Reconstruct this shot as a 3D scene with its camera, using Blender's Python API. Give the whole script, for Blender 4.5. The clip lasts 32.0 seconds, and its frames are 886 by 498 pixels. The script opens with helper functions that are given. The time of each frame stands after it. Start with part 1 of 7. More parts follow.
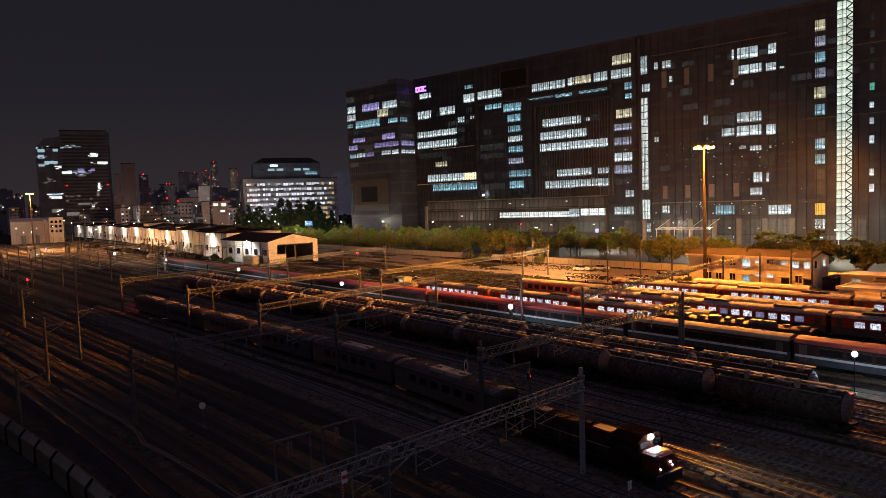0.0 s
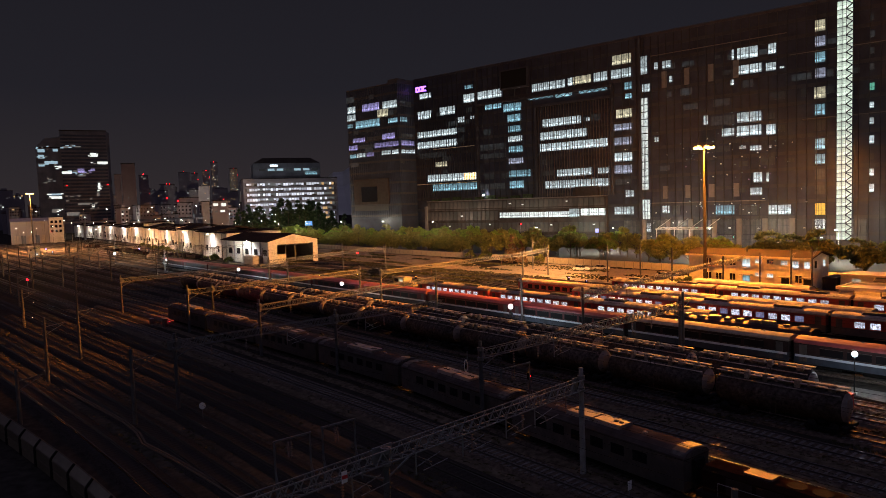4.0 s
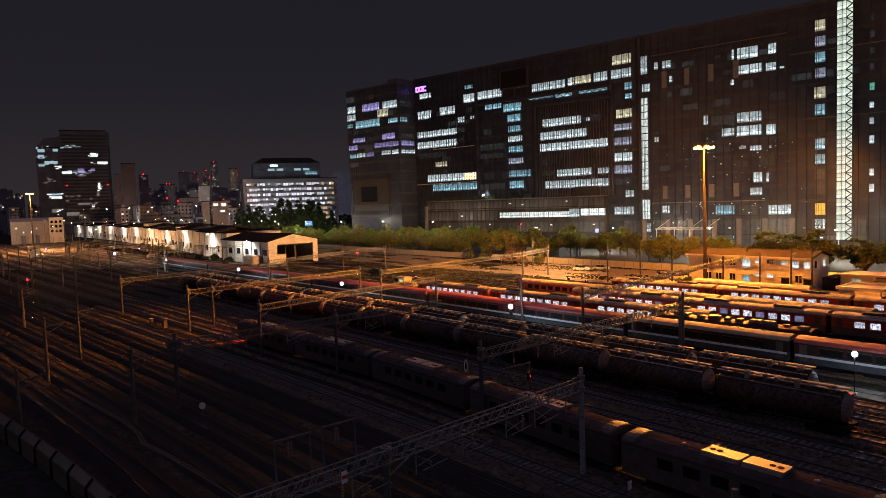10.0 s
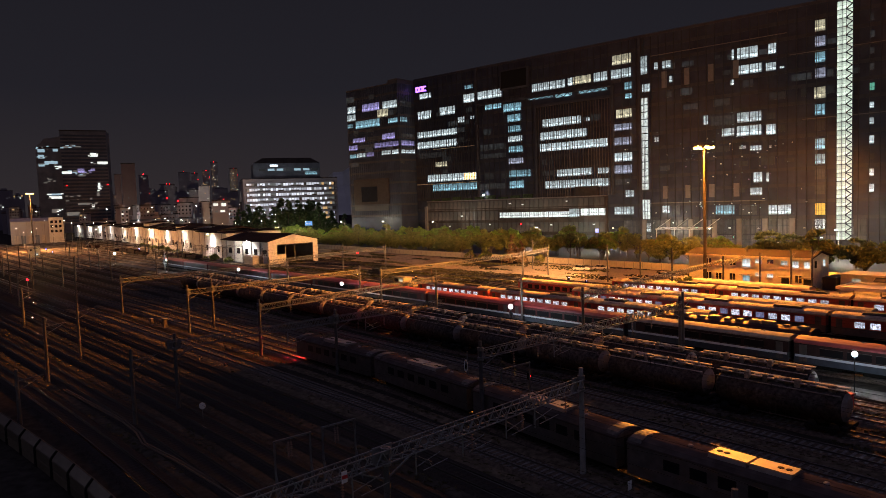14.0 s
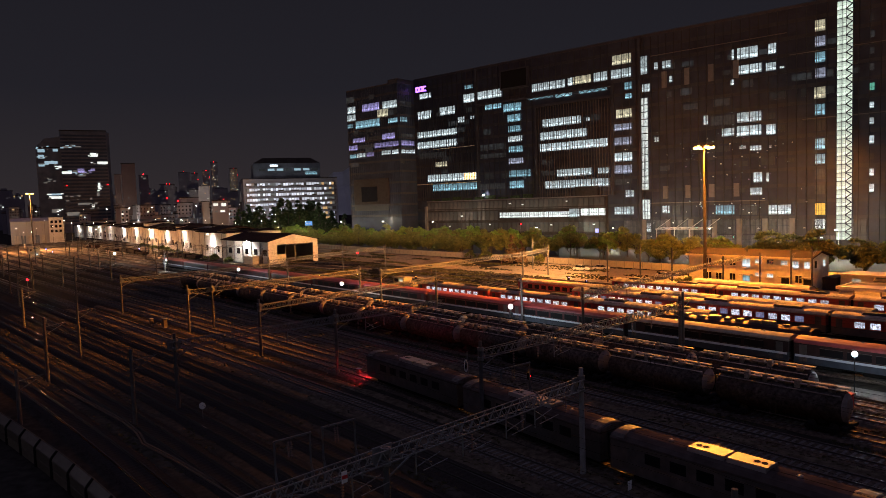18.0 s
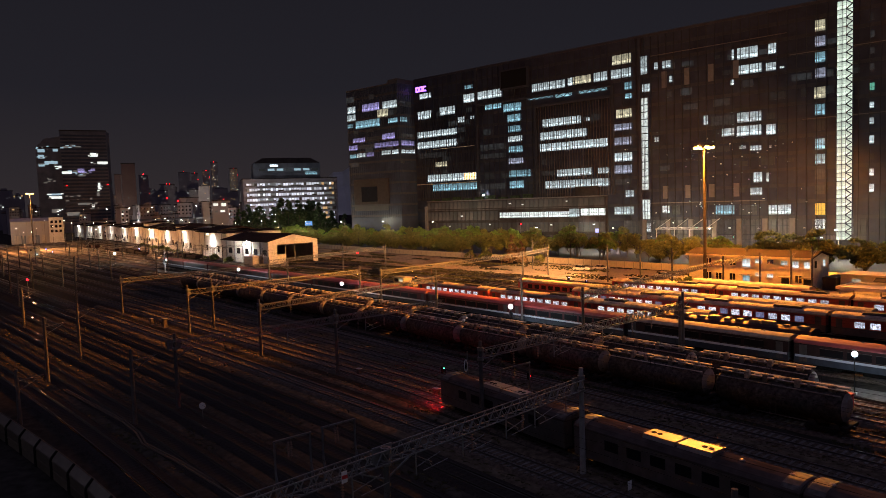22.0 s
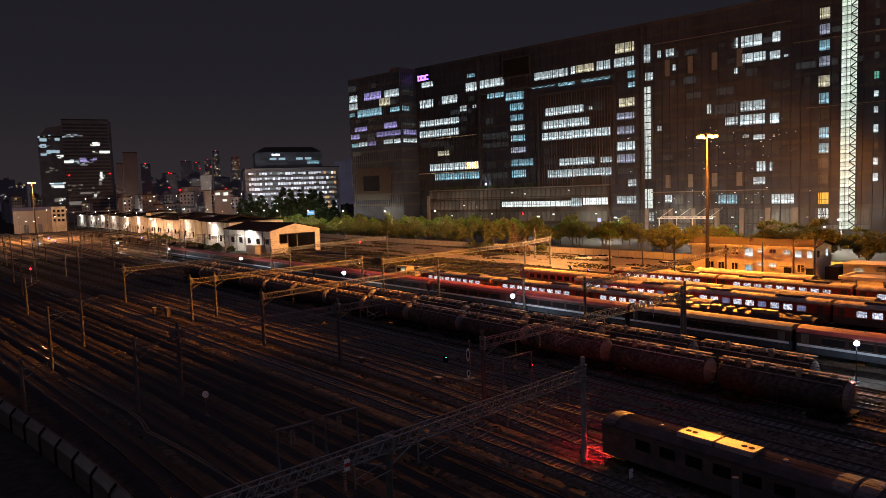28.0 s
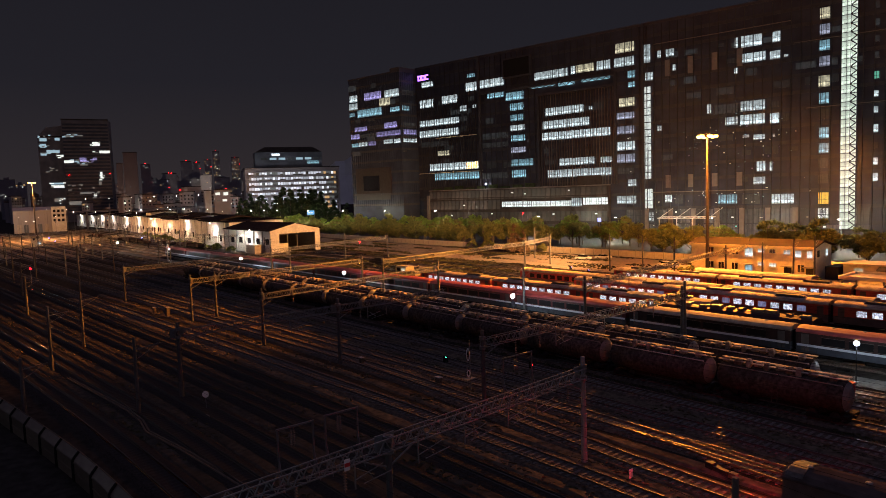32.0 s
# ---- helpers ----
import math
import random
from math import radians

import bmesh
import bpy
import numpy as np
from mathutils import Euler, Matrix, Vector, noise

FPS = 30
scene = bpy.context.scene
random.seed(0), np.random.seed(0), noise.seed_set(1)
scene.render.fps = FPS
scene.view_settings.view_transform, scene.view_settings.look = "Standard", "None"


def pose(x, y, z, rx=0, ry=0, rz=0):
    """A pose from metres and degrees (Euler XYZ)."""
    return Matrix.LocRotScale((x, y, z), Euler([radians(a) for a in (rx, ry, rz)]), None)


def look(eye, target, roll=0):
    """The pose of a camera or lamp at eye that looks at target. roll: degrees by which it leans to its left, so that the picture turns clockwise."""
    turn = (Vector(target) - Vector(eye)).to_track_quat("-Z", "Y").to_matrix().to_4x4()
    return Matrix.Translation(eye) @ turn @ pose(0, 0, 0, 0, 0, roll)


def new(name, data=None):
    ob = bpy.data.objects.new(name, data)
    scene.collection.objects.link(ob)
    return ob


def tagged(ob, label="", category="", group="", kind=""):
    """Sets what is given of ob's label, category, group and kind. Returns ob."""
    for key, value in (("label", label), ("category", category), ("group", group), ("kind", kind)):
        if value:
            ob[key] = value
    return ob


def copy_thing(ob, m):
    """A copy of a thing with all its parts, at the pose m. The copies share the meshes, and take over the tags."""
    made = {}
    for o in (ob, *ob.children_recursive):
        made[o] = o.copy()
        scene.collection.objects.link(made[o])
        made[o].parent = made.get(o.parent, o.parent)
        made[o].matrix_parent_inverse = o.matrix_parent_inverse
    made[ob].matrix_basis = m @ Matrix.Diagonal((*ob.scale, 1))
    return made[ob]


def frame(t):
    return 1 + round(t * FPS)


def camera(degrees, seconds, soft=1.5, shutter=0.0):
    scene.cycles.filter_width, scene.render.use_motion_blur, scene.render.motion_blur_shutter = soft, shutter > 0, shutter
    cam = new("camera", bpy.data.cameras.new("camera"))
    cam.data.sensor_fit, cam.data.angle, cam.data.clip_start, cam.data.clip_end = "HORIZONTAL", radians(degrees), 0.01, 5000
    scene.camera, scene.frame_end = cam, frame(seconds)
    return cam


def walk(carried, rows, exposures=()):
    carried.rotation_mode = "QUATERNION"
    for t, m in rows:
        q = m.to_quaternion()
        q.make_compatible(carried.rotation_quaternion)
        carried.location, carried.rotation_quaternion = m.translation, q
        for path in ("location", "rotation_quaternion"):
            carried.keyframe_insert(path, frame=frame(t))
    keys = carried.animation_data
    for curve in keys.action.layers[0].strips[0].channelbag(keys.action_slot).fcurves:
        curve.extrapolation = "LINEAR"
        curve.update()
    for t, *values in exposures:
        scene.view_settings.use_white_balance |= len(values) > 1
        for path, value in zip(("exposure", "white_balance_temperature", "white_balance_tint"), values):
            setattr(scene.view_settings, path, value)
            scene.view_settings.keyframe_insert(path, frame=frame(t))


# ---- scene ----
cam = camera(66.0, 32.0, soft=0.55, shutter=0.5)
EYE = (0.0, 0.0, 21.0)


def aim(turn=0.0, tilt=0.0):
    """The camera's pose: degrees to the left and upwards from the first view."""
    a, p = radians(140.5 + turn), radians(-3.95 + tilt)
    way = Vector((math.cos(a) * math.cos(p), math.sin(a) * math.cos(p), math.sin(p)))
    return look(EYE, Vector(EYE) + 100 * way, -2.0)


walk(cam, [(0.0, aim()), (22.4, aim()), (22.7, aim(0.03, -0.12)), (23.0, aim(0.06, -0.27)), (23.5, aim(0.10, -0.44)), (24.0, aim(0.14, -0.58)),
           (24.5, aim(0.16, -0.68)), (25.0, aim(0.18, -0.76)), (25.5, aim(0.19, -0.80)), (26.5, aim(0.205, -0.86)),
           (27.5, aim(0.21, -0.885)), (29.0, aim(0.21, -0.90)), (32.0, aim(0.21, -0.90))])

# ---- night sky ----
world = bpy.data.worlds.new("night_sky")
scene.world = world
world.use_nodes = True
wn, wl = world.node_tree.nodes, world.node_tree.links
sky_ramp = wn.new("ShaderNodeValToRGB")
sky_ramp.color_ramp.elements[0].position, sky_ramp.color_ramp.elements[0].color = 0.0, (0.030, 0.0240, 0.0260, 1)
sky_ramp.color_ramp.elements[1].position, sky_ramp.color_ramp.elements[1].color = 0.40, (0.0108, 0.0102, 0.0142, 1)
overhead = sky_ramp.color_ramp.elements.new(1.0)
overhead.color = (0.168, 0.158, 0.300, 1)
mid = sky_ramp.color_ramp.elements.new(0.16)
mid.color = (0.0156, 0.0145, 0.0194, 1)
sky_xyz, sky_at = wn.new("ShaderNodeSeparateXYZ"), wn.new("ShaderNodeTexCoord")
wl.new(sky_at.outputs["Generated"], sky_xyz.inputs[0])
wl.new(sky_xyz.outputs["Z"], sky_ramp.inputs[0])
wl.new(sky_ramp.outputs[0], wn["Background"].inputs["Color"])
wn["Background"].inputs["Strength"].default_value = 1.0

SODIUM, SODIUM_PALE, WHITE, COOL = (1.0, 0.320, 0.035), (1.0, 0.43, 0.14), (1.0, 0.95, 0.88), (0.78, 0.9, 1.0)


def glow_lamp(name, at, watts, colour, radius=0.25):
    data = bpy.data.lights.new(name, "POINT")
    data.energy, data.color, data.shadow_soft_size = watts, colour, radius
    ob = new(name, data)
    ob.location = at
    return ob


def beam_lamp(name, at, target, watts, colour, degrees, radius=0.2):
    data = bpy.data.lights.new(name, "SPOT")
    data.energy, data.color, data.shadow_soft_size = watts, colour, radius
    data.spot_size, data.spot_blend = radians(degrees), 0.6
    ob = new(name, data)
    ob.matrix_world = look(at, target)
    return ob


PLATFORM_LAMPS = [(-26.0, 74.4), (-74.7, 74.8), (-125.6, 75.2), (-180.7, 75.6), (-241.8, 75.8), (-304.5, 74.6)]
HIGH_MASTS = [(-81.4, 144.2, 31.4), (-497.0, 74.6, 35.4)]
glow_lamp("mast_glow", (-81.4, 140.3, 30.8), 150000, SODIUM, 0.6)
beam_lamp("mast_flood", (-78.8, 146.4, 31.0), (-72, 150, 3), 340000, SODIUM, 84, 0.5)
# added beam: warms facade and trees behind the mast, standing in for lens glare
beam_lamp("mast_flood", (-81.4, 145.9, 31.0), (-132, 238, 8), 620000, SODIUM, 64, 0.5)
beam_lamp("mast_flood", (-80.6, 141.2, 31.0), (-62, 116, 0), 790000, SODIUM, 79, 0.5)
beam_lamp("mast_flood", (-82.8, 140.6, 31.0), (-108, 74, 0), 1650000, SODIUM, 44, 0.5)
beam_lamp("mast_flood", (-82.6, 141.8, 31.0), (-230, 116, 0), 1300000, SODIUM_PALE, 80, 0.5)
beam_lamp("far_mast_flood", (-493.0, 73.0, 34.8), (-452, 82, 0), 640000, SODIUM_PALE, 88, 0.5)
glow_lamp("far_mast_glow", (-495.0, 72.0, 34.6), 175000, SODIUM_PALE, 0.6)
for px, py in PLATFORM_LAMPS:
    glow_lamp("platform_glow", (px, py, 4.05), 1100 if px > -50 else 2800, COOL, 0.25)

# unseen fill lamps added to brighten the far blocks, in place of many street lamps
for lx, ly, lz, lw in ((-560.0, 215.0, 14.0, 15000), (-700.0, 190.0, 14.0, 26000), (-500.0, 246.0, 12.0, 5000), (-800.0, 150.0, 16.0, 5000), (-588.0, 62.0, 12.0, 7000), (-1700.0, 600.0, 60.0, 260000), (-930.0, 235.0, 14.0, 20000)):
    glow_lamp("city_fill_glow", (lx, ly, lz), lw, (1.0, 0.86, 0.72), 1.0)
glow_lamp("city_fill_glow", (-528.0, 252.0, 20.0), 36000, (0.86, 0.93, 1.0), 1.0)
ROAD_LAMPS = [(-72.0, -9.0), (-42.0, -8.0), (-12.0, -8.0), (18.0, -8.0)]
for (lx, ly), lw in zip(ROAD_LAMPS, (40, 80, 450, 900)):
    glow_lamp("road_lamp_glow", (lx, ly + 1.6, 8.4), lw, (0.86, 0.92, 1.0), 0.3)

# ---- materials ----


def mat(name, colour, rough=0.7, metal=0.0, grain=4.0, spread=0.25, bump=0.0, stain=0.0, stain_colour=(0.03, 0.025, 0.02), per_piece=0.0, spec=0.5):
    """A procedural surface: base colour varied by grain and stains."""
    m = bpy.data.materials.new(name)
    m.use_nodes = True
    n, l = m.node_tree.nodes, m.node_tree.links
    b = n["Principled BSDF"]
    b.inputs["Roughness"].default_value, b.inputs["Metallic"].default_value = rough, metal
    b.inputs["Specular IOR Level"].default_value = spec
    co = n.new("ShaderNodeTexCoord")
    fine = n.new("ShaderNodeTexNoise")
    fine.inputs["Scale"].default_value, fine.inputs["Detail"].default_value = grain, 4
    l.new(co.outputs["Object"], fine.inputs["Vector"])
    ramp = n.new("ShaderNodeMapRange")
    ramp.inputs["From Min"].default_value, ramp.inputs["From Max"].default_value = 0.3, 0.7
    ramp.inputs["To Min"].default_value, ramp.inputs["To Max"].default_value = 1 - spread, 1 + spread
    l.new(fine.outputs["Fac"], ramp.inputs["Value"])
    mul = n.new("ShaderNodeVectorMath")
    mul.operation = "SCALE"
    mul.inputs[0].default_value = colour
    l.new(ramp.outputs[0], mul.inputs["Scale"])
    out = mul.outputs[0]
    if per_piece:
        info = n.new("ShaderNodeObjectInfo")
        pr = n.new("ShaderNodeMapRange")
        pr.inputs["To Min"].default_value, pr.inputs["To Max"].default_value = 1 - per_piece, 1 + per_piece
        l.new(info.outputs["Random"], pr.inputs["Value"])
        pm = n.new("ShaderNodeVectorMath")
        pm.operation = "SCALE"
        l.new(out, pm.inputs[0])
        l.new(pr.outputs[0], pm.inputs["Scale"])
        out = pm.outputs[0]
    if stain:
        broad = n.new("ShaderNodeTexNoise")
        broad.inputs["Scale"].default_value, broad.inputs["Detail"].default_value = grain * 0.13, 5
        l.new(co.outputs["Object"], broad.inputs["Vector"])
        sr = n.new("ShaderNodeMapRange")
        sr.inputs["From Min"].default_value, sr.inputs["From Max"].default_value = 0.45, 0.7
        sr.inputs["To Max"].default_value = stain
        l.new(broad.outputs["Fac"], sr.inputs["Value"])
        mix = n.new("ShaderNodeMix")
        mix.data_type = "RGBA"
        l.new(sr.outputs[0], mix.inputs["Factor"])
        l.new(out, mix.inputs["A"])
        mix.inputs["B"].default_value = (*stain_colour, 1)
        out = mix.outputs["Result"]
    l.new(out, b.inputs["Base Color"])
    if bump:
        bp = n.new("ShaderNodeBump")
        bp.inputs["Strength"].default_value, bp.inputs["Distance"].default_value = bump, 0.05
        l.new(fine.outputs["Fac"], bp.inputs["Height"])
        l.new(bp.outputs[0], b.inputs["Normal"])
    return m


def glow(name, colour, strength, patch=0.0, scale=(1, 1, 1), contrast=0.5, base=(0.02, 0.02, 0.02), own=0.0, room=0.0):
    """A surface that gives off light: broken up by blinds and furniture where patch is set, and each piece at its own level where own is set."""
    m = bpy.data.materials.new(name)
    m.use_nodes = True
    n, l = m.node_tree.nodes, m.node_tree.links
    b = n["Principled BSDF"]
    b.inputs["Base Color"].default_value, b.inputs["Roughness"].default_value = (*base, 1), 0.3
    b.inputs["Emission Color"].default_value, b.inputs["Emission Strength"].default_value = (*colour, 1), strength
    out = None
    if patch:
        co = n.new("ShaderNodeTexCoord")
        for sc, con in ((scale, contrast), ((scale[0] * 3.1, scale[1], scale[2] * 0.35), contrast * 1.4)):
            mp, no, mr = n.new("ShaderNodeMapping"), n.new("ShaderNodeTexNoise"), n.new("ShaderNodeMapRange")
            mp.inputs["Scale"].default_value = sc
            no.inputs["Scale"].default_value, no.inputs["Detail"].default_value = 1.0, 2
            mr.inputs["From Min"].default_value, mr.inputs["From Max"].default_value = 0.5 - con / 2, 0.5 + con / 2
            mr.inputs["To Min"].default_value, mr.inputs["To Max"].default_value = 1 - patch, 1 + patch * 0.4
            l.new(co.outputs["Object"], mp.inputs[0])
            l.new(mp.outputs[0], no.inputs["Vector"])
            l.new(no.outputs["Fac"], mr.inputs["Value"])
            if out is None:
                out = mr.outputs[0]
            else:
                mu = n.new("ShaderNodeMath")
                mu.operation = "MULTIPLY"
                l.new(out, mu.inputs[0])
                l.new(mr.outputs[0], mu.inputs[1])
                out = mu.outputs[0]
    if room:
        # from the sill up: furniture, the bright strip under the blinds, the dimmer blinds
        gc, gz, rm = n.new("ShaderNodeTexCoord"), n.new("ShaderNodeSeparateXYZ"), n.new("ShaderNodeValToRGB")
        bands = ((0.0, 0.4), (0.10, 0.5), (0.16, 1.25), (0.36, 1.1), (0.46, 0.62), (0.9, 0.5), (1.0, 0.4))
        while len(rm.color_ramp.elements) < len(bands):
            rm.color_ramp.elements.new(0.5)
        for e, (at, level) in zip(rm.color_ramp.elements, bands):
            v = 1 + (level - 1) * room
            e.position, e.color = at, (v, v, v, 1)
        desk, wob = n.new("ShaderNodeTexNoise"), n.new("ShaderNodeMath")
        desk.inputs["Scale"].default_value, desk.inputs["Detail"].default_value = 0.5, 3
        wob.operation = "MULTIPLY_ADD"
        wob.inputs[1].default_value = 0.5
        l.new(gc.outputs["Object"], desk.inputs["Vector"])
        l.new(desk.outputs["Fac"], wob.inputs[0])
        l.new(gc.outputs["Generated"], gz.inputs[0])
        add = n.new("ShaderNodeMath")
        add.inputs[1].default_value = -0.25
        l.new(gz.outputs["Z"], add.inputs[0])
        l.new(add.outputs[0], wob.inputs[2])
        l.new(wob.outputs[0], rm.inputs[0])
        mu = n.new("ShaderNodeMath")
        mu.operation = "MULTIPLY"
        mu.inputs[0].default_value = 1.0
        if out is not None:
            l.new(out, mu.inputs[0])
        l.new(rm.outputs[0], mu.inputs[1])
        out = mu.outputs[0]
    if own:
        info, pr = n.new("ShaderNodeObjectInfo"), n.new("ShaderNodeMapRange")
        pr.inputs["To Min"].default_value, pr.inputs["To Max"].default_value = 1 - own, 1 + own
        l.new(info.outputs["Random"], pr.inputs["Value"])
        if out is None:
            out = pr.outputs[0]
        else:
            mu = n.new("ShaderNodeMath")
            mu.operation = "MULTIPLY"
            l.new(out, mu.inputs[0])
            l.new(pr.outputs[0], mu.inputs[1])
            out = mu.outputs[0]
    if out is not None:
        mu = n.new("ShaderNodeMath")
        mu.operation = "MULTIPLY"
        mu.inputs[1].default_value = strength
        l.new(out, mu.inputs[0])
        l.new(mu.outputs[0], b.inputs["Emission Strength"])
    return m


def glass(name, colour, rough=0.08):
    return mat(name, colour, rough, 0.0, 0.4, 0.3, spec=0.6)


M_EARTH = mat("yard_earth", (0.027, 0.023, 0.019), 0.95, 0, 1.1, 0.45, 0.6, 0.6, (0.024, 0.021, 0.017), spec=0.0)
# near-track ballast: colour darkened to hold down the floodlight that reaches it
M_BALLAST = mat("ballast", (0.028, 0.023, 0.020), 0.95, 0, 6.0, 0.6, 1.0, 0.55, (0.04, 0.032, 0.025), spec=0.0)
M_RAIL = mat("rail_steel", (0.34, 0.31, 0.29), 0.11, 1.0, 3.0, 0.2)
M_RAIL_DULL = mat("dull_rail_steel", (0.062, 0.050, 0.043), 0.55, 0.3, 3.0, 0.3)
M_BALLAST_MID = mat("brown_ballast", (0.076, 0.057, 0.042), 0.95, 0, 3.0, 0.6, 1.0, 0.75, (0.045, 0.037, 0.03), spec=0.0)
M_SLEEPER = mat("concrete_sleeper", (0.10, 0.089, 0.078), 0.9, 0, 5.0, 0.3, 0.4, 0.5, (0.07, 0.06, 0.05), per_piece=0.2, spec=0.12)
M_CONCRETE = mat("concrete", (0.30, 0.28, 0.25), 0.9, 0, 2.0, 0.2, 0.3, 0.4, (0.14, 0.125, 0.11), spec=0.1)
M_TIMBER = mat("old_timber_sleeper", (0.022, 0.019, 0.017), 0.9, 0, 5.0, 0.35, 0.3, 0.5, (0.04, 0.032, 0.026), spec=0.1)
M_POLE = mat("concrete_pole", (0.082, 0.080, 0.079), 0.8, 0, 3.0, 0.2, 0.2, 0.3, (0.08, 0.07, 0.065), spec=0.15)
M_GALV = mat("galvanised_steel", (0.155, 0.152, 0.148), 0.6, 0.25, 5.0, 0.2, 0, 0.4, (0.10, 0.075, 0.055), spec=0.2)
# brighter copies for the near gantry and arms: light from the viewer's side as colour
M_GALV_LIT = mat("lit_galvanised_steel", (0.215, 0.215, 0.205), 0.55, 0.2, 5.0, 0.2, 0, 0.5, (0.12, 0.09, 0.065), spec=0.2)
M_POLE_LIT = mat("lit_concrete_pole", (0.25, 0.245, 0.24), 0.8, 0, 3.0, 0.2, 0.2, 0.4, (0.13, 0.12, 0.11), spec=0.15)
M_WIRE = mat("copper_wire", (0.016, 0.014, 0.012), 0.9, 0.0, spec=0.05)
M_INSUL = mat("brown_insulator", (0.16, 0.10, 0.07), 0.25, 0, 8, 0.2)
M_ASPHALT = mat("asphalt", (0.055, 0.053, 0.05), 0.9, 0, 8.0, 0.3, 0.5, 0.4, (0.03, 0.03, 0.03))
M_LOT = mat("gravel_lot", (0.165, 0.132, 0.085), 0.95, 0, 2.0, 0.3, 0.5, 0.5, (0.1, 0.085, 0.065))
M_WHITE = mat("white_paint", (0.72, 0.71, 0.68), 0.6, 0, 2.0, 0.1, 0, 0.25, (0.35, 0.32, 0.28))
M_CREAM = mat("cream_render", (0.62, 0.57, 0.40), 0.8, 0, 1.5, 0.14, 0.1, 0.35, (0.33, 0.27, 0.2))
M_SHEDWALL = mat("pale_cladding", (0.60, 0.57, 0.50), 0.7, 0, 1.5, 0.15, 0.1, 0.4, (0.3, 0.26, 0.2))
M_ROOF_DARK = mat("dark_roofing", (0.030, 0.023, 0.021), 0.9, 0, 2.0, 0.35, 0.3, 0.5, (0.018, 0.015, 0.014), spec=0.0)
M_HUTROOF = mat("dark_tile_roof", (0.022, 0.017, 0.016), 0.9, 0, 3.0, 0.3, 0.2, spec=0.0)
M_ROOF_TIN = mat("tin_roof", (0.32, 0.28, 0.24), 0.6, 0.2, 2.0, 0.2, 0.1, 0.4, (0.16, 0.11, 0.08))
M_DARKMETAL = mat("dark_metal", (0.03, 0.03, 0.031), 0.7, 0.1, 4.0, 0.3, spec=0.15)
M_BLACK = mat("soot_black", (0.014, 0.013, 0.0125), 0.9, 0, 4.0, 0.3, spec=0.05)
M_FITTING = mat("weathered_tank_fitting", (0.30, 0.24, 0.18), 0.8, 0.0, 4.0, 0.4, 0, 0.6, (0.05, 0.04, 0.033), per_piece=0.4, spec=0.1)
M_TANK = mat("grimy_tank_steel", (0.070, 0.056, 0.048), 0.85, 0.0, 3.0, 0.6, 0.3, 0.85, (0.03, 0.024, 0.02), per_piece=0.3, spec=0.05)
M_TANK_END = mat("pale_tank_end", (0.18, 0.165, 0.15), 0.65, 0.1, 2.5, 0.25, 0, 0.5, (0.2, 0.17, 0.13))
M_CATWALK = mat("catwalk_planks", (0.44, 0.36, 0.28), 0.85, 0.0, 2.0, 0.4, 0, 0.6, (0.06, 0.048, 0.038), per_piece=0.5, spec=0.1)
M_CRED = mat("red_coach_paint", (0.25, 0.026, 0.024), 0.35, 0, 1.5, 0.12, 0, 0.3, (0.16, 0.02, 0.018))
M_CBLUE = mat("slate_coach_paint", (0.046, 0.054, 0.070), 0.5, 0, 1.5, 0.2, 0, 0.5, (0.018, 0.019, 0.023), spec=0.2)
M_CSTRIPE = mat("white_stripe_paint", (0.52, 0.55, 0.60), 0.35, 0, 1.5, 0.1)
M_CROOF = mat("coach_roof_paint", (0.26, 0.215, 0.165), 0.8, 0, 1.2, 0.3, 0.1, 0.6, (0.10, 0.082, 0.064), spec=0.15)
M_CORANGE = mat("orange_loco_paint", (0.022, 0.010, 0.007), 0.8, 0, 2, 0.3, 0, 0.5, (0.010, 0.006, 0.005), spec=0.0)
M_DROOF = mat("sooty_coach_roof", (0.06, 0.046, 0.041), 0.85, 0, 1.2, 0.3, 0.1, 0.5, (0.02, 0.017, 0.015), spec=0.0)
M_CROOFRED = mat("red_coach_roof", (0.26, 0.04, 0.035), 0.5, 0, 1.2, 0.2, 0.1, 0.4, (0.12, 0.03, 0.027))
M_ENDCAP = mat("worn_end_cap", (0.085, 0.072, 0.062), 0.6, 0, 3, 0.4, 0, 0.6, (0.05, 0.042, 0.035), spec=0.2)
# weedy berm again, dimmed in colour for the near gaps
M_BERM_DARK = mat("dimmed_weedy_berm", (0.046, 0.039, 0.030), 0.95, 0, 1.6, 0.5, 0.6, 0.6, (0.03, 0.025, 0.018), spec=0.0)
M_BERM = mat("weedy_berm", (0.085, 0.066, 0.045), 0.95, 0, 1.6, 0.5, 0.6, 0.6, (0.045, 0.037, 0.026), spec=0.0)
M_MAST = mat("brown_mast_paint", (0.048, 0.040, 0.035), 0.8, 0.0, 2, 0.2, spec=0.1)
M_CDARK = mat("dark_maroon_coach_paint", (0.040, 0.023, 0.022), 0.6, 0, 1.5, 0.2, 0, 0.4, (0.012, 0.009, 0.009), spec=0.06)
M_CGREY = mat("grey_coach_paint", (0.082, 0.068, 0.064), 0.5, 0, 1.5, 0.25, 0, 0.6, (0.03, 0.026, 0.023), spec=0.25)
M_CGREY2 = mat("pale_loco_paint", (0.09, 0.062, 0.058), 0.5, 0, 2, 0.15, 0, 0.4, (0.16, 0.14, 0.12))
M_CARPAINT = mat("silver_car_paint", (0.52, 0.53, 0.55), 0.3, 0.35, 1.0, 0.08)
M_SILVER = mat("silver_unit", (0.23, 0.19, 0.165), 0.5, 0.3, 2.0, 0.15, 0, 0.35, (0.32, 0.28, 0.24))
M_DGLASS = glass("dark_glass", (0.012, 0.013, 0.016), 0.1)
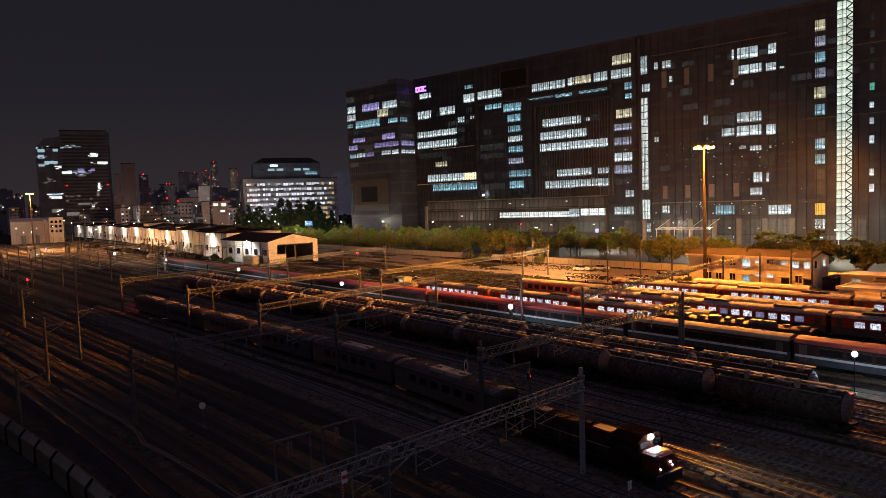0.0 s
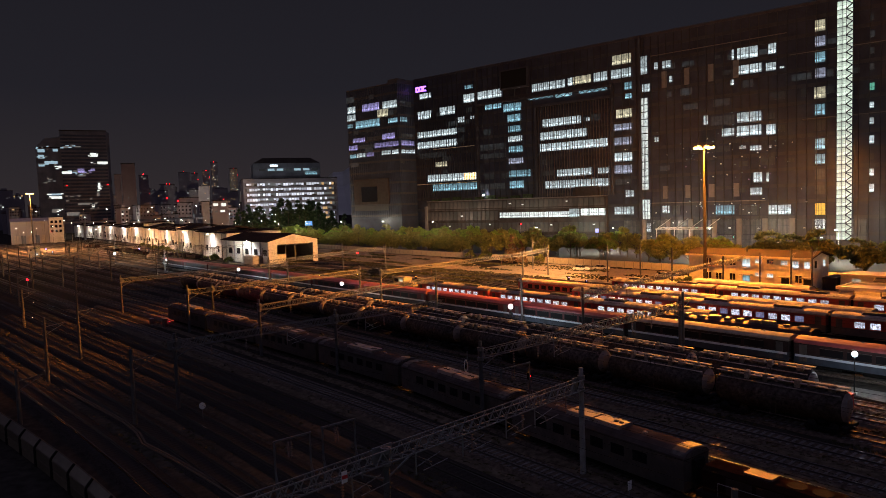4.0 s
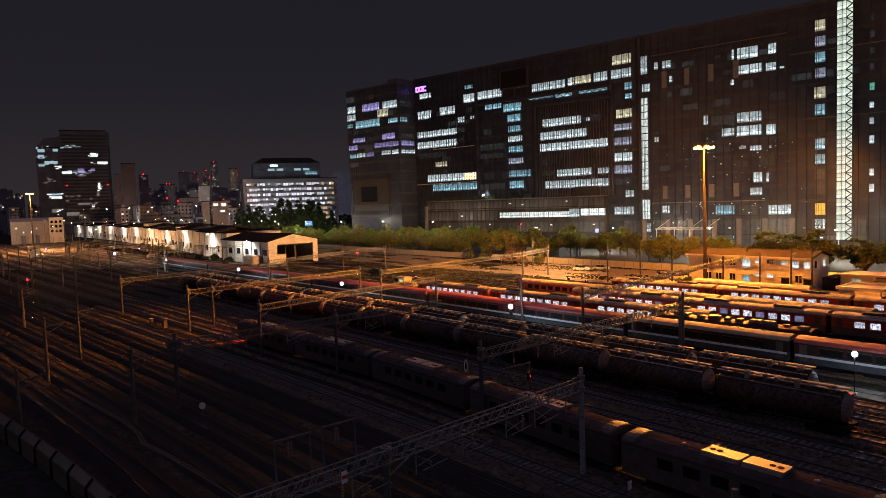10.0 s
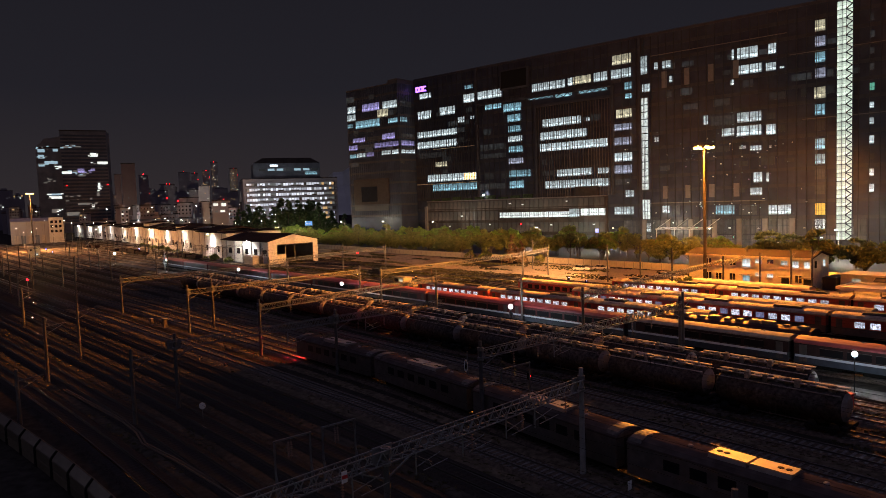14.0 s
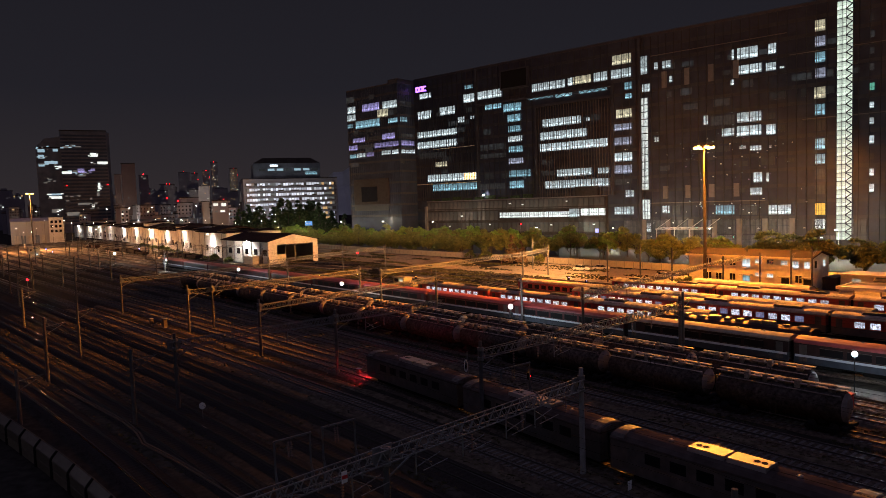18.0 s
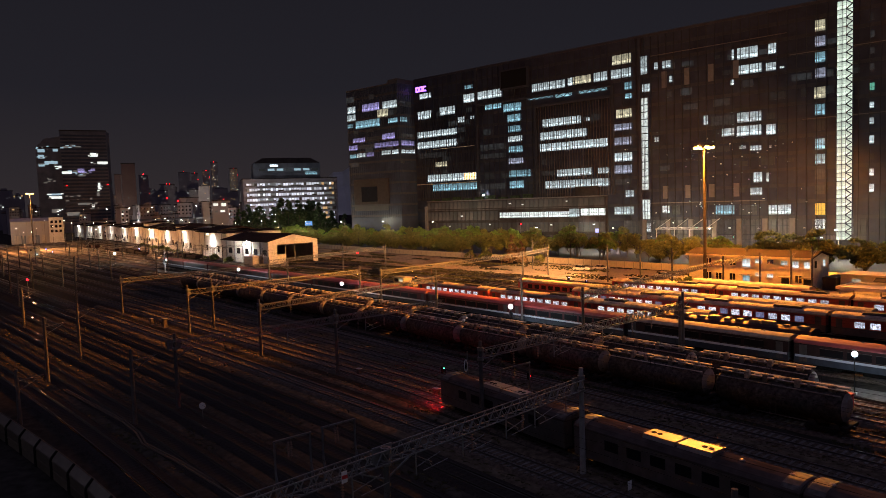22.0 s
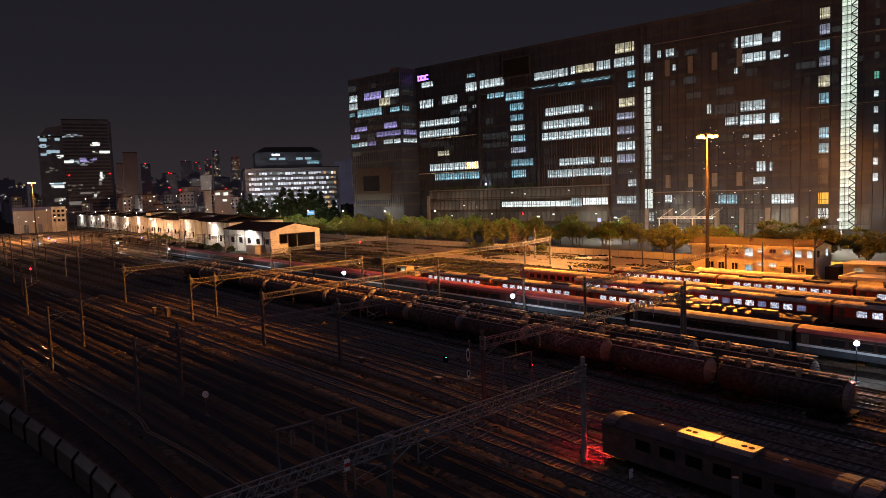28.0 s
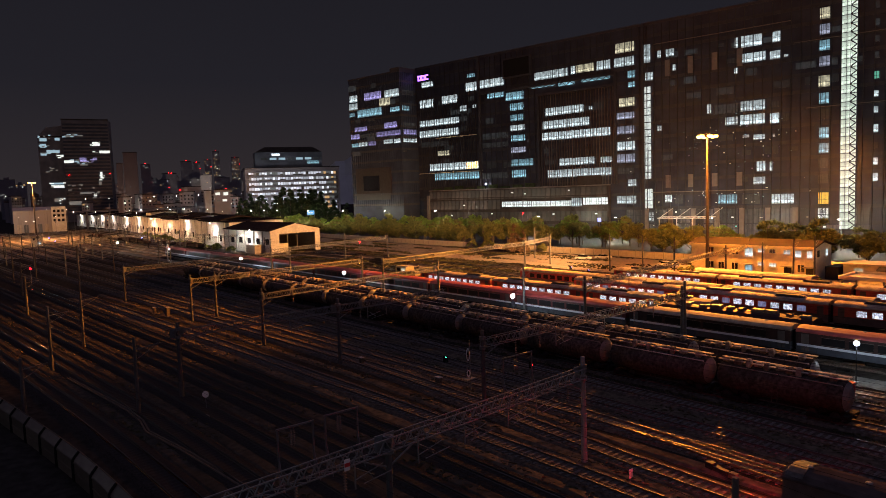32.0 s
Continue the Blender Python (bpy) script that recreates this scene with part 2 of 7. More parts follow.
M_CGLASS = mat("coach_glass", (0.008, 0.008, 0.010), 0.3, 0, 0.4, 0.3, spec=0.12)
M_FACADE = mat("dark_curtain_glass", (0.041, 0.044, 0.061), 0.3, 0, 0.15, 0.3, spec=0.15)
M_MULLION = mat("dark_mullion", (0.030, 0.031, 0.036), 0.6, 0.1, 1, 0.2)
M_COPPER = mat("copper_fin", (0.085, 0.074, 0.068), 0.55, 0.2, 1, 0.3, per_piece=0.4)
M_FACADE_TRIM = mat("facade_spandrel", (0.036, 0.034, 0.040), 0.6, 0.1, 0.5, 0.25, 0, 0.4, (0.03, 0.03, 0.034))
M_FACADE_NAVY = mat("navy_tower_glass", (0.030, 0.040, 0.064), 0.3, 0, 0.15, 0.3, spec=0.15)
M_PODIUM = mat("brown_podium_glass", (0.042, 0.029, 0.022), 0.4, 0, 0.3, 0.35, spec=0.2)
M_RECESS = mat("dim_recess_stone", (0.040, 0.033, 0.030), 0.8, 0, 0.8, 0.2, spec=0.1)
M_STONE = mat("pale_stone_clad", (0.15, 0.135, 0.122), 0.7, 0, 0.8, 0.15, 0, 0.3, (0.13, 0.115, 0.1))
M_TOWER = mat("far_tower_skin", (0.095, 0.10, 0.12), 0.7, 0.0, 0.1, 0.3, spec=0.1)
M_PLATFORM = mat("worn_platform", (0.075, 0.068, 0.06), 0.9, 0, 2.0, 0.3, 0.3, 0.5, (0.06, 0.055, 0.05), spec=0.05)
M_MAROON = mat("dull_red_coach_paint", (0.075, 0.014, 0.015), 0.5, 0, 1.5, 0.2, 0, 0.4, (0.06, 0.013, 0.012), spec=0.25)


def leaf(name, colour):
    """Thin leaves: part of the light passes through."""
    m = mat(name, colour, 0.6, 0, 1.0, 0.5, spec=0.3)
    n, l = m.node_tree.nodes, m.node_tree.links
    b = n["Principled BSDF"]
    tr, mx = n.new("ShaderNodeBsdfTranslucent"), n.new("ShaderNodeMixShader")
    mx.inputs[0].default_value = 0.45
    source = b.inputs["Base Color"].links[0].from_socket
    l.new(source, tr.inputs["Color"])
    l.new(b.outputs[0], mx.inputs[1])
    l.new(tr.outputs[0], mx.inputs[2])
    l.new(mx.outputs[0], n["Material Output"].inputs["Surface"])
    return m


M_LEAF = leaf("lit_leaves", (0.17, 0.25, 0.05))
M_LEAF2 = leaf("dusky_leaves", (0.165, 0.17, 0.05))
M_GRAVEL = mat("oily_yard_gravel", (0.215, 0.165, 0.115), 0.95, 0, 0.9, 0.4, 0.6, 0.75, (0.06, 0.048, 0.034), spec=0.0)
M_BALLAST2 = mat("oily_ballast", (0.085, 0.068, 0.052), 0.95, 0, 5.0, 0.5, 1.0, 0.6, (0.07, 0.055, 0.04), spec=0.0)
M_SCRUB = mat("dark_scrub", (0.045, 0.042, 0.02), 0.9, 0, 2, 0.4, spec=0.0)
M_LEAF3 = leaf("pine_leaves", (0.05, 0.075, 0.03))
M_BARK = mat("bark", (0.09, 0.07, 0.05), 0.9, 0, 6, 0.35, 0.4)
M_FENCE = mat("fence_panel", (0.48, 0.43, 0.33), 0.75, 0, 1.5, 0.15, 0.1, 0.4, (0.25, 0.21, 0.16))
M_WALLPANEL = mat("noise_wall_panel", (0.085, 0.062, 0.045), 0.45, 0.0, 1.5, 0.3, 0.1, 0.5, (0.06, 0.05, 0.04), per_piece=0.3)
M_CABINET = mat("weathered_cabinet_paint", (0.11, 0.088, 0.072), 0.8, 0, 3, 0.3, 0, 0.5, (0.09, 0.07, 0.055), spec=0.1)
M_CABLE = mat("dusty_conduit", (0.085, 0.062, 0.045), 0.8, spec=0.1)
M_SIGNRED = mat("sign_red", (0.5, 0.03, 0.03), 0.5)
M_WEED = mat("dry_weeds", (0.085, 0.072, 0.04), 0.9, 0, 2, 0.4, spec=0.0)
M_BROWNLEAF = leaf("brown_conifer_leaves", (0.13, 0.085, 0.045))

G_LAMP_O = glow("sodium_lamp_glass", (1.0, 0.42, 0.09), 12.0, base=(0.0, 0.0, 0.0))
G_LAMP_W = glow("white_lamp_glass", (0.80, 0.92, 1.0), 90)
G_LAMP_SHED = glow("shed_lamp_glass", (1.0, 0.93, 0.8), 30)
G_WIN = glow("lit_office", (0.80, 0.95, 1.0), 1.45, 0.7, (0.75, 0.75, 0.9), 0.5, own=0.3, room=1.0)
G_WIN_B = glow("lit_office_blue", (0.42, 0.80, 0.98), 1.05, 0.7, (0.75, 0.75, 0.9), 0.5, own=0.35, room=1.0)
G_WIN_V = glow("lit_office_violet", (0.52, 0.47, 1.0), 0.95, 0.7, (0.75, 0.75, 0.9), 0.5, own=0.4, room=1.0)
G_WIN_L = glow("lit_office_lilac", (0.70, 0.76, 1.0), 0.8, 0.7, (0.75, 0.75, 0.9), 0.5, own=0.3, room=1.0)
G_WIN_W = glow("lit_office_warm", (0.95, 0.88, 0.62), 1.1, 0.7, (0.75, 0.75, 0.9), 0.5, own=0.25, room=1.0)
G_WIN_HI = glow("bright_lobby", (0.86, 0.93, 0.9), 1.7, 0.35, (0.4, 0.4, 0.9), 0.5, own=0.2, room=0.4)
G_PODIUM = glow("dim_lobby_behind_glass", (1.0, 0.62, 0.42), 0.045, 0.9, (0.35, 0.35, 0.3), 0.5, own=0.6)
G_WIN_D = glow("dim_office", (0.40, 0.46, 0.50), 0.06, 0.7, (0.9, 0.9, 0.8), 0.45, own=0.6)
G_STAIR = glow("lit_stairwell", (0.80, 0.94, 0.80), 1.2, 0.5, (0.6, 0.6, 0.5), 0.5, own=0.16, room=0.25)
G_COACH = glow("coach_window_light", (0.76, 0.80, 1.0), 1.15, 0.75, (3.2, 3.2, 3.2), 0.3, own=0.3)
G_COACH_DIM = glow("dim_coach_window", (0.45, 0.5, 0.9), 0.45, 0.6, (2, 2, 2), 0.4, own=0.3)
G_RED = glow("red_light", (1.0, 0.004, 0.008), 18)
G_RED_TAIL = glow("red_tail_light", (1.0, 0.02, 0.03), 3200)
G_HEAD = glow("head_light", (0.78, 0.95, 1.0), 800)
G_FRONT = glow("pink_front_lamp", (1.0, 0.35, 0.3), 6)
G_SIGN = glow("facade_sign_light", (0.42, 0.16, 1.0), 3.0)
G_GREEN = glow("green_light", (0.1, 1.0, 0.6), 8)
G_BLUE = glow("blue_light", (0.1, 0.15, 1.0), 12)

# ---- mesh tools ----


class Mesh:
    """Gathers plain faces for one mesh."""

    def __init__(self):
        self.v, self.f = [], []

    def hull(self, low, high):
        """A closed ring-to-ring solid between two loops of equal length."""
        o, n = len(self.v), len(low)
        self.v += [tuple(p) for p in low] + [tuple(p) for p in high]
        self.f += [(o + i, o + (i + 1) % n, o + n + (i + 1) % n, o + n + i) for i in range(n)]
        self.f += [tuple(o + n - 1 - i for i in range(n)), tuple(o + n + i for i in range(n))]
        return self

    def box(self, x0, x1, y0, y1, z0, z1):
        return self.hull([(x0, y0, z0), (x1, y0, z0), (x1, y1, z0), (x0, y1, z0)], [(x0, y0, z1), (x1, y0, z1), (x1, y1, z1), (x0, y1, z1)])

    def rod(self, p, q, r0, r1=None, n=6):
        p, q = Vector(p), Vector(q)
        r1 = r0 if r1 is None else r1
        w = (q - p).normalized()
        u = w.cross(Vector((0, 0, 1)) if abs(w.z) < 0.95 else Vector((1, 0, 0))).normalized()
        k = w.cross(u)
        ring = [u * math.cos(2 * math.pi * i / n) + k * math.sin(2 * math.pi * i / n) for i in range(n)]
        return self.hull([p + a * r0 for a in reversed(ring)], [q + a * r1 for a in reversed(ring)])

    def bar(self, p, q, w, h=None):
        """A square bar from p to q."""
        p, q = Vector(p), Vector(q)
        h = w if h is None else h
        d = (q - p).normalized()
        u = d.cross(Vector((0, 0, 1)) if abs(d.z) < 0.95 else Vector((1, 0, 0))).normalized()
        k = d.cross(u)
        c = [(-w, -h), (w, -h), (w, h), (-w, h)]
        return self.hull([p + (u * a + k * b) / 2 for a, b in c], [q + (u * a + k * b) / 2 for a, b in c])

    def strip(self, sections):
        """Loops joined one after the other, with closed ends."""
        n = len(sections[0])
        o = len(self.v)
        for s in sections:
            self.v += [tuple(p) for p in s]
        for j in range(len(sections) - 1):
            a = o + j * n
            self.f += [(a + i, a + (i + 1) % n, a + n + (i + 1) % n, a + n + i) for i in range(n)]
        e = o + (len(sections) - 1) * n
        self.f += [tuple(o + n - 1 - i for i in range(n)), tuple(e + i for i in range(n))]
        return self

    def ball(self, c, r, n=8, m=5, squash=1.0):
        rings = []
        for j in range(m + 1):
            a = -math.pi / 2 + math.pi * (j + 0.02) / (m + 0.04)
            rings.append([(c[0] + r * math.cos(a) * math.cos(2 * math.pi * i / n), c[1] + r * math.cos(a) * math.sin(2 * math.pi * i / n), c[2] + squash * r * math.sin(a)) for i in range(n)])
        return self.strip(rings)

    def quad(self, a, b, c, d):
        o = len(self.v)
        self.v += [tuple(a), tuple(b), tuple(c), tuple(d)]
        self.f.append((o, o + 1, o + 2, o + 3))
        return self

    def data(self, name, material, smooth=False):
        me = bpy.data.meshes.new(name)
        me.from_pydata(self.v, [], self.f)
        bm = bmesh.new()
        bm.from_mesh(me)
        bmesh.ops.recalc_face_normals(bm, faces=bm.faces)
        bm.to_mesh(me)
        bm.free()
        me.materials.append(material)
        if smooth:
            me.polygons.foreach_set("use_smooth", [True] * len(me.polygons))
        me.update()
        return me


def part(name, mesh, material, parent, label="", smooth=False):
    """One mesh under a thing or under a part."""
    ob = new(name, mesh.data(name, material, smooth) if isinstance(mesh, Mesh) else mesh)
    ob.parent = parent
    if label:
        ob["label"] = label
    return ob


def piece(name, data, parent, m):
    """An alike piece on shared mesh data."""
    ob = new(name, data)
    ob.parent = parent
    ob.matrix_basis = m
    return ob


def thing(name, label, category, group="", m=None, kind=""):
    ob = new(name)
    ob.empty_display_size = 0.1
    if m is not None:
        ob.matrix_basis = m
    return tagged(ob, label, category, group, kind)


def solid(name, mesh, material, label, category="", group="", m=None, kind="", smooth=False):
    ob = new(name, mesh.data(name, material, smooth))
    if m is not None:
        ob.matrix_basis = m
    return tagged(ob, label, category, group, kind)


rng = random.Random(7)

# ---- ground ----
g = Mesh()
g.quad((-3600, -400, 0), (1500, -400, 0), (1500, 4600, 0), (-3600, 4600, 0))
solid("ground", g, M_EARTH, "bare dark earth of the rail yard and city ground", "ground", kind="structure")
lot = []
for i in range(49):
    x = -156 + 4 * i
    edge = 134.5 + 2.2 * noise.noise((x * 0.08, 1.0, 4.0)) + max(0, -150 - x) * 0.36
    lot.append([(x, edge, -0.1), (x, max(edge + 0.3, 164.6), -0.1), (x, max(edge + 0.2, 164.4), 0.03), (x, edge + 0.1, 0.03)])
yard = []
for i in range(60):
    x = -440 + 8 * i
    low, high = 94.6 + 0.8 * noise.noise((x * 0.05, 2.0, 7.0)), min(165.5 + max(0, -230 - x) * 0.05, 136.5 + 2.4 * noise.noise((x * 0.07, 5.0, 1.0)) + max(0, -140 - x) * 0.55)
    yard.append([(x, low, -0.1), (x, high, -0.1), (x, high - 0.3, 0.015), (x, low + 0.3, 0.015)])
solid("yard_gravel", Mesh().strip(yard), M_GRAVEL, "oily brown gravel between the far tracks", "ground", kind="structure")
far_yard = []
for i in range(40):
    x = -570 + 8 * i
    high = 94.0 + 0.8 * noise.noise((x * 0.05, 2.0, 7.0))
    low = max(30 + 3 * noise.noise((x * 0.04, 8.0, 2.0)), 30.0 + max(0, x + 330) * 0.75)
    far_yard.append([(x, min(low, 92.0), -0.1), (x, high, -0.1), (x, high - 0.3, 0.012), (x, min(low, 92.0) + 0.3, 0.012)])
solid("far_yard_gravel", Mesh().strip(far_yard), M_GRAVEL, "brown gravel at the far end of the yard", "ground", kind="structure")
solid("gravel_lot", Mesh().strip(lot), M_LOT, "pale gravel lot beside the yard fence", "ground", kind="structure")
solid("road", Mesh().box(-900, 300, 180, 238, -0.2, 0.02), M_ASPHALT, "wide asphalt road behind the trees", "road", kind="structure")
solid("platform", Mesh().box(-330, 20, 73.6, 77.2, -0.2, 0.22), M_PLATFORM, "low grey concrete service platform between tracks", "platform", kind="structure")


def track_y(y0, x):
    """Across the yard: where the track that starts at y0 lies; those near the viewer bear away far out."""
    k = 0.09 * float(np.interp(y0, (10, 15, 33, 42.8, 47.4, 62), (1.0, 0.87, 0.425, 0.41, 0.25, 0.0)))
    t = -(x + 60) / 12
    soft_far = 12 * (t if t > 30 else math.log1p(math.exp(t)))
    f = min(1.0, max(0.0, (-20 - x) / 50))
    swing = 2.9 * f * f * (3 - 2 * f) * max(0.0, 1 - abs(y0 - 42.0) / (6.25 if y0 > 42 else 4.2))
    return y0 - k * soft_far + swing


TRACKS = [15.2, 19.6, 24.0, 28.4, 33.0, 37.8, 42.0, 48.25, 52.3, 57.2, 61.8, 67.2, 71.4, 82.5, 87.3, 92.1, 97.0, 102.0, 107.0, 112.0, 118.5, 126.0, 131.5]
sleeper_data = Mesh().box(-0.12, 0.12, -1.22, 1.22, 0, 0.08).data("sleeper", M_SLEEPER)
for y0 in TRACKS:
    tr = thing("railway_track", "rusty railway track with worn steel rails on ballast", "track", "tracks of the yard", kind="structure")
    xs = [-620, -520, -440, -370] + [-300 + 10 * i for i in range(33)] + [50, 90, 150]
    bed = Mesh()
    bed.strip([[(x, track_y(y0, x) - 1.9, -0.05), (x, track_y(y0, x) + 1.9, -0.05), (x, track_y(y0, x) + 1.45, 0.18), (x, track_y(y0, x) - 1.45, 0.18)] for x in xs])
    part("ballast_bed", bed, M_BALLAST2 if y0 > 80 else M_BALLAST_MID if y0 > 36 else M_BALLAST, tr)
    for side in (-0.7525, 0.7525):
        r = Mesh()
        r.strip([[(x, track_y(y0, x) + side + a, 0.2 + b) for a, b in ((-0.07, 0), (0.07, 0), (0.037, 0.05), (0.037, 0.16), (-0.037, 0.16), (-0.037, 0.05))] for x in xs])
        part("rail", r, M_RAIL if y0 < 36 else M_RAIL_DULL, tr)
    single = y0 in (42.0, 48.25, 37.8)
    lot = Mesh()
    x = -260.0 if y0 > 95 else -150.0
    while x < 4:
        y = track_y(y0, x)
        if single and -64 < x < -6:
            piece("sleeper", sleeper_data, tr, pose(x, y, 0.14))
        elif not (y0 > 80 and x > -35):
            lot.box(x - 0.12, x + 0.12, y - 1.22, y + 1.22, 0.12, 0.188 if y0 < 35 else 0.22)
        x += 0.64
    lots = part("sleepers", lot, M_TIMBER if y0 < 35 or y0 > 95 else M_SLEEPER, tr)
    lots["kind"] = "stuff"

# crossovers between the far tracks
for xa, ya, xb, yb in ((-98, 112, -138, 118.5), (-104, 118.5, -150, 126), (-112, 126, -148, 131.5), (-150, 107, -186, 112), (-160, 118.5, -205, 112), (-170, 131.5, -215, 126), (-196, 126, -240, 118.5), (-128, 102, -162, 107), (-150, 97, -185, 102), (-205, 107, -240, 102), (-220, 131.5, -262, 138)):
    cr = thing("track_crossover", "rusty crossover rails between two yard tracks", "track", "crossovers", kind="structure")
    for side in (-0.7525, 0.7525):
        secs = []
        for i in range(13):
            f = i / 12
            e = f * f * (3 - 2 * f)
            secs.append([(xa + (xb - xa) * f, ya + (yb - ya) * e + side + a, 0.2 + b) for a, b in ((-0.07, 0), (0.07, 0), (0.037, 0.15), (-0.037, 0.15))])
        part("rail", Mesh().strip(secs), M_RAIL, cr)
    part("timber_bed", Mesh().strip([[(xa + (xb - xa) * i / 12, ya + (yb - ya) * (i / 12) ** 2 * (3 - i / 6) + s * 1.5, z) for s, z in ((-1, 0.0), (1, 0.0), (0.9, 0.19), (-0.9, 0.19))] for i in range(13)]), M_TIMBER, cr)

# the branch that leaves the second track beside the leaving train's
branch = thing("track_turnout", "worn turnout rails on timber sleepers beside the main track", "track", kind="structure")


def branch_y(x):
    f = (x + 40) / 44
    return 48.25 - 4.6 * f * f * (1.6 - 0.6 * f)


for side in (-0.7525, 0.7525):
    part("rail", Mesh().strip([[(-40 + 2 * i, branch_y(-40 + 2 * i) + side + a, 0.2 + b) for a, b in ((-0.07, 0), (0.07, 0), (0.037, 0.165), (-0.037, 0.165))] for i in range(23)]), M_RAIL_DULL, branch)
for i in range(44):
    x = -38 + 0.72 * i
    piece("sleeper", sleeper_data, branch, pose(x, branch_y(x), 0.13, 0, 0, -6))

# ---- overhead line gantries ----
POLE_H = 8.2
pole_data = Mesh().rod((0, 0, -0.3), (0, 0, POLE_H), 0.24, 0.17, 12).data("pole", M_POLE, False)
cap_data = Mesh().rod((0, 0, 0), (0, 0, 0.32), 0.3, 0.3, 10).data("collar", M_GALV)
brace_mesh = Mesh().bar((0.3, 0, 0), (0.3, 0.45, 0.75), 0.05).bar((0.3, 0.45, 0.75), (0.3, 0.9, 0), 0.05).bar((-0.3, 0, 0), (-0.3, 0.45, 0.75), 0.05).bar((-0.3, 0.45, 0.75), (-0.3, 0.9, 0), 0.05).bar((-0.3, 0, 0), (0.3, 0.9, 0), 0.04)
brace_data, brace_lit = brace_mesh.data("lacing", M_GALV), brace_mesh.data("lacing", M_GALV_LIT)
pole_lit = Mesh().rod((0, 0, -0.3), (0, 0, POLE_H), 0.24, 0.17, 12).data("pole", M_POLE_LIT, False)
string_mesh = Mesh().rod((0, 0, -1.5), (0, 0, 0), 0.02, 0.02, 5)
for i in range(7):
    string_mesh.rod((0, 0, -1.3 + 0.16 * i), (0, 0, -1.24 + 0.16 * i), 0.11, 0.05, 8)
string_data = string_mesh.data("insulator_string", M_INSUL)


def gantry(x0, y0, x1, y1, poles, z=6.6, hang=(), label="lattice steel overhead line gantry on concrete poles", steel=None):
    """A lattice beam from (x0, y0) to (x1, y1) on poles at those parts of its length."""
    pale, steel = steel is not None, steel or M_GALV
    length = math.hypot(x1 - x0, y1 - y0)
    turn = math.degrees(math.atan2(y1 - y0, x1 - x0)) - 90
    ob = thing("line_gantry", label, "gantry", "overhead line gantries", pose(x0, y0, 0, 0, 0, turn))
    for f in poles:
        inner = pale and 0 < f < 1
        piece("pole", pole_lit if pale and not inner else pole_data, ob, pose(0, f * length, 0) @ Matrix.Diagonal((1, 1, 0.91 if inner else 1, 1)))
        piece("collar", cap_data, ob, pose(0, f * length, z - 0.2))
        piece("collar", cap_data, ob, pose(0, f * length, z + (0.5 if inner else 0.7)))
    for a in (-0.3, 0.3):
        for b in (0, 0.75):
            part("chord", Mesh().bar((a, 0, z + b), (a, length, z + b), 0.065), steel, ob)
    n = max(1, round(length / 0.9))
    for i in range(n):
        piece("lacing", brace_lit if pale else brace_data, ob, Matrix.Translation((0, i * length / n, z)) @ Matrix.Diagonal((1, length / n / 0.9, 1, 1)))
    for f in poles:
        part("gusset_plate", Mesh().box(-0.36, -0.28, max(0, f * length - 0.7), min(length, f * length + 0.7), z - 0.1, z + 0.85), steel, ob)
        for way in (-1, 1):
            e = f * length + way * 2.2
            if 0 <= e <= length:
                part("knee_brace", Mesh().bar((0, f * length, 5.6), (0, e, z), 0.08), steel, ob)
    for y in hang:
        piece("insulator_string", string_data, ob, pose(0, y - y0, z))
    return ob


gantry(-29.6, 2.0, -32.6, 39.9, (0.0, 0.5, 1.0), hang=(11, 15, 18, 28, 33, 38), steel=M_GALV_LIT)
gantry(-45.6, 41.6, -46.6, 76.5, (0.0, 1.0), hang=(46, 49.5, 53, 60, 66, 70))
gantry(-73.0, 22.4, -73.4, 60.0, (0.02, 0.54), hang=(27, 31, 36, 46, 50, 55))
gantry(-90.6, 40.6, -97.0, 78.0, (0.0, 1.0), hang=(46, 52, 58, 64))
gantry(-118.5, 40.2, -122.0, 77.5, (0.0, 0.12, 1.0), hang=(46, 52, 60))
gantry(-152.0, 38.0, -156.0, 78.0, (0.0, 1.0))
gantry(-62.0, 76.6, -70.0, 131.0, (0.0, 1.0), hang=(84, 90, 96, 104, 112))
gantry(-70.0, 131.0, -74.0, 149.0, (1.0,), z=6.2)
gantry(-114.2, 77.5, -119.1, 124.0, (0.0, 1.0), z=6.8, hang=(84, 92, 100, 108, 116))
gantry(-119.1, 124.0, -125.0, 140.0, (1.0,), z=6.8)
gantry(-165.5, 77.5, -181.0, 125.0, (0.0, 1.0), z=6.6)
gantry(-245.0, 76.0, -252.0, 112.0, (0.0, 1.0))
gantry(-300.0, 60.0, -304.0, 100.0, (0.0, 1.0))
gantry(-380.0, 46.0, -386.0, 100.0, (0.0, 0.5, 1.0))

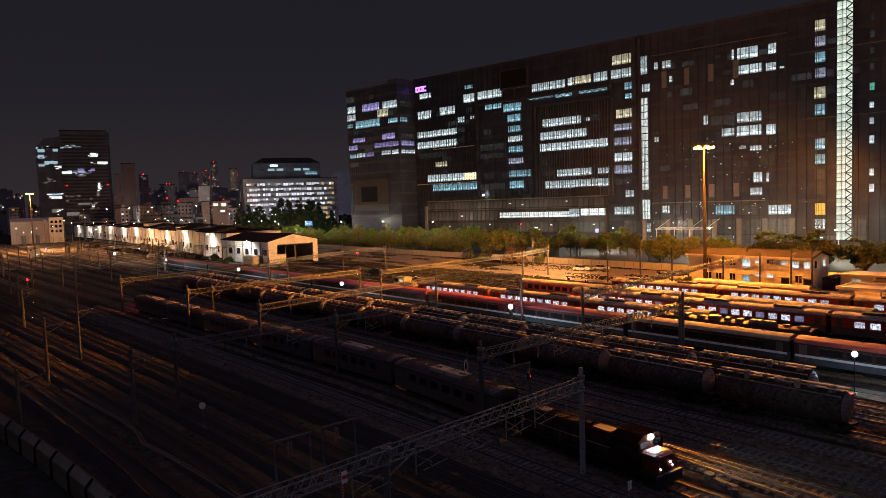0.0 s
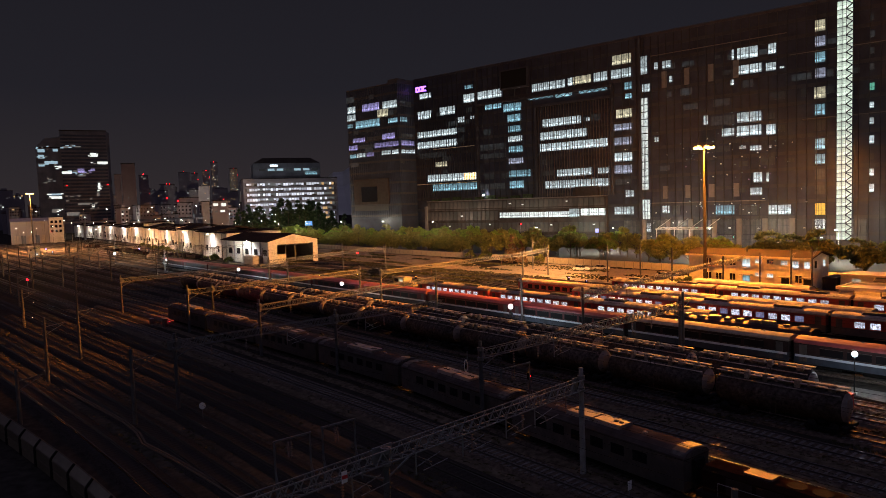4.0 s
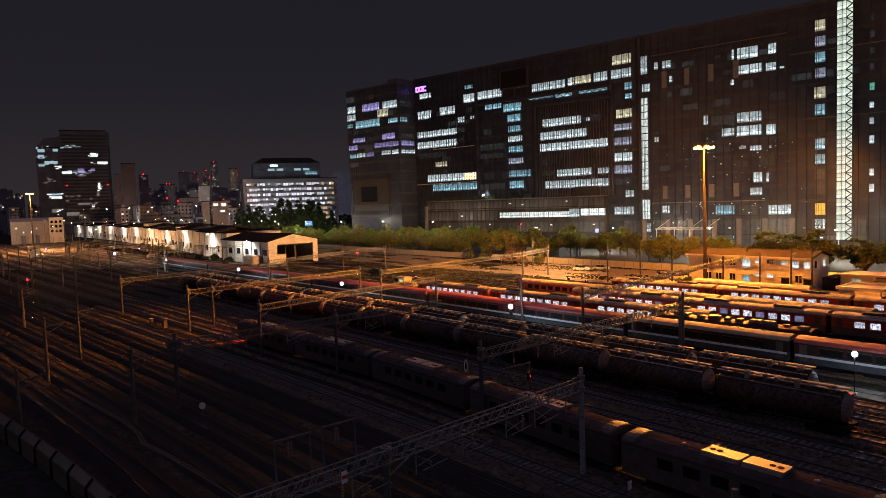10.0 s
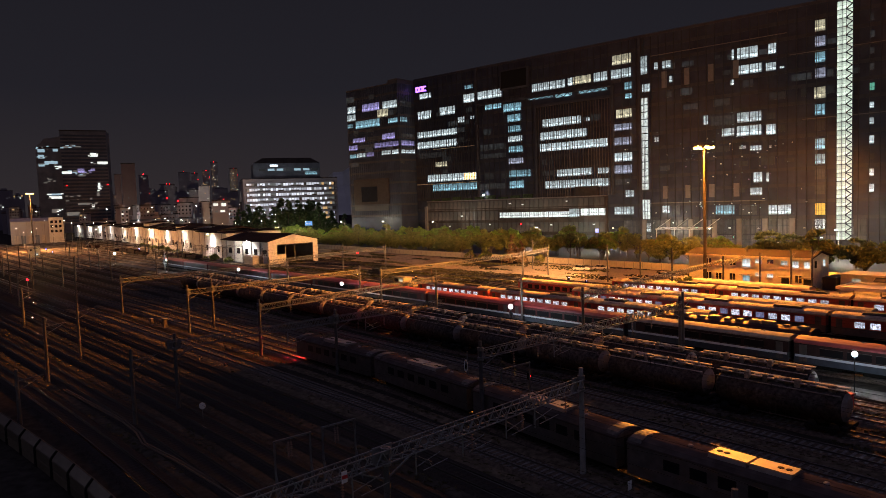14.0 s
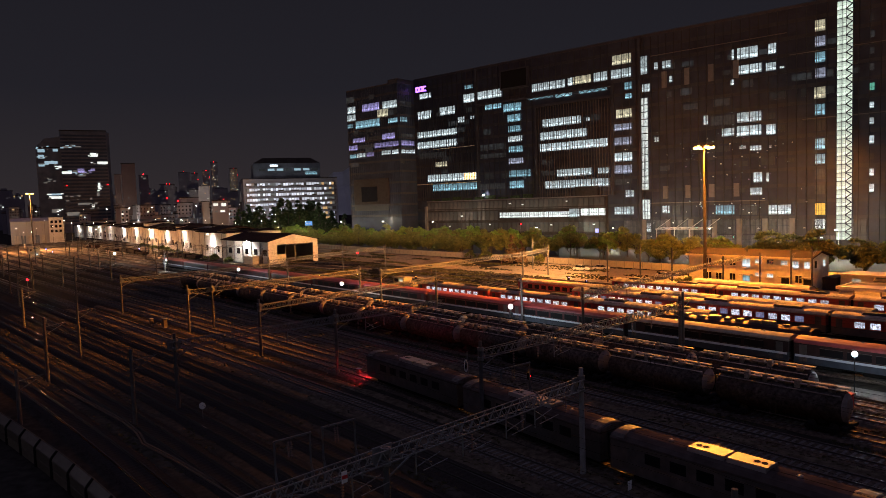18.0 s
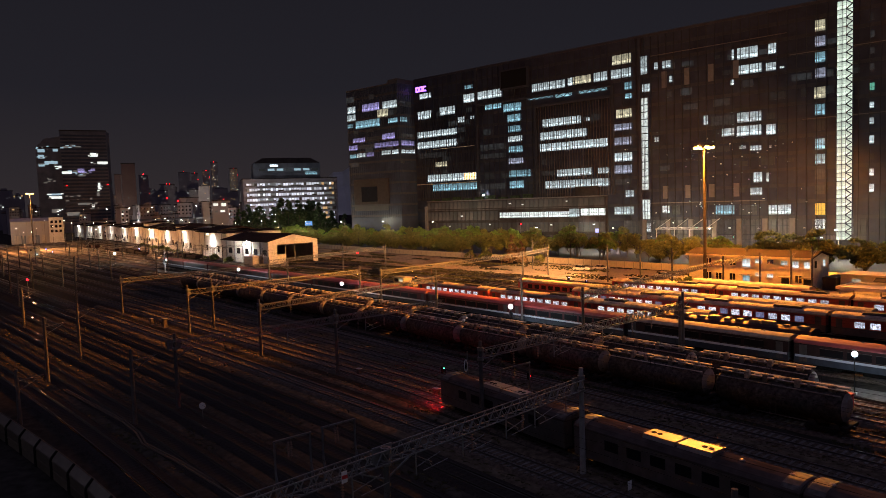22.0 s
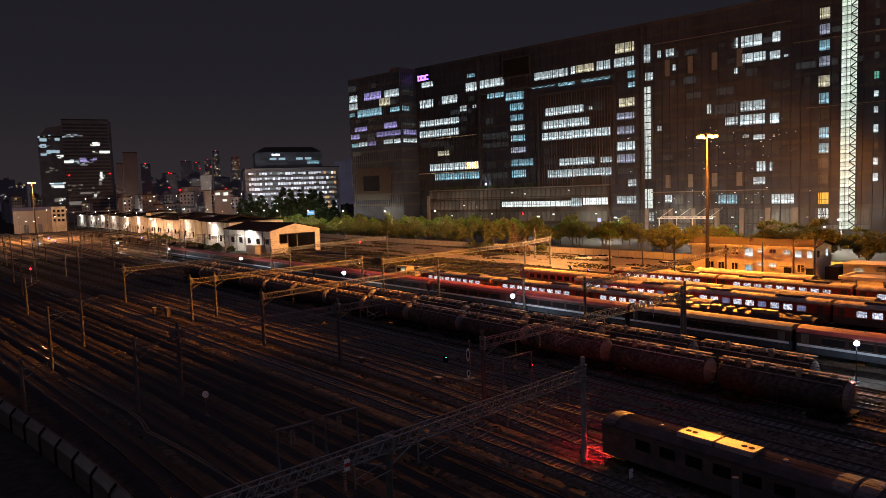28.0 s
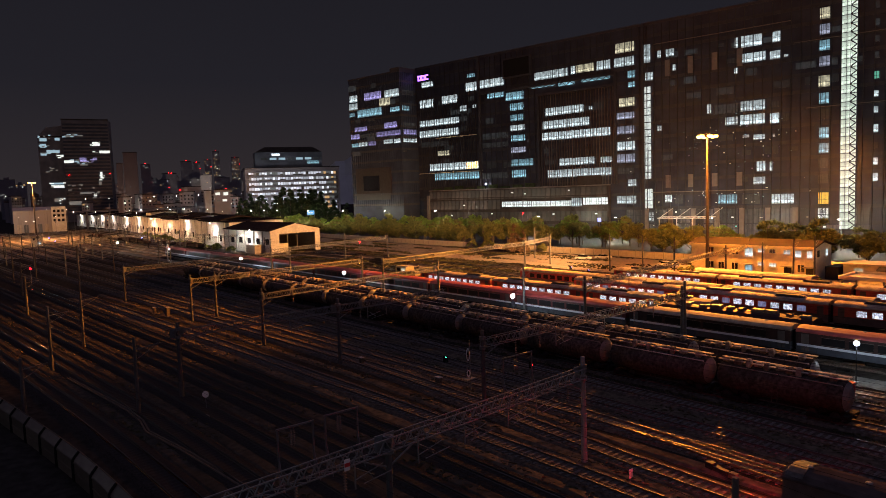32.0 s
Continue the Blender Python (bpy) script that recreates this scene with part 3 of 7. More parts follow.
# lone poles along the near tracks
for px, py, ph in ((-70.5, 18.1, 7.7), (-97.3, 15.1, 8.3), (-109.1, 21.2, 8.2), (-168.0, 32.7, 9.6), (-150.0, 20.0, 7.6), (-79.6, 9.6, 5.7), (-185.0, 24.0, 8.0), (-200.0, 20.0, 8.0), (-47.0, 77.8, 8.6), (-77.4, 80.1, 8.6), (-97.2, 78.2, 8.6), (-189.0, 114.0, 8.8), (-103.0, 137.0, 9.0), (-95.0, 139.0, 9.0), (-140.0, 150.0, 9.0), (-222.0, 40.0, 8.0), (-240.0, 47.0, 8.0), (-262.0, 38.0, 8.4), (-286.0, 33.0, 8.0), (-290.0, 62.0, 8.4), (-262.0, 88.0, 8.4), (-318.0, 78.0, 8.4), (-330.0, 100.0, 8.4), (-345.0, 88.0, 8.4), (-360.0, 104.0, 8.4), (-15.0, 28.95, 7.6), (-85.3, 137.0, 8.9), (-65.4, 137.0, 8.6), (-60.6, 140.0, 9.2), (-56.6, 140.0, 9.8)):
    lp = thing("line_pole", "round grey concrete overhead line pole", "pole", "overhead line poles", pose(px, py, 0))
    part("shaft", Mesh().rod((0, 0, -0.3), (0, 0, ph), 0.22, 0.15, 12), M_POLE, lp)
    if px < -20:
        part("bracket", Mesh().bar((0, 0, ph - 1.2), (0, 2.4, ph - 0.9), 0.07).bar((0, 0, ph - 2.2), (0, 2.4, ph - 0.9), 0.05), M_GALV, lp)

# slim poles and cross spans far down the yard
rp = random.Random(17)
for i in range(26):
    px, py = rp.uniform(-430, -215), rp.uniform(18, 108)
    ph = rp.uniform(7.4, 9.4)
    lp = thing("line_pole", "slim dark overhead line pole far down the yard", "pole", "overhead line poles", pose(px, track_y(py, px) + 2.2 if py < 50 else py, 0))
    part("shaft", Mesh().rod((0, 0, -0.3), (0, 0, ph), 0.2, 0.14, 10), M_MAST, lp)
    part("bracket", Mesh().bar((0, 0, ph - 1.0), (0, 2.6, ph - 0.8), 0.08).bar((0, 0, ph - 2.0), (0, 2.6, ph - 0.8), 0.06), M_MAST, lp)
    if i % 3 == 0:
        part("arm", Mesh().bar((0, -2.6, ph - 0.4), (0, 2.6, ph - 0.4), 0.1), M_MAST, lp)
gantry(-268.0, 22.0, -276.0, 62.0, (0.0, 1.0))
gantry(-340.0, 30.0, -347.0, 74.0, (0.0, 0.5, 1.0))

# ---- office slab ----
BUILDING = pose(-96, 250, 0, 0, 0, 9.7)
house = thing("office_building", "huge dark glass office slab with many lit windows at night", "building", m=BUILDING)
hb = Mesh().box(-190.8, 60, 0.4, 30, 0, 83.5)
part("wall", hb, M_FACADE, house, "dark brown curtain wall")
# the corner tower stands forward of the long front
TF, TL, TR = -11.8, -229.2, -190.9
part("tower_wall", Mesh().box(TL, TR, TF, 0.38, 0, 81.6).box(TL, TR - 0.1, 0.4, 40, 0, 81.6), M_FACADE_NAVY, house, "dark glass corner tower")
part("parapet", Mesh().box(-190.8, 60, 0.2, 0.8, 83.5, 84.5), M_FACADE_TRIM, house)
part("tower_parapet", Mesh().box(TL - 0.1, -197.3, TF - 0.1, TF + 0.5, 81.6, 82.3), M_FACADE_TRIM, house)
part("tower_head", Mesh().box(-197.3, TR + 0.1, TF - 0.1, 12, 81.65, 83.9), M_FACADE_TRIM, house)
for i in range(14):
    z = 5.0 + 5.66 * i
    part("spandrel", Mesh().box(-190.8, 60, 0.22, 0.42, z, z + 1.2), M_FACADE_TRIM, house)
    if i > 1:
        part("tower_spandrel", Mesh().box(TL, TR + 0.12, TF - 0.14, TF + 0.05, z - 2.0, z - 0.9).box(TR - 0.05, TR + 0.14, TF - 0.14, 0.2, z - 2.0, z - 0.9), M_FACADE_TRIM, house)
tower_fin = Mesh().box(-0.06, 0.06, -0.2, 0, 14, 81.6).data("fin", M_FACADE_NAVY)
side_fin = Mesh().box(0, 0.2, -0.06, 0.06, 14, 81.6).data("fin", M_FACADE_NAVY)
for i in range(24):
    piece("fin", tower_fin, house, pose(TR - 0.8 - 1.6 * i, TF, 0))
for i in range(7):
    piece("fin", side_fin, house, pose(TR, TF + 0.9 + 1.6 * i, 0))
for z0, z1, a0, a1, step in ((3, 83, -60, 78, 3.1), (21.6, 66, 150, 189.5, 1.55), (21.6, 61.5, 79.5, 116, 1.3), (66, 83, 79.5, 189.5, 3.1), (21.6, 66, 117, 149, 3.1)):
    fin = Mesh().box(-0.07, 0.07, -0.2, 0.34, z0, z1).data("fin", M_COPPER if a0 == 79.5 and z0 == 21.6 else M_MULLION)
    for i in range(int((a1 - a0) / step)):
        piece("fin", fin, house, pose(-a0 - step * (i + 0.5), -0.02, 0))
for a0, a1, z0, z1 in ((78.6, 79.6, 21.5, 67), (116, 117, 21.5, 62.5), (149, 150.2, 21.5, 84), (66.6, 67.6, 3, 84)):
    part("pilaster", Mesh().box(-a1, -a0, -0.7, 0.4, z0, z1), M_FACADE_TRIM, house)
for a0, a1, z0, z1 in ((79.6, 116, 61.6, 62.6), (79.6, 149, 66.0, 67.0)):
    part("soffit_beam", Mesh().box(-a1, -a0, -0.9, 0.4, z0, z1), M_FACADE_TRIM, house)
G_WIN_G = glow("lit_green_office", (0.2, 0.75, 0.55), 0.5)
G_MAST_GLINT = glow("mast_lamp_reflection", (1.0, 0.62, 0.25), 5.0, 0.5, (1.2, 1.2, 1.2), 0.4)
G_WIN_Y = glow("yellow_room", (1.0, 0.55, 0.08), 1.1, 0.3, (0.8, 0.8, 0.8), 0.5)
G_WIN_TALL = glow("lit_tall_window", (0.86, 0.94, 0.9), 1.1, 0.5, (0.55, 0.55, 0.9), 0.5)
WINDOW_LIGHT = {"q": G_WIN_Y, "w": G_WIN, "b": G_WIN_B, "v": G_WIN_V, "o": G_WIN_W, "d": G_WIN_D, "y": G_WIN_W, "g": G_WIN_G, "h": G_WIN_HI, "s": G_WIN_TALL, "l": G_WIN_L}


def window_frame(along, across, a, b, z0, z1, win):
    """Upright bars and a transom before a lit window, along one side of the house."""
    n = max(1, round((b - a) / 1.05))
    fr = Mesh()

    def bar(u0, u1, depth, w0, w1):
        c0, c1 = across - depth, across
        fr.box(*((u0, u1, c0, c1) if along == "x" else (TR + 0.14, TR + 0.14 + depth, u0, u1)), w0, w1)

    for i in range(n + 1):
        u, w = a + (b - a) * i / n, 0.055 + 0.03 * (i % 4 == 0)
        bar(u - w, u + w, 0.1, z0, z1)
    if z1 - z0 > 10:
        for k in range(int((z1 - z0) / 2.83)):
            bar(a, b, 0.12, z0 + 2.83 * k + 2.4, z0 + 2.83 * k + 2.75)
    zm = z0 + 0.4 * (z1 - z0)
    bar(a, b, 0.08, zm - 0.06, zm + 0.06)
    part("window_frame", fr, M_MULLION, win)


def storey(text, front=0.0):
    """The lit windows of one storey: from, to (metres along the front), sill, head, light."""
    for w in text.split():
        a, b, z0, z1, kind = w.split(",")
        a, b, z0, z1 = float(a), float(b), float(z0), float(z1)
        o = front - (1.25 if 82 <= a < 137 and z1 < 17 else 0.0)
        win = part("window", Mesh().box(-b, -a, o + 0.02, o + 0.16, z0, z1), WINDOW_LIGHT[kind], house)
        window_frame("x", o + 0.02, -b, -a, z0, z1, win)


def side_windows(text):
    """Lit windows on the tower's side."""
    for w in text.split():
        a, b, z0, z1, kind = w.split(",")
        a, b, z0, z1 = float(a), float(b), float(z0), float(z1)
        win = part("window", Mesh().box(TR - 0.1, TR + 0.14, a, b, z0, z1), WINDOW_LIGHT[kind], house)
        window_frame("y", 0.0, a, b, z0, z1, win)


storey("0.7,4.0,7.1,10.6,h 63,66.1,6,9.6,w")
storey("0.7,4.0,12.1,16,q 11.5,19.0,12.4,15.8,w 22.8,29.1,12.4,15.9,d 30.7,37.9,12.6,16,b 51.1,54.3,12.9,16.4,d 55.4,58.4,13.5,16.4,w 63.4,67.0,11.2,19,s 70.4,79.1,13.2,16.4,w 82.5,94.2,13.1,16,h 94.8,99.8,12.4,16.1,w 99.8,137.1,12.6,15,h")
storey("-13.5,-12.0,19.3,22,w 0.9,4.0,19.1,22.2,d 21,25.3,19.5,22.2,w")
storey("-13.4,-12.0,24.6,27,w 0.9,4.0,24.3,27.8,d 18.7,19.7,24.1,27.4,w 21,24.1,24.1,27.8,w 27.1,29.5,20.6,22.3,d 63.9,67.5,23.1,59.5,s 70.3,74.0,20.3,23.1,w")
storey("-13.4,-12.1,30,32,d 0.9,4.0,29.4,32.8,b 70.8,79.3,30,33.5,l 71.2,79.4,25.5,27.8,d 81.1,86.3,30.6,33,w 81.2,112.4,25.2,28.6,w 89,106.4,30.3,33.4,w 123.9,131.8,26.1,29.5,b 134,149.0,26.2,28.9,d 149.7,179.6,26.5,29.9,b")
storey("-13.4,-11.9,35.2,37.8,w 0.9,4.0,34.4,38.1,b 10.4,13.5,30.8,32.2,d 17.8,18.7,36.2,37.2,w 21.2,25.3,35.6,37.4,w 70.7,79.5,35.1,38.6,w 107.9,113.7,31.1,33.1,d 120,131.9,31.3,34.4,b 151.2,182.8,31.3,34.9,w")
storey("-13.3,-11.9,41.5,43.6,w 1,4.1,40.9,44.3,d 13.3,15.9,41.6,44,d 16.5,19.7,40.9,44.5,w 21.2,29.8,41.2,44.8,w 26.6,29.0,36.6,37.6,w 30.6,35.2,41.6,44.5,w 59.5,61.3,41.7,43.7,w 70.9,79.6,41.7,44.9,l 81.4,114.8,41.8,45.2,w 123.8,132.0,37.4,40,l 133.5,148.4,40.9,43,d 169.2,177.5,38.7,41.2,o")
storey("-13.3,-11.9,46.7,48.7,w 1,4.1,46.1,49.7,b 16.6,19.5,46.5,48.5,d 21.2,29.7,46.1,49.7,w 30.5,39.1,46,49.3,d 40.2,41.9,46.6,50,w 91.3,114.4,46.8,50.3,w 124,131.8,42.7,45.5,b 124.1,132.0,47.5,50.1,w 133.4,148.3,44.8,47.5,d 169.8,188.6,43.6,46.2,d")
storey("-13.4,-11.8,52.5,54.8,g 0.8,4.3,51.7,55.5,o 70.7,77.6,52.7,56.2,o 70.8,79.5,47.7,50.4,l 89.6,91.4,53.2,54.6,w 93.9,113.1,52.5,55.9,w 124.6,131.8,52,54.9,b 157.9,161.8,49.9,52.1,d 162.9,189.1,48.6,52,w")
storey("0.8,4.1,58.5,61.9,l 124.5,132.0,56.7,60,b 157.6,161.6,54.8,57,d 162.7,188.8,54.1,57.2,w")
storey("-13.3,-11.9,59,61,d -13.3,-11.9,64.2,66.2,d 0.9,4.1,63.8,67.2,b 13.7,15.2,63.6,64.3,w 16.3,19.8,63.3,66.1,w 21.1,29.7,63.4,66.6,w 30.5,34.9,64.1,65.7,d 30.7,31.9,60,62,w 53.7,55.0,64.3,66.7,w 62.9,66.2,61.9,65,w 70.5,73.7,63.9,66.8,b 70.6,73.5,60.2,62.3,b 124.3,134.4,61.5,65.1,b 135.3,144.8,63.7,66,b 151.5,153.9,60.5,61.9,w 157.4,161.7,59.5,62.2,w 163.3,173.2,64.2,68.1,w 179,188.3,63.6,67.6,w")
storey("-13.3,-11.9,69.5,71.5,d 0.9,4.1,69.1,72.5,l 16.3,19.0,69.2,72.7,w 22.4,29.6,68.9,72.9,w 30.6,31.8,69.2,72.8,w 54.3,57.7,70,72.8,w 59.5,61.1,70,72.8,w 63.9,67.0,68.9,76,w 70.7,79.6,68.9,72.5,w 81.1,87.6,68.9,72.6,w 88.7,97.3,69.1,72.4,o 97.6,100.0,69,72.3,w 101.2,118.5,68.7,72.1,w 135.1,149.0,69,72.7,w 151.1,157.7,68.6,72.6,w")
storey("-13.2,-11.8,74.8,76.9,d 0.9,4.1,74.2,77.9,o 35.5,37.9,70.5,71.7,d 70.6,79.0,74.4,78.3,o 151.9,156.8,75.1,76.8,b 178.9,186.6,73.9,76.5,w")

storey("222.3,228.3,70.0,73.5,w 204.0,216.8,69.8,73.7,v 191.2,201.5,69.6,73.4,w 222.3,229.0,66.0,69.3,w 197.6,205.5,65.8,69.8,o 224.8,228.9,62.4,64.4,b 204.1,222.5,61.5,65.4,b 191.2,197.9,62.1,64.4,b 209.6,214.6,59.0,60.4,d 215.7,225.3,54.2,56.5,v 202.8,214.1,54.8,56.4,d 193.5,202.5,54.1,57.1,v", TF - 0.3)
storey("221.8,228.6,50.3,52.9,v 209.0,221.0,50.8,52.5,d 191.2,208.6,50.2,52.8,v 222.8,228.1,46.1,48.1,b 215.9,222.4,46.2,48.4,w 209.2,215.0,46.2,48.4,v 196.7,203.5,46.3,48.5,w 191.3,195.7,46.2,48.4,w 191.2,193.9,66.7,68.5,d", TF - 0.3)
side_windows("-10.3,-1.9,70.4,72.8,d -10.7,-5.4,62.4,64.9,b -10.1,-0.9,54.2,56.4,d -10.3,-0.7,50.4,53.0,v -10.5,-0.4,46.5,48.7,w -11.3,-8.6,41.5,43.1,d")

# lit trusses under the overhanging top storeys
for a, b, z0, z1 in ((107.0, 119.6, 65.1, 65.8), (97.5, 105.5, 64.5, 65.9), (81.0, 94.0, 64.7, 65.9)):
    glaze = part("soffit_window", Mesh().box(-b, -a, -0.98, -0.9, z0, z1), G_WIN_B, house)
    braces = Mesh()
    n = max(1, round((b - a) / 3.2))
    for i in range(n):
        u, w = -b + (b - a) * i / n, (b - a) / n
        braces.bar((u, -1.05, z0), (u + w / 2, -1.05, z1), 0.28).bar((u + w / 2, -1.05, z1), (u + w, -1.05, z0), 0.28)
    part("brace", braces, M_MULLION, glaze)

# dim rooms between the lit ones
rd = random.Random(5)
for a0, a1, floors in ((192, 228, (41.4, 48.6, 58.8, 66, 75.8)), (151, 188, (35.4, 41.2, 58.4, 64)), (119, 148, (31, 36.5, 52, 57.6)), (81, 115, (36, 52.8)), (-10, 62, (24.6, 30.2, 36, 53, 58.6, 69.4))):
    for z in floors:
        s = a0 + rd.uniform(0, 6)
        while s < a1 - 3:
            w = rd.uniform(1.5, 7)
            if rd.random() < 0.42:
                o = TF - 0.3 if a0 == 192 else 0.0
                part("window", Mesh().box(-s - w, -s, o + 0.1, o + 0.24, z, z + rd.uniform(1.6, 3.0)), G_WIN_D, house)
            s += w + rd.uniform(0.6, 6)
# glowing pane stands in for the sodium mast's reflection in the glass
part("window", Mesh().box(-158.6, -151.6, -0.02, 0.02, 31.6, 34.6), G_MAST_GLINT, house)

# small glowing specks on the dark front stand in for reflections in its glass
for colour, count in ((G_WIN_HI, 46), (G_WIN_B, 40), (G_WIN_V, 16)):
    specks = Mesh()
    for i in range(count):
        a, z = rd.choice((rd.gauss(42, 9), rd.gauss(24, 8), rd.uniform(5, 76))), rd.choice((rd.gauss(33, 5), rd.gauss(15, 2), rd.gauss(36, 9)))
        w = rd.uniform(0.08, 0.35)
        specks.box(-a - w, -a + w, -0.02, 0.0, z - 0.12, z + rd.uniform(0.0, 0.25))
    part("indoor_lights", specks, colour, house, "small glowing specks standing in for reflections in dark glass")["kind"] = "stuff"

# the lit stair shaft behind glass
stair = part("stair_shaft", Mesh().box(2.5, 7.3, -0.2, 0.1, 3, 83.4), M_FACADE_TRIM, house, "pale lit glazed stairwell")
pane_data = Mesh().box(2.62, 7.18, -0.32, -0.2, 0.12, 2.75).data("pane", G_STAIR)
flight_up = Mesh().bar((5.3, -0.4, 0.1), (7.1, -0.4, 1.45), 0.34).data("flight", M_MULLION)
flight_on = Mesh().bar((7.1, -0.4, 1.45), (5.3, -0.4, 2.8), 0.34).data("flight", M_MULLION)
slab_data = Mesh().box(2.5, 7.3, -0.42, -0.3, -0.1, 0.1).data("landing", M_MULLION)
rail_data = Mesh().box(2.6, 5.3, -0.38, -0.33, 1.3, 1.38).data("stair_rail", M_MULLION)
for i in range(28):
    z = 3.4 + 2.83 * i
    for d, nm in ((pane_data, "pane"), (flight_up, "flight"), (flight_on, "flight"), (slab_data, "landing"), (rail_data, "stair_rail")):
        piece(nm, d, stair, pose(0, 0, z))
for x in (2.6, 4.1, 5.3, 7.2):
    part("mullion", Mesh().box(x - 0.06, x + 0.06, -0.45, -0.3, 3, 83.2), M_MULLION, stair)

# ---- coaches ----


def coach(x, y, length=22.6, side=M_CRED, lower=M_CBLUE, lit=(), roof=M_CROOF, units="pair", label="", stripe=True, ends=True, group="parked passenger coaches"):
    """A passenger coach with its middle at (x, y)."""
    ob = thing("passenger_coach", label, "train coach", group, pose(x, y, 0))
    h = length / 2 - 0.35
    part("lower_body", Mesh().box(-h, h, -1.5, 1.5, 0.98, 1.98), lower, ob)
    part("upper_body", Mesh().box(-h, h, -1.5, 1.5, 1.98, 3.35), side, ob)
    prof = [(-1.53, 3.3), (-1.5, 3.45), (-1.2, 3.72), (-0.6, 3.88), (0, 3.93), (0.6, 3.88), (1.2, 3.72), (1.5, 3.45), (1.53, 3.3)]
    part("roof", Mesh().strip([[(-h - 0.05, u, z) for u, z in prof], [(h + 0.05, u, z) for u, z in prof]]), roof, ob)
    if stripe:
        for s in (-1, 1):
            part("stripe", Mesh().box(-h + 0.1, h - 0.1, min(s * 1.49, s * 1.515), max(s * 1.49, s * 1.515), 1.72, 1.98), M_CSTRIPE, ob)
    part("underframe", Mesh().box(-h, h, -1.2, 1.2, 0.8, 1.05).box(-4, 4, -1.1, 1.1, 0.45, 0.8), M_BLACK, ob)
    for bx in (-h + 3.4, h - 3.4):
        bo = part("bogie", Mesh().box(bx - 1.6, bx + 1.6, -1.15, -0.95, 0.5, 0.8).box(bx - 1.6, bx + 1.6, 0.95, 1.15, 0.5, 0.8).box(bx - 0.25, bx + 0.25, -1.0, 1.0, 0.5, 0.8), M_BLACK, ob)
        for wx in (-1.1, 1.1):
            part("wheelset", Mesh().rod((bx + wx, -0.82, 0.78), (bx + wx, -0.68, 0.78), 0.42, 0.42, 14).rod((bx + wx, 0.68, 0.78), (bx + wx, 0.82, 0.78), 0.42, 0.42, 14).rod((bx + wx, -0.7, 0.78), (bx + wx, 0.7, 0.78), 0.08), M_DARKMETAL, bo)
    if ends:
        for s in (-1, 1):
            part("gangway", Mesh().box(min(s * h, s * (h + 0.32)), max(s * h, s * (h + 0.32)), -0.55, 0.55, 1.1, 3.2), M_BLACK, ob)
    n, half = (6, 1.22) if stripe else (9 if length > 20 else 6, 0.62)
    for i in range(n):
        wx = -h + 2.6 + (2 * h - 5.2) * (i + 0.5) / n
        g_on = lit[i % len(lit)] if lit else M_CGLASS
        for s in (-1, 1):
            wd = part("window", Mesh().box(wx - half, wx + half, min(s * 1.49, s * 1.512), max(s * 1.49, s * 1.512), 2.12, 2.95), g_on, ob)
            if stripe and s < 0:
                part("window_frame", Mesh().box(wx - half, wx + half, min(s * 1.49, s * 1.52), max(s * 1.49, s * 1.52), 2.06, 2.12).box(wx - half, wx + half, min(s * 1.49, s * 1.52), max(s * 1.49, s * 1.52), 2.95, 3.0), M_ENDCAP, wd)
    for dx in (-h + 1.0, h - 1.0):
        for s in (-1, 1):
            part("door", Mesh().box(dx - 0.42, dx + 0.42, min(s * 1.49, s * 1.508), max(s * 1.49, s * 1.508), 1.2, 3.15), M_CGREY, ob)
    if units == "pair":
        for ux in (-1.4, 1.4):
            u = part("cooling_unit", Mesh().strip([[(ux - 1.3, -0.9, 3.6), (ux - 1.3, 0.9, 3.6), (ux - 1.3, 0.74, 4.14), (ux - 1.3, -0.74, 4.14)], [(ux + 1.3, -0.9, 3.6), (ux + 1.3, 0.9, 3.6), (ux + 1.3, 0.74, 4.14), (ux + 1.3, -0.74, 4.14)]]), M_SILVER, ob, "bright silver roof cooling unit")
            for fx in (0.35, 0.85):
                sx = ux + (fx if ux > 0 else -fx)
                part("fan", Mesh().rod((sx, 0, 4.13), (sx, 0, 4.17), 0.2, 0.2, 12), M_BLACK, u)
    elif units == "dark":
        for ux in (-5.5, 5.5):
            part("cooling_unit", Mesh().strip([[(ux - 2.2, -0.8, 3.7), (ux - 2.2, 0.8, 3.7), (ux - 1.9, 0.6, 4.15), (ux - 1.9, -0.6, 4.15)], [(ux + 2.2, -0.8, 3.7), (ux + 2.2, 0.8, 3.7), (ux + 1.9, 0.6, 4.15), (ux + 1.9, -0.6, 4.15)]]), M_DARKMETAL, ob, "dark roof cooling unit")
    if units == "pair":
        for e in (-1, 1):
            cap = [(-1.4, 3.56), (-1.15, 3.8), (-0.6, 3.95), (0, 4.0), (0.6, 3.95), (1.15, 3.8), (1.4, 3.56)]
            part("roof_end_cap", Mesh().strip([[(e * (h - 1.1), u, z) for u, z in cap], [(e * (h - 0.1), u, z) for u, z in cap], [(e * (h + 0.08), u * 0.98, z - 0.16) for u, z in cap]]), M_ENDCAP, ob)
    for vx in (-7.6, -4.4, 4.4, 7.6):
        part("roof_vent", Mesh().ball((vx, 0, 3.95), 0.2, 8, 4, 0.5), M_SILVER, ob)
    return ob


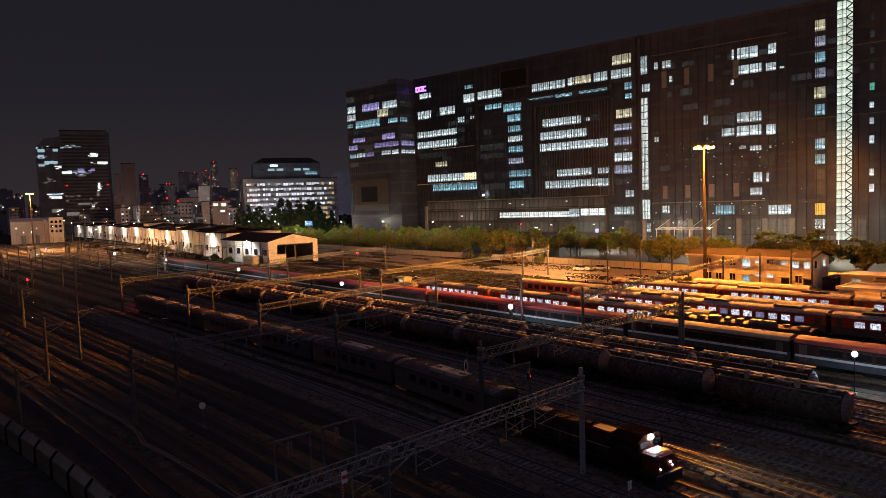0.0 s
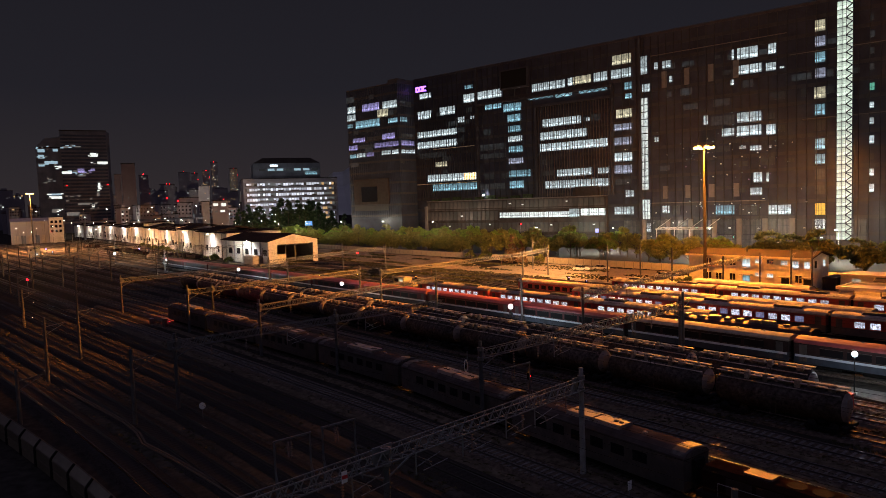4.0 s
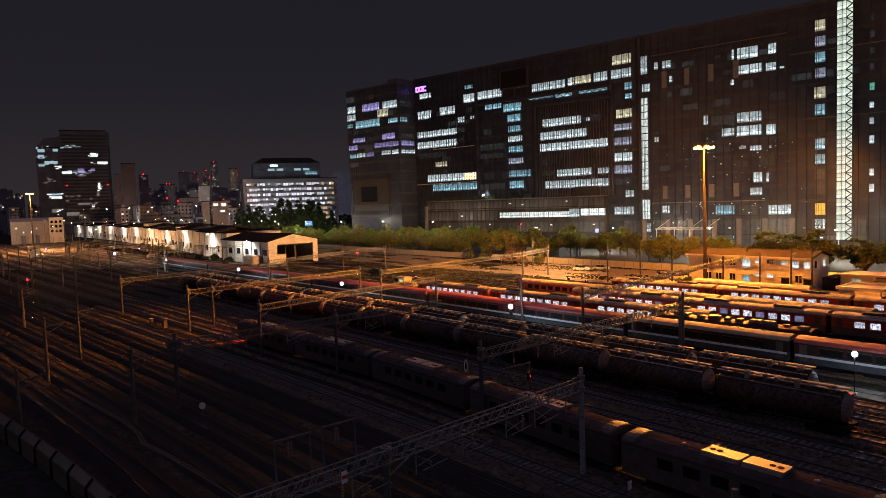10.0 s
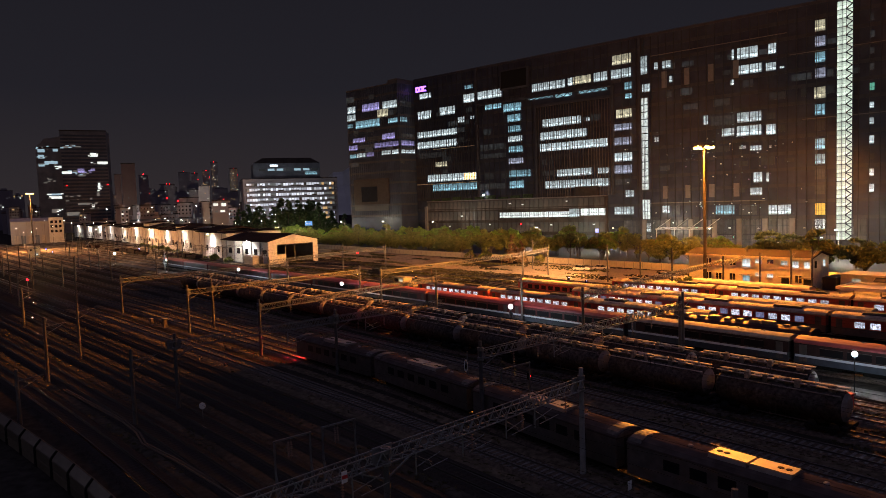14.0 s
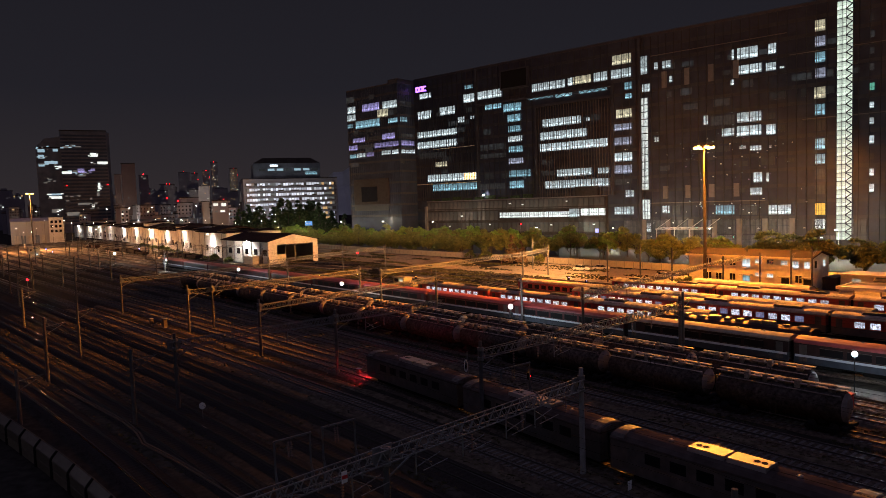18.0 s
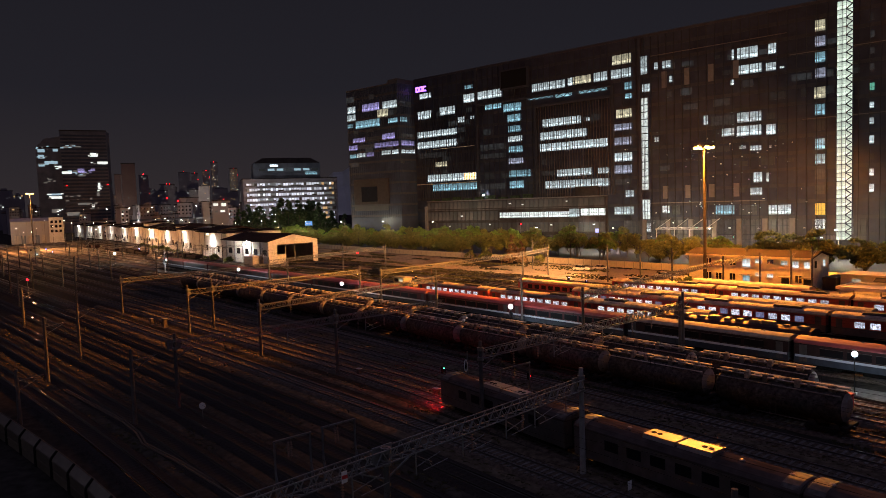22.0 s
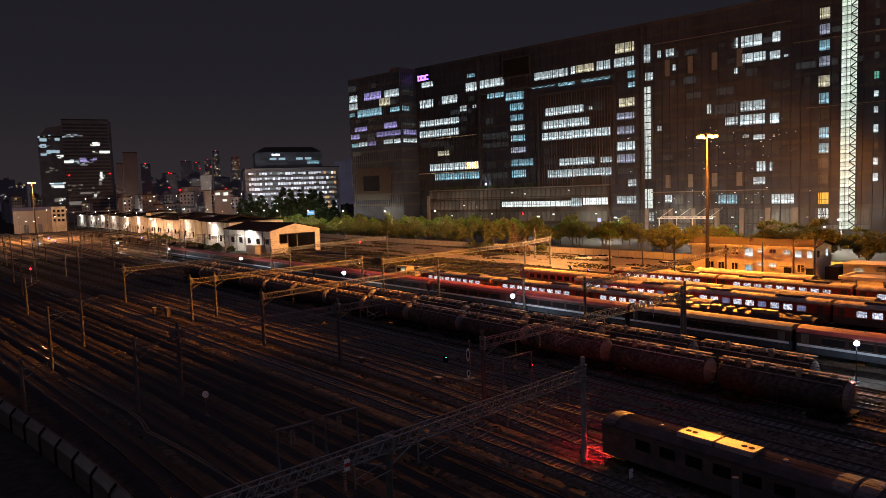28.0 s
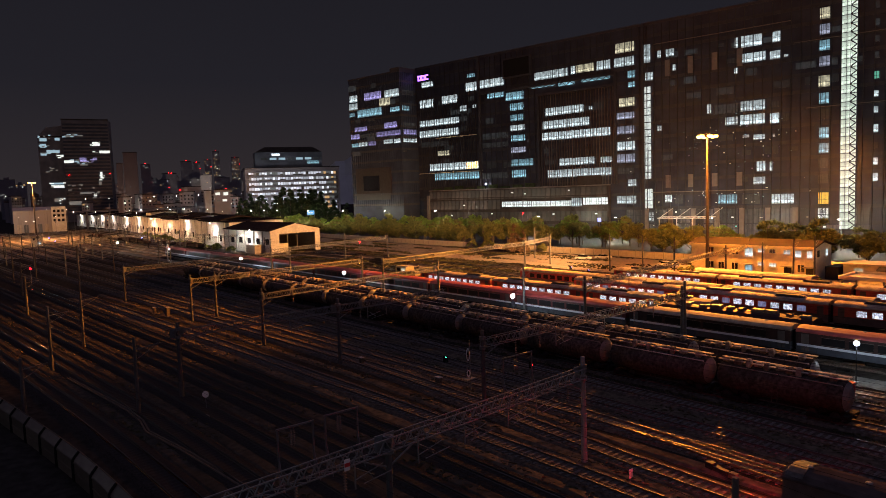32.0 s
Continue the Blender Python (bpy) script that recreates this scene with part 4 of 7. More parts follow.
LABEL_RED = "red passenger coach parked with lit windows"
LABEL_DARK = "dark slate passenger coach with a white stripe parked beside the platform"
RP = 22.9
for k in range(11):
    coach(-46.5 + 11.45 * 2 - k * RP, 82.5, RP, M_CDARK if k < 2 else M_MAROON, M_CBLUE, (), M_CROOF if k == 1 else M_CROOFRED, "none", LABEL_DARK)
service = coach(-46.0, 87.3, RP, M_CDARK, M_CDARK, (), M_CDARK, "none", "dark service coach with cluttered roof parked between trains", False)
rs = random.Random(3)
for i in range(11):
    u, w, d, h = -9.6 + 1.9 * i + rs.uniform(-0.4, 0.4), rs.uniform(0.35, 0.9), rs.uniform(0.3, 0.75), rs.uniform(0.12, 0.4)
    part("roof_box", Mesh().strip([[(u - w, -d, 3.75), (u + w, -d, 3.75), (u + w, d, 3.75), (u - w, d, 3.75)], [(u - w * 0.9, -d * 0.9, 3.9 + h), (u + w * 0.9, -d * 0.9, 3.9 + h), (u + w * 0.9, d * 0.9, 3.9 + h), (u - w * 0.9, d * 0.9, 3.9 + h)]]), M_ENDCAP if i % 3 else M_DARKMETAL, service)
for k in range(3):
    coach(-62.0 - k * RP, 92.1, RP, M_CRED, M_CRED, (G_COACH,), M_CROOF, "dark", LABEL_RED, False)
for k in range(3):
    coach(-27.0 - k * RP, 102.0, RP, M_CRED, M_CGREY, (G_COACH, G_COACH, G_COACH_DIM), M_CROOF, "dark", LABEL_RED, False)
for k in range(3):
    coach(-46.0 - k * RP, 107.0, RP, M_CRED, M_CGREY, (), M_CROOF, "none", LABEL_RED, False)
for k in range(3):
    coach(-30.0 - k * RP, 118.5, RP, M_CRED, M_CRED, (G_COACH,), M_CROOF, "dark", LABEL_RED, False)
coach(-62.0, 126.0, RP, M_CRED, M_CRED, (G_COACH_DIM,), M_CROOF, "none", LABEL_RED, False)

# ---- the train that leaves ----
train_parts = []
for k in range(6):
    c = coach(0, 42.0, 17.9, M_CGREY, M_CGREY, (), M_DROOF, "pair", "grey passenger coach of the leaving train with silver roof units", False, group="coaches of the leaving train")
    c.scale = (1, 0.96, 0.93)
    train_parts.append((c, 17.3 * k))
for s in (-0.9, 0.9):
    part("tail_light", Mesh().rod((-8.7, s, 1.35), (-8.59, s, 1.35), 0.09, 0.09, 10), G_RED_TAIL, train_parts[0][0], "glowing red tail light")
    # added plate that keeps the red light off the gantries above
    part("tail_light_blocker", Mesh().box(-9.0, -8.6, s - 0.16, s + 0.16, 1.46, 1.49), M_BLACK, train_parts[0][0], "small added black plate blocking the tail light upwards")
loco = thing("diesel_locomotive", "orange and grey diesel locomotive with a bright headlight", "locomotive")
part("frame", Mesh().box(-9.1, 7.1, -1.4, 1.4, 0.95, 1.3).box(-2.2, 2.2, -1.2, 1.2, 0.45, 0.95), M_BLACK, loco)
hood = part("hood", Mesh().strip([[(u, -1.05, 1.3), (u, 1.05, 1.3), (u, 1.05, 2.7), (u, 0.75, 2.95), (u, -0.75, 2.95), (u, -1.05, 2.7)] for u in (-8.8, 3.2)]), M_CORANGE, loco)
for u in (-3.2, -1.7):
    part("radiator_fan", Mesh().rod((u, 0, 2.93), (u, 0, 2.99), 0.6, 0.58, 16), M_BLACK, hood)
part("exhaust", Mesh().box(-0.6, 0.0, -0.25, 0.25, 2.9, 3.15), M_BLACK, hood)
for u in range(5):
    for s in (-1, 1):
        part("hood_door", Mesh().box(-7.2 + 2 * u, -5.5 + 2 * u, min(s * 1.04, s * 1.075), max(s * 1.04, s * 1.075), 1.5, 2.6), M_CDARK, hood)
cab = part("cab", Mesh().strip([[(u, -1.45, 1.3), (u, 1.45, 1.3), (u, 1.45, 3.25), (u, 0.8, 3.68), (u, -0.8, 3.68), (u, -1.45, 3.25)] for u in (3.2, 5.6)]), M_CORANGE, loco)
for s in (-1, 1):
    part("cab_window", Mesh().box(3.7, 5.1, min(s * 1.44, s * 1.47), max(s * 1.44, s * 1.47), 2.3, 2.9), M_DGLASS, cab)
    part("windscreen", Mesh().box(5.59, 5.62, min(s * 0.25, s * 1.2), max(s * 0.25, s * 1.2), 2.75, 3.2), M_DGLASS, cab)
    part("marker_light", Mesh().rod((6.93, s * 0.7, 1.6), (7.0, s * 0.7, 1.6), 0.05, 0.05, 8), G_LAMP_SHED, loco)
nose = part("nose", Mesh().strip([[(u, -h, 1.3), (u, h, 1.3), (u, h, top), (u, h - 0.2, top + 0.12), (u, -h + 0.2, top + 0.12), (u, -h, top)] for u, h, top in ((5.6, 1.0, 2.5), (6.7, 0.98, 2.46), (6.95, 0.85, 2.3))]), M_MAROON, loco, "dark red short nose")
part("nose_top", Mesh().box(5.75, 6.6, -0.7, 0.7, 2.6, 2.65), M_CGREY2, nose, "pale nose top")
part("number_lamp", Mesh().rod((6.93, 0.4, 1.9), (7.02, 0.4, 1.9), 0.1, 0.1, 10), G_FRONT, loco, "dull pink front lamp")
for u in (-5.4, 1.4):
    part("roof_panel", Mesh().box(u - 0.9, u + 0.9, -0.5, 0.5, 2.93, 3.08), M_CGREY, hood, "pale roof panel")
part("pilot", Mesh().box(7.1, 7.3, -1.4, 1.4, 0.5, 1.3), M_CBLUE, loco)
for s in (-1, 1):
    part("handrail", Mesh().rod((-7.6, s * 1.35, 2.2), (3.0, s * 1.35, 2.2), 0.025).rod((-7.6, s * 1.35, 1.3), (-7.6, s * 1.35, 2.2), 0.025).rod((-2.2, s * 1.35, 1.3), (-2.2, s * 1.35, 2.2), 0.025), M_GALV, loco)
for bx in (-5.0, 4.8):
    bo = part("bogie", Mesh().box(bx - 2.0, bx + 2.0, -1.15, -0.95, 0.5, 0.85).box(bx - 2.0, bx + 2.0, 0.95, 1.15, 0.5, 0.85).box(bx - 0.3, bx + 0.3, -1, 1, 0.5, 0.95), M_BLACK, loco)
    for wx in (-1.45, 0, 1.45):
        part("wheelset", Mesh().rod((bx + wx, -0.82, 0.82), (bx + wx, -0.68, 0.82), 0.46, 0.46, 14).rod((bx + wx, 0.68, 0.82), (bx + wx, 0.82, 0.82), 0.46, 0.46, 14).rod((bx + wx, -0.7, 0.82), (bx + wx, 0.7, 0.82), 0.08), M_DARKMETAL, bo)
part("head_light", Mesh().rod((5.6, 0.0, 3.47), (5.74, 0.0, 3.47), 0.17, 0.17, 12), G_HEAD, loco, "glowing headlight")
train_parts.append((loco, 104.4))


def along(d):
    """Where a thing at d metres along the line stands in x."""
    if d > -24:
        return d
    return -24 + 1.06 * (d + 24) if d > -60 else -62.16 + 1.03 * (d + 60)


def motions():
    """The train leaves to the right: the place of its last coach at each time."""
    last = [(0.0, -137.6), (1.0, -132.9), (2.0, -128.3), (4.0, -119.0), (6.0, -109.6), (7.0, -104.7), (8.0, -99.8), (9.0, -95.0), (10.0, -90.2), (12.0, -81.0), (14.0, -72.4), (16.0, -64.2), (18.0, -56.6), (20.0, -49.5), (22.0, -42.8), (24.0, -36.1), (26.0, -29.5), (28.0, -22.9), (30.0, -16.2), (32.0, -9.5)]
    for ob, ahead in train_parts:
        rows = []
        for t, d in last:
            cx = along(d + ahead)
            y = track_y(42.0, cx)
            slope = math.degrees(math.atan2(track_y(42.0, cx + 5) - track_y(42.0, cx - 5), 10))
            rows.append((t, pose(cx, y, 0, 0, 0, slope)))
        walk(ob, rows)


# ---- front of the office slab ----
podium = part("podium", Mesh().box(-183, -82, -1.2, 0.3, 0, 21), M_PODIUM, house, "brown glazed podium")
for i in range(41):
    part("podium_fin", Mesh().box(-183 + 2.5 * i, -182.85 + 2.5 * i, -1.3, -1.18, 0, 21), M_PODIUM, podium)
podium_pane = Mesh().box(0.12, 2.38, -1.215, -1.19, 0.25, 4.9).data("podium_pane", G_PODIUM)
for i in range(40):
    for z in (0.3, 5.9, 11.4, 16.3):
        if z == 11.4 and i >= 18:
            continue
        piece("podium_pane", podium_pane, podium, pose(-183 + 2.5 * i + 0.07, 0, z) @ Matrix.Diagonal((1, 1, 0.9, 1)))
for a, z, w in ((176, 3.2, 0.5), (168, 8.4, 0.35), (160, 13.4, 0.6), (151, 2.6, 0.5), (143, 9.2, 0.35), (137, 3.4, 0.6), (131, 18.9, 0.7), (124, 18.2, 0.5), (118, 3.0, 0.4), (109, 8.9, 0.5), (101, 19.2, 0.4), (95, 3.6, 0.8), (88, 9.0, 0.5)):
    part("lobby_light", Mesh().box(-a - w, -a + w, -1.33, -1.22, z, z + 0.5), G_WIN_HI, podium)
for z in (5.5, 11.0, 16.8):
    part("podium_band", Mesh().box(-183, -82, -1.26, -1.15, z, z + 0.5), M_PODIUM, podium)
part("podium_coping", Mesh().box(-183, -82, -1.35, 0.4, 21.0, 21.5), M_STONE, house)
for a, b, z in ((13, 62.5, 75.4), (-17, 12, 67.6), (-17, 8, 45.0)):
    part("ledge", Mesh().box(-b, -a, -0.25, 0.25, z, z + 0.22), M_STONE, house)
for a, b, z in ((149, 190, 30.1), (152, 178, 47.5), (20, 64, 17.4)):
    part("ledge", Mesh().box(-b, -a, -0.35, 0.25, z, z + 0.3), M_STONE if z == 17.4 else M_CREAM, house)
for a in (57, 48, 39, 30):
    for z0, z1 in ((19.2, 24.2), (62.5, 68.8)):
        part("column_panel", Mesh().box(-a - 1.0, -a + 1.0, -0.15, 0.25, z0, z1), M_STONE, house)
for a in (66, 56, 47, 38, 29, 20, 11):
    part("column", Mesh().box(-a - 0.9, -a + 0.9, -0.6, 0.3, 0, 11.0), M_STONE, house)
canopy_mesh = Mesh().bar((-58.5, -7, 7.5), (-38.3, -7, 7.5), 0.22).bar((-58.5, -1, 7.9), (-38.3, -1, 7.9), 0.22)
for i in range(7):
    u = -58.5 + 3.37 * i
    canopy_mesh.bar((u, -7, 7.5), (u, -1, 7.9), 0.16)
    if i < 6:
        canopy_mesh.bar((u, -7, 7.5), (u + 3.37, -1, 7.9), 0.12)
part("entrance_canopy", canopy_mesh, M_WHITE, house, "open white steel canopy frame")
for a in (58, 51, 45, 39):
    part("canopy_post", Mesh().rod((-a, -6.6, 0), (-a, -6.6, 7.4), 0.14), M_WHITE, house)
    part("canopy_stay", Mesh().rod((-a, -6.4, 7.6), (-a + 3.0, -0.3, 11.2), 0.09), M_WHITE, house)
G_LOBBY = glow("dim_entrance_hall", (0.95, 0.88, 0.80), 0.10, 0.85, (0.5, 0.5, 0.5), 0.5, own=0.6)
G_CYAN = glow("teal_sign_light", (0.2, 0.9, 0.8), 1.2)
re_ = random.Random(17)
for k, a in enumerate((-12, -3, 6, 12, 21, 30, 39, 48, 57, 67)):
    for z, top in ((0.3, 4.9), (5.4, 10.6)):
        for j in range(2):
            a0 = a + 0.6 + 3.7 * j
            bay = part("entrance_glazing", Mesh().box(-a0 - 3.5, -a0, 0.02, 0.2, z, top), G_LOBBY if re_.random() < 0.75 else G_WIN_D, house)
            part("bay_bar", Mesh().box(-a0 - 1.85, -a0 - 1.7, -0.06, 0.03, z, top).box(-a0 - 3.5, -a0, -0.06, 0.03, z + 2.9, z + 3.05), M_MULLION, bay)
    for j in range(2):
        a0, z = a + re_.uniform(0.8, 7.5), re_.choice((2.2, 4.0, 7.4, 9.4))
        part("hall_light", Mesh().box(-a0 - re_.uniform(0.2, 0.9), -a0, -0.1, -0.04, z, z + re_.uniform(0.15, 0.5)), re_.choice((G_WIN_HI, G_WIN_HI, G_WIN_W, G_CYAN)), house)
cube = part("tower_recess", Mesh().box(-225.2, -199.0, TF - 0.9, TF + 0.1, 21.0, 34.4), M_RECESS, house, "pale square frame low on the tower")
part("recess_screen", Mesh().box(-219.4, -207.3, TF - 1.0, TF - 0.88, 22.4, 30.3), M_DGLASS, cube)
part("tower_glow_band", Mesh().box(-226, -200, TF - 0.3, TF - 0.1, 17.6, 20.2), G_WIN_D, house)
frame_box = part("roof_frame", Mesh().box(-135, -119.5, -1.2, 0.2, 71.5, 80.5), M_FACADE_TRIM, house, "square dark framed screen near the roof")
part("frame_screen", Mesh().box(-134.2, -120.3, -1.3, -1.18, 72.2, 79.8), M_BLACK, frame_box)
sign = part("roof_sign", Mesh().box(-188.8, -180.8, -0.6, -0.3, 77.0, 80.6), M_BLACK, house, "dark backing of a glowing violet sign")
for a, b in ((-188.4, -186.2), (-185.9, -183.6), (-183.3, -181.2)):
    sb = Mesh().box(a, b, -0.8, -0.6, 77.4, 78.1).box(a, b, -0.8, -0.6, 79.4, 80.1).box(a, a + 0.65, -0.8, -0.6, 78.1, 79.4)
    if a < -183.4:
        sb.box(b - 0.65, b, -0.8, -0.6, 78.1, 79.4)
    part("sign_shape", sb, G_SIGN, sign)
for i in range(7):
    part("roof_plant", Mesh().box(-170 + 26 * i, -158 + 26 * i, 6, 16, 83.5, 85.6), M_FACADE_TRIM, house)

part("terrace_lamp", Mesh().ball((-146, -1.6, 23.6), 0.35, 8, 5), G_LAMP_W, house)
for i in range(9):
    part("terrace_planter", Mesh().box(-180 + 7 * i, -175 + 7 * i, -0.9, 0.0, 21.5, 22.3 + 0.5 * (i % 3)), M_LEAF3, house)
part("terrace_room", Mesh().box(-97, -86, -1.0, 0.35, 21.5, 25.5), M_RECESS, house)

# ---- along the road ----
pylon = solid("sign_pylon", Mesh().box(-272.6, -271.0, 213.6, 214.4, 0, 18.9), M_STONE, "tall pale stone pylon beside the road", "pylon")
dsign = thing("direction_sign", "lit blue road direction sign on a steel frame", "sign", m=pose(-389.6, 211, 0, 0, 0, 30))
part("panel", Mesh().box(-2.6, 2.6, -0.1, 0.1, 9.0, 11.6), glow("blue_sign_light", (0.12, 0.4, 0.9), 0.9), dsign)
for x in (-2.4, 2.4):
    part("post", Mesh().rod((x, 0.2, 0), (x, 0.2, 11.5), 0.15), M_GALV, dsign)
for bx in (-1.5, 0.2):
    part("text_bar", Mesh().box(bx, bx + 1.2, -0.14, -0.1, 9.9, 10.6), M_WHITE, dsign)
for tx, ty in ((-332, 212), (-324, 212), (-214, 222)):
    tl = thing("traffic_light", "traffic light on a post glowing red", "signal", "traffic lights", pose(tx, ty, 0))
    part("post", Mesh().rod((0, 0, 0), (0, 0, 9.4), 0.1), M_GALV, tl)
    part("head", Mesh().box(-0.9, 0.9, -0.2, 0.2, 9.4, 10.2), M_BLACK, tl)
    part("lens", Mesh().ball((0.5, -0.25, 9.8), 0.3, 8, 5), G_RED, tl)
for sx, sy, sz, colour in ((-254, 228, 7.4, (0.5, 0.3, 1.0)), (-181, 234, 6.8, (0.35, 0.35, 1.0)), (-149, 200, 2.9, (0.2, 0.4, 1.0))):
    st = thing("shop_sign", "small glowing violet-blue shop sign on a post", "sign", "shop signs", pose(sx, sy, 0))
    part("panel", Mesh().box(-0.8, 0.8, -0.12, 0.12, sz - 1.0, sz + 0.6), glow("shop_sign_light", colour, 1.6), st)
    part("post", Mesh().rod((0, 0.2, 0), (0, 0.2, sz), 0.1), M_GALV, st)

# ---- trees ----


def crown_cards(seed, h, spread, base, count, size, conical=0.0):
    """Leaf tufts on the boughs of an uneven crown: many small lobes over a broad dome."""
    r = random.Random(seed)
    lobes = []
    for i in range(54 if conical else 22):
        a, d = r.uniform(0, 2 * math.pi), spread * math.sqrt(r.uniform(0.02, 0.85))
        dome = h - (h - base) * (0.18 + 0.62 * (d / spread) ** 2)
        zz = dome - r.uniform(0.0, 0.45) * (h - base) * (1 - 0.6 * d / spread)
        if conical:
            k = r.uniform(0.02, 0.95)
            d, zz = spread * (1 - k) * r.uniform(0.5, 1.0), base + (h - base) * k
        lobes.append((math.cos(a) * d, math.sin(a) * d, zz, spread * (0.08 + 0.2 * (1 - k) if conical else r.uniform(0.16, 0.3))))
    m = Mesh()
    for i in range(count):
        lx, ly, lz, lr = r.choice(lobes)
        v = Vector((r.gauss(0, 1), r.gauss(0, 1), r.gauss(0, 0.8))).normalized() * lr * r.uniform(0.35, 1.12)
        x, y, z = lx + v.x, ly + v.y, min(h, max(base * 0.8, lz + v.z * 0.75))
        n = Vector((r.gauss(0, 1), r.gauss(0, 1), r.gauss(0.4, 1))).normalized()
        u = n.cross(Vector((r.gauss(0, 1), r.gauss(0, 1), r.gauss(0, 1)))).normalized()
        w = n.cross(u)
        s = size * r.uniform(0.5, 1.2)
        c = Vector((x, y, z))
        m.quad(c - u * s - w * s * 0.3, c - u * s * 0.1 - w * s * 0.8, c + u * s + w * s * 0.2, c + w * s * 0.7)
    return m


def tree(seed, h, spread, base, leaf, label, count=4000, size=0.27, conical=0.0):
    r = random.Random(seed + 50)
    ob = thing("tree", label, "tree", "trees along the road")
    wood = Mesh().rod((0, 0, -0.2), (0.05, 0.1, base + 0.3), 0.2, 0.14, 8).rod((0.05, 0.1, base + 0.2), (0.1, 0, h * 0.75), 0.14, 0.05, 7)
    for i in range(5):
        a = i * 1.26 + r.uniform(-0.3, 0.3)
        z0 = base + r.uniform(-0.2, 0.25) * (h - base) * 0.6
        wood.rod((0, 0, z0), (math.cos(a) * spread * 0.6, math.sin(a) * spread * 0.6, z0 + (h - base) * 0.35), 0.09, 0.03, 5)
    part("trunk", wood, M_BARK, ob, "forked brown trunk")
    part("crown", crown_cards(seed, h, spread, base, count, size, conical), leaf, ob)
    return ob


forms = [tree(1, 10.0, 4.2, 2.6, M_LEAF, "leafy green street tree lit by street lamps"), tree(2, 9.0, 3.8, 2.4, M_LEAF, "leafy green street tree lit by street lamps"),
         tree(3, 10.5, 4.6, 2.2, M_LEAF2, "dusky leafy tree beside the yard fence"), tree(4, 8.5, 4.0, 1.6, M_LEAF2, "dusky leafy tree beside the yard fence"),
         tree(5, 17.5, 4.6, 1.6, M_LEAF3, "tall dark pine tree behind the sheds", 3000, 0.42, 0.55),
         tree(6, 9.6, 3.3, 0.4, M_BROWNLEAF, "dense rusty brown conifer before the yard fence", 4200, 0.24, 0.7)]
bush = thing("bush", "low dusky bush beside the yard office", "bush", "bushes", pose(-89.0, 145.8, 0))
part("stems", Mesh().rod((0, 0, -0.1), (0.3, 0.2, 3.0), 0.3, 0.1, 6).rod((0, 0, -0.1), (-0.5, 0.1, 2.6), 0.25, 0.1, 6), M_BARK, bush)
part("foliage", crown_cards(9, 6.0, 3.6, 0.3, 1200, 0.7), M_LEAF2, bush)
TREE_SPOTS = "2,-68,195 0,-80,199 2,-87,192 3,-96,190 2,-104,193 2,-113,191 3,-121,193 1,-131,206 2,-139,196 0,-147,203 3,-146,190 1,-155,189 0,-163,197 1,-170,195 2,-177,186 3,-186,177 2,-184,182 0,-195,197 1,-203,198 0,-211,203 1,-219,204 3,-222,184 2,-231,190 0,-236,205 3,-240,182 0,-247,205 2,-250,187 1,-256,209 3,-262,183 0,-268,206 2,-274,190 0,-283,208 3,-286,184 2,-297,190 1,-300,205 0,-312,210 3,-310,186 2,-322,190 1,-330,206 3,-336,188 0,-348,208 2,-352,192 3,-366,196 1,-380,206 2,-392,200 3,-410,204 0,-428,214 2,-62,183 3,-71,180 2,-80,186 3,-89,181 1,-98,188 2,-107,183 3,-116,180 1,-143,188 2,-153,183 3,-162,180 2,-171,186 3,-180,181 1,-189,188 2,-198,183 3,-207,180 2,-216,186 3,-225,181 1,-234,188 2,-244,183 3,-253,180 2,-262,186 3,-271,181 1,-280,188 2,-289,183 3,-298,180 2,-307,186 3,-316,181 1,-325,188 2,-335,183 3,-344,180 2,-353,186 3,-362,181 1,-371,188 2,-380,183 2,-50,193 3,-40,196 2,-30,192 3,-19,196"
for i, spot in enumerate(TREE_SPOTS.split()):
    k, tx, ty = (float(v) for v in spot.split(","))
    s = 0.78 + 0.24 * rng.random()
    tall = 1.2 if -310 < tx < -120 else 1.0
    copy_thing(forms[int(k)], pose(tx, ty, 0, 0, 0, rng.uniform(0, 360))).scale = (s * 1.22, s * 1.22, s * tall)
for i in range(26):
    tx = -178 - 9.5 * i
    s = rng.uniform(0.95, 1.25)
    copy_thing(forms[i % 2], pose(tx, rng.uniform(197, 203) if i % 3 else 211, 0, 0, 0, rng.uniform(0, 360))).scale = (s, s, s)
for i in range(36):
    tx = -196 - 5.4 * i + rng.uniform(-1.5, 1.5)
    s = rng.uniform(0.75, 1.08)
    copy_thing(forms[2 + i % 2], pose(tx, 171.5 + max(0, -230 - tx) * 0.05 + rng.uniform(-1.5, 4.0), 0, 0, 0, rng.uniform(0, 360))).scale = (s, s, s * rng.uniform(0.8, 1.0))
for i in range(14):
    tx = -112 + 7.2 * i + rng.uniform(-1.5, 1.5)
    s = rng.uniform(0.95, 1.2)
    copy_thing(forms[2 + i % 2], pose(tx, rng.uniform(174, 183), 0, 0, 0, rng.uniform(0, 360))).scale = (s * 1.15, s * 1.15, s)
for tx, s in ((-86.2, 0.3), (-84.6, 0.22), (-82.0, 0.16), (-77.5, 0.18), (-71.0, 0.14), (-69.0, 0.12), (-66.6, 0.17), (-62.5, 0.13), (-58.2, 0.2)):
    copy_thing(bush, pose(tx, 145.6, 0, 0, 0, rng.uniform(0, 360))).scale = (s * 1.2, s * 1.2, s)
copy_thing(forms[5], pose(-154.9, 160.6, 0, 0, 0, 130)).scale = (0.85, 0.85, 0.8)
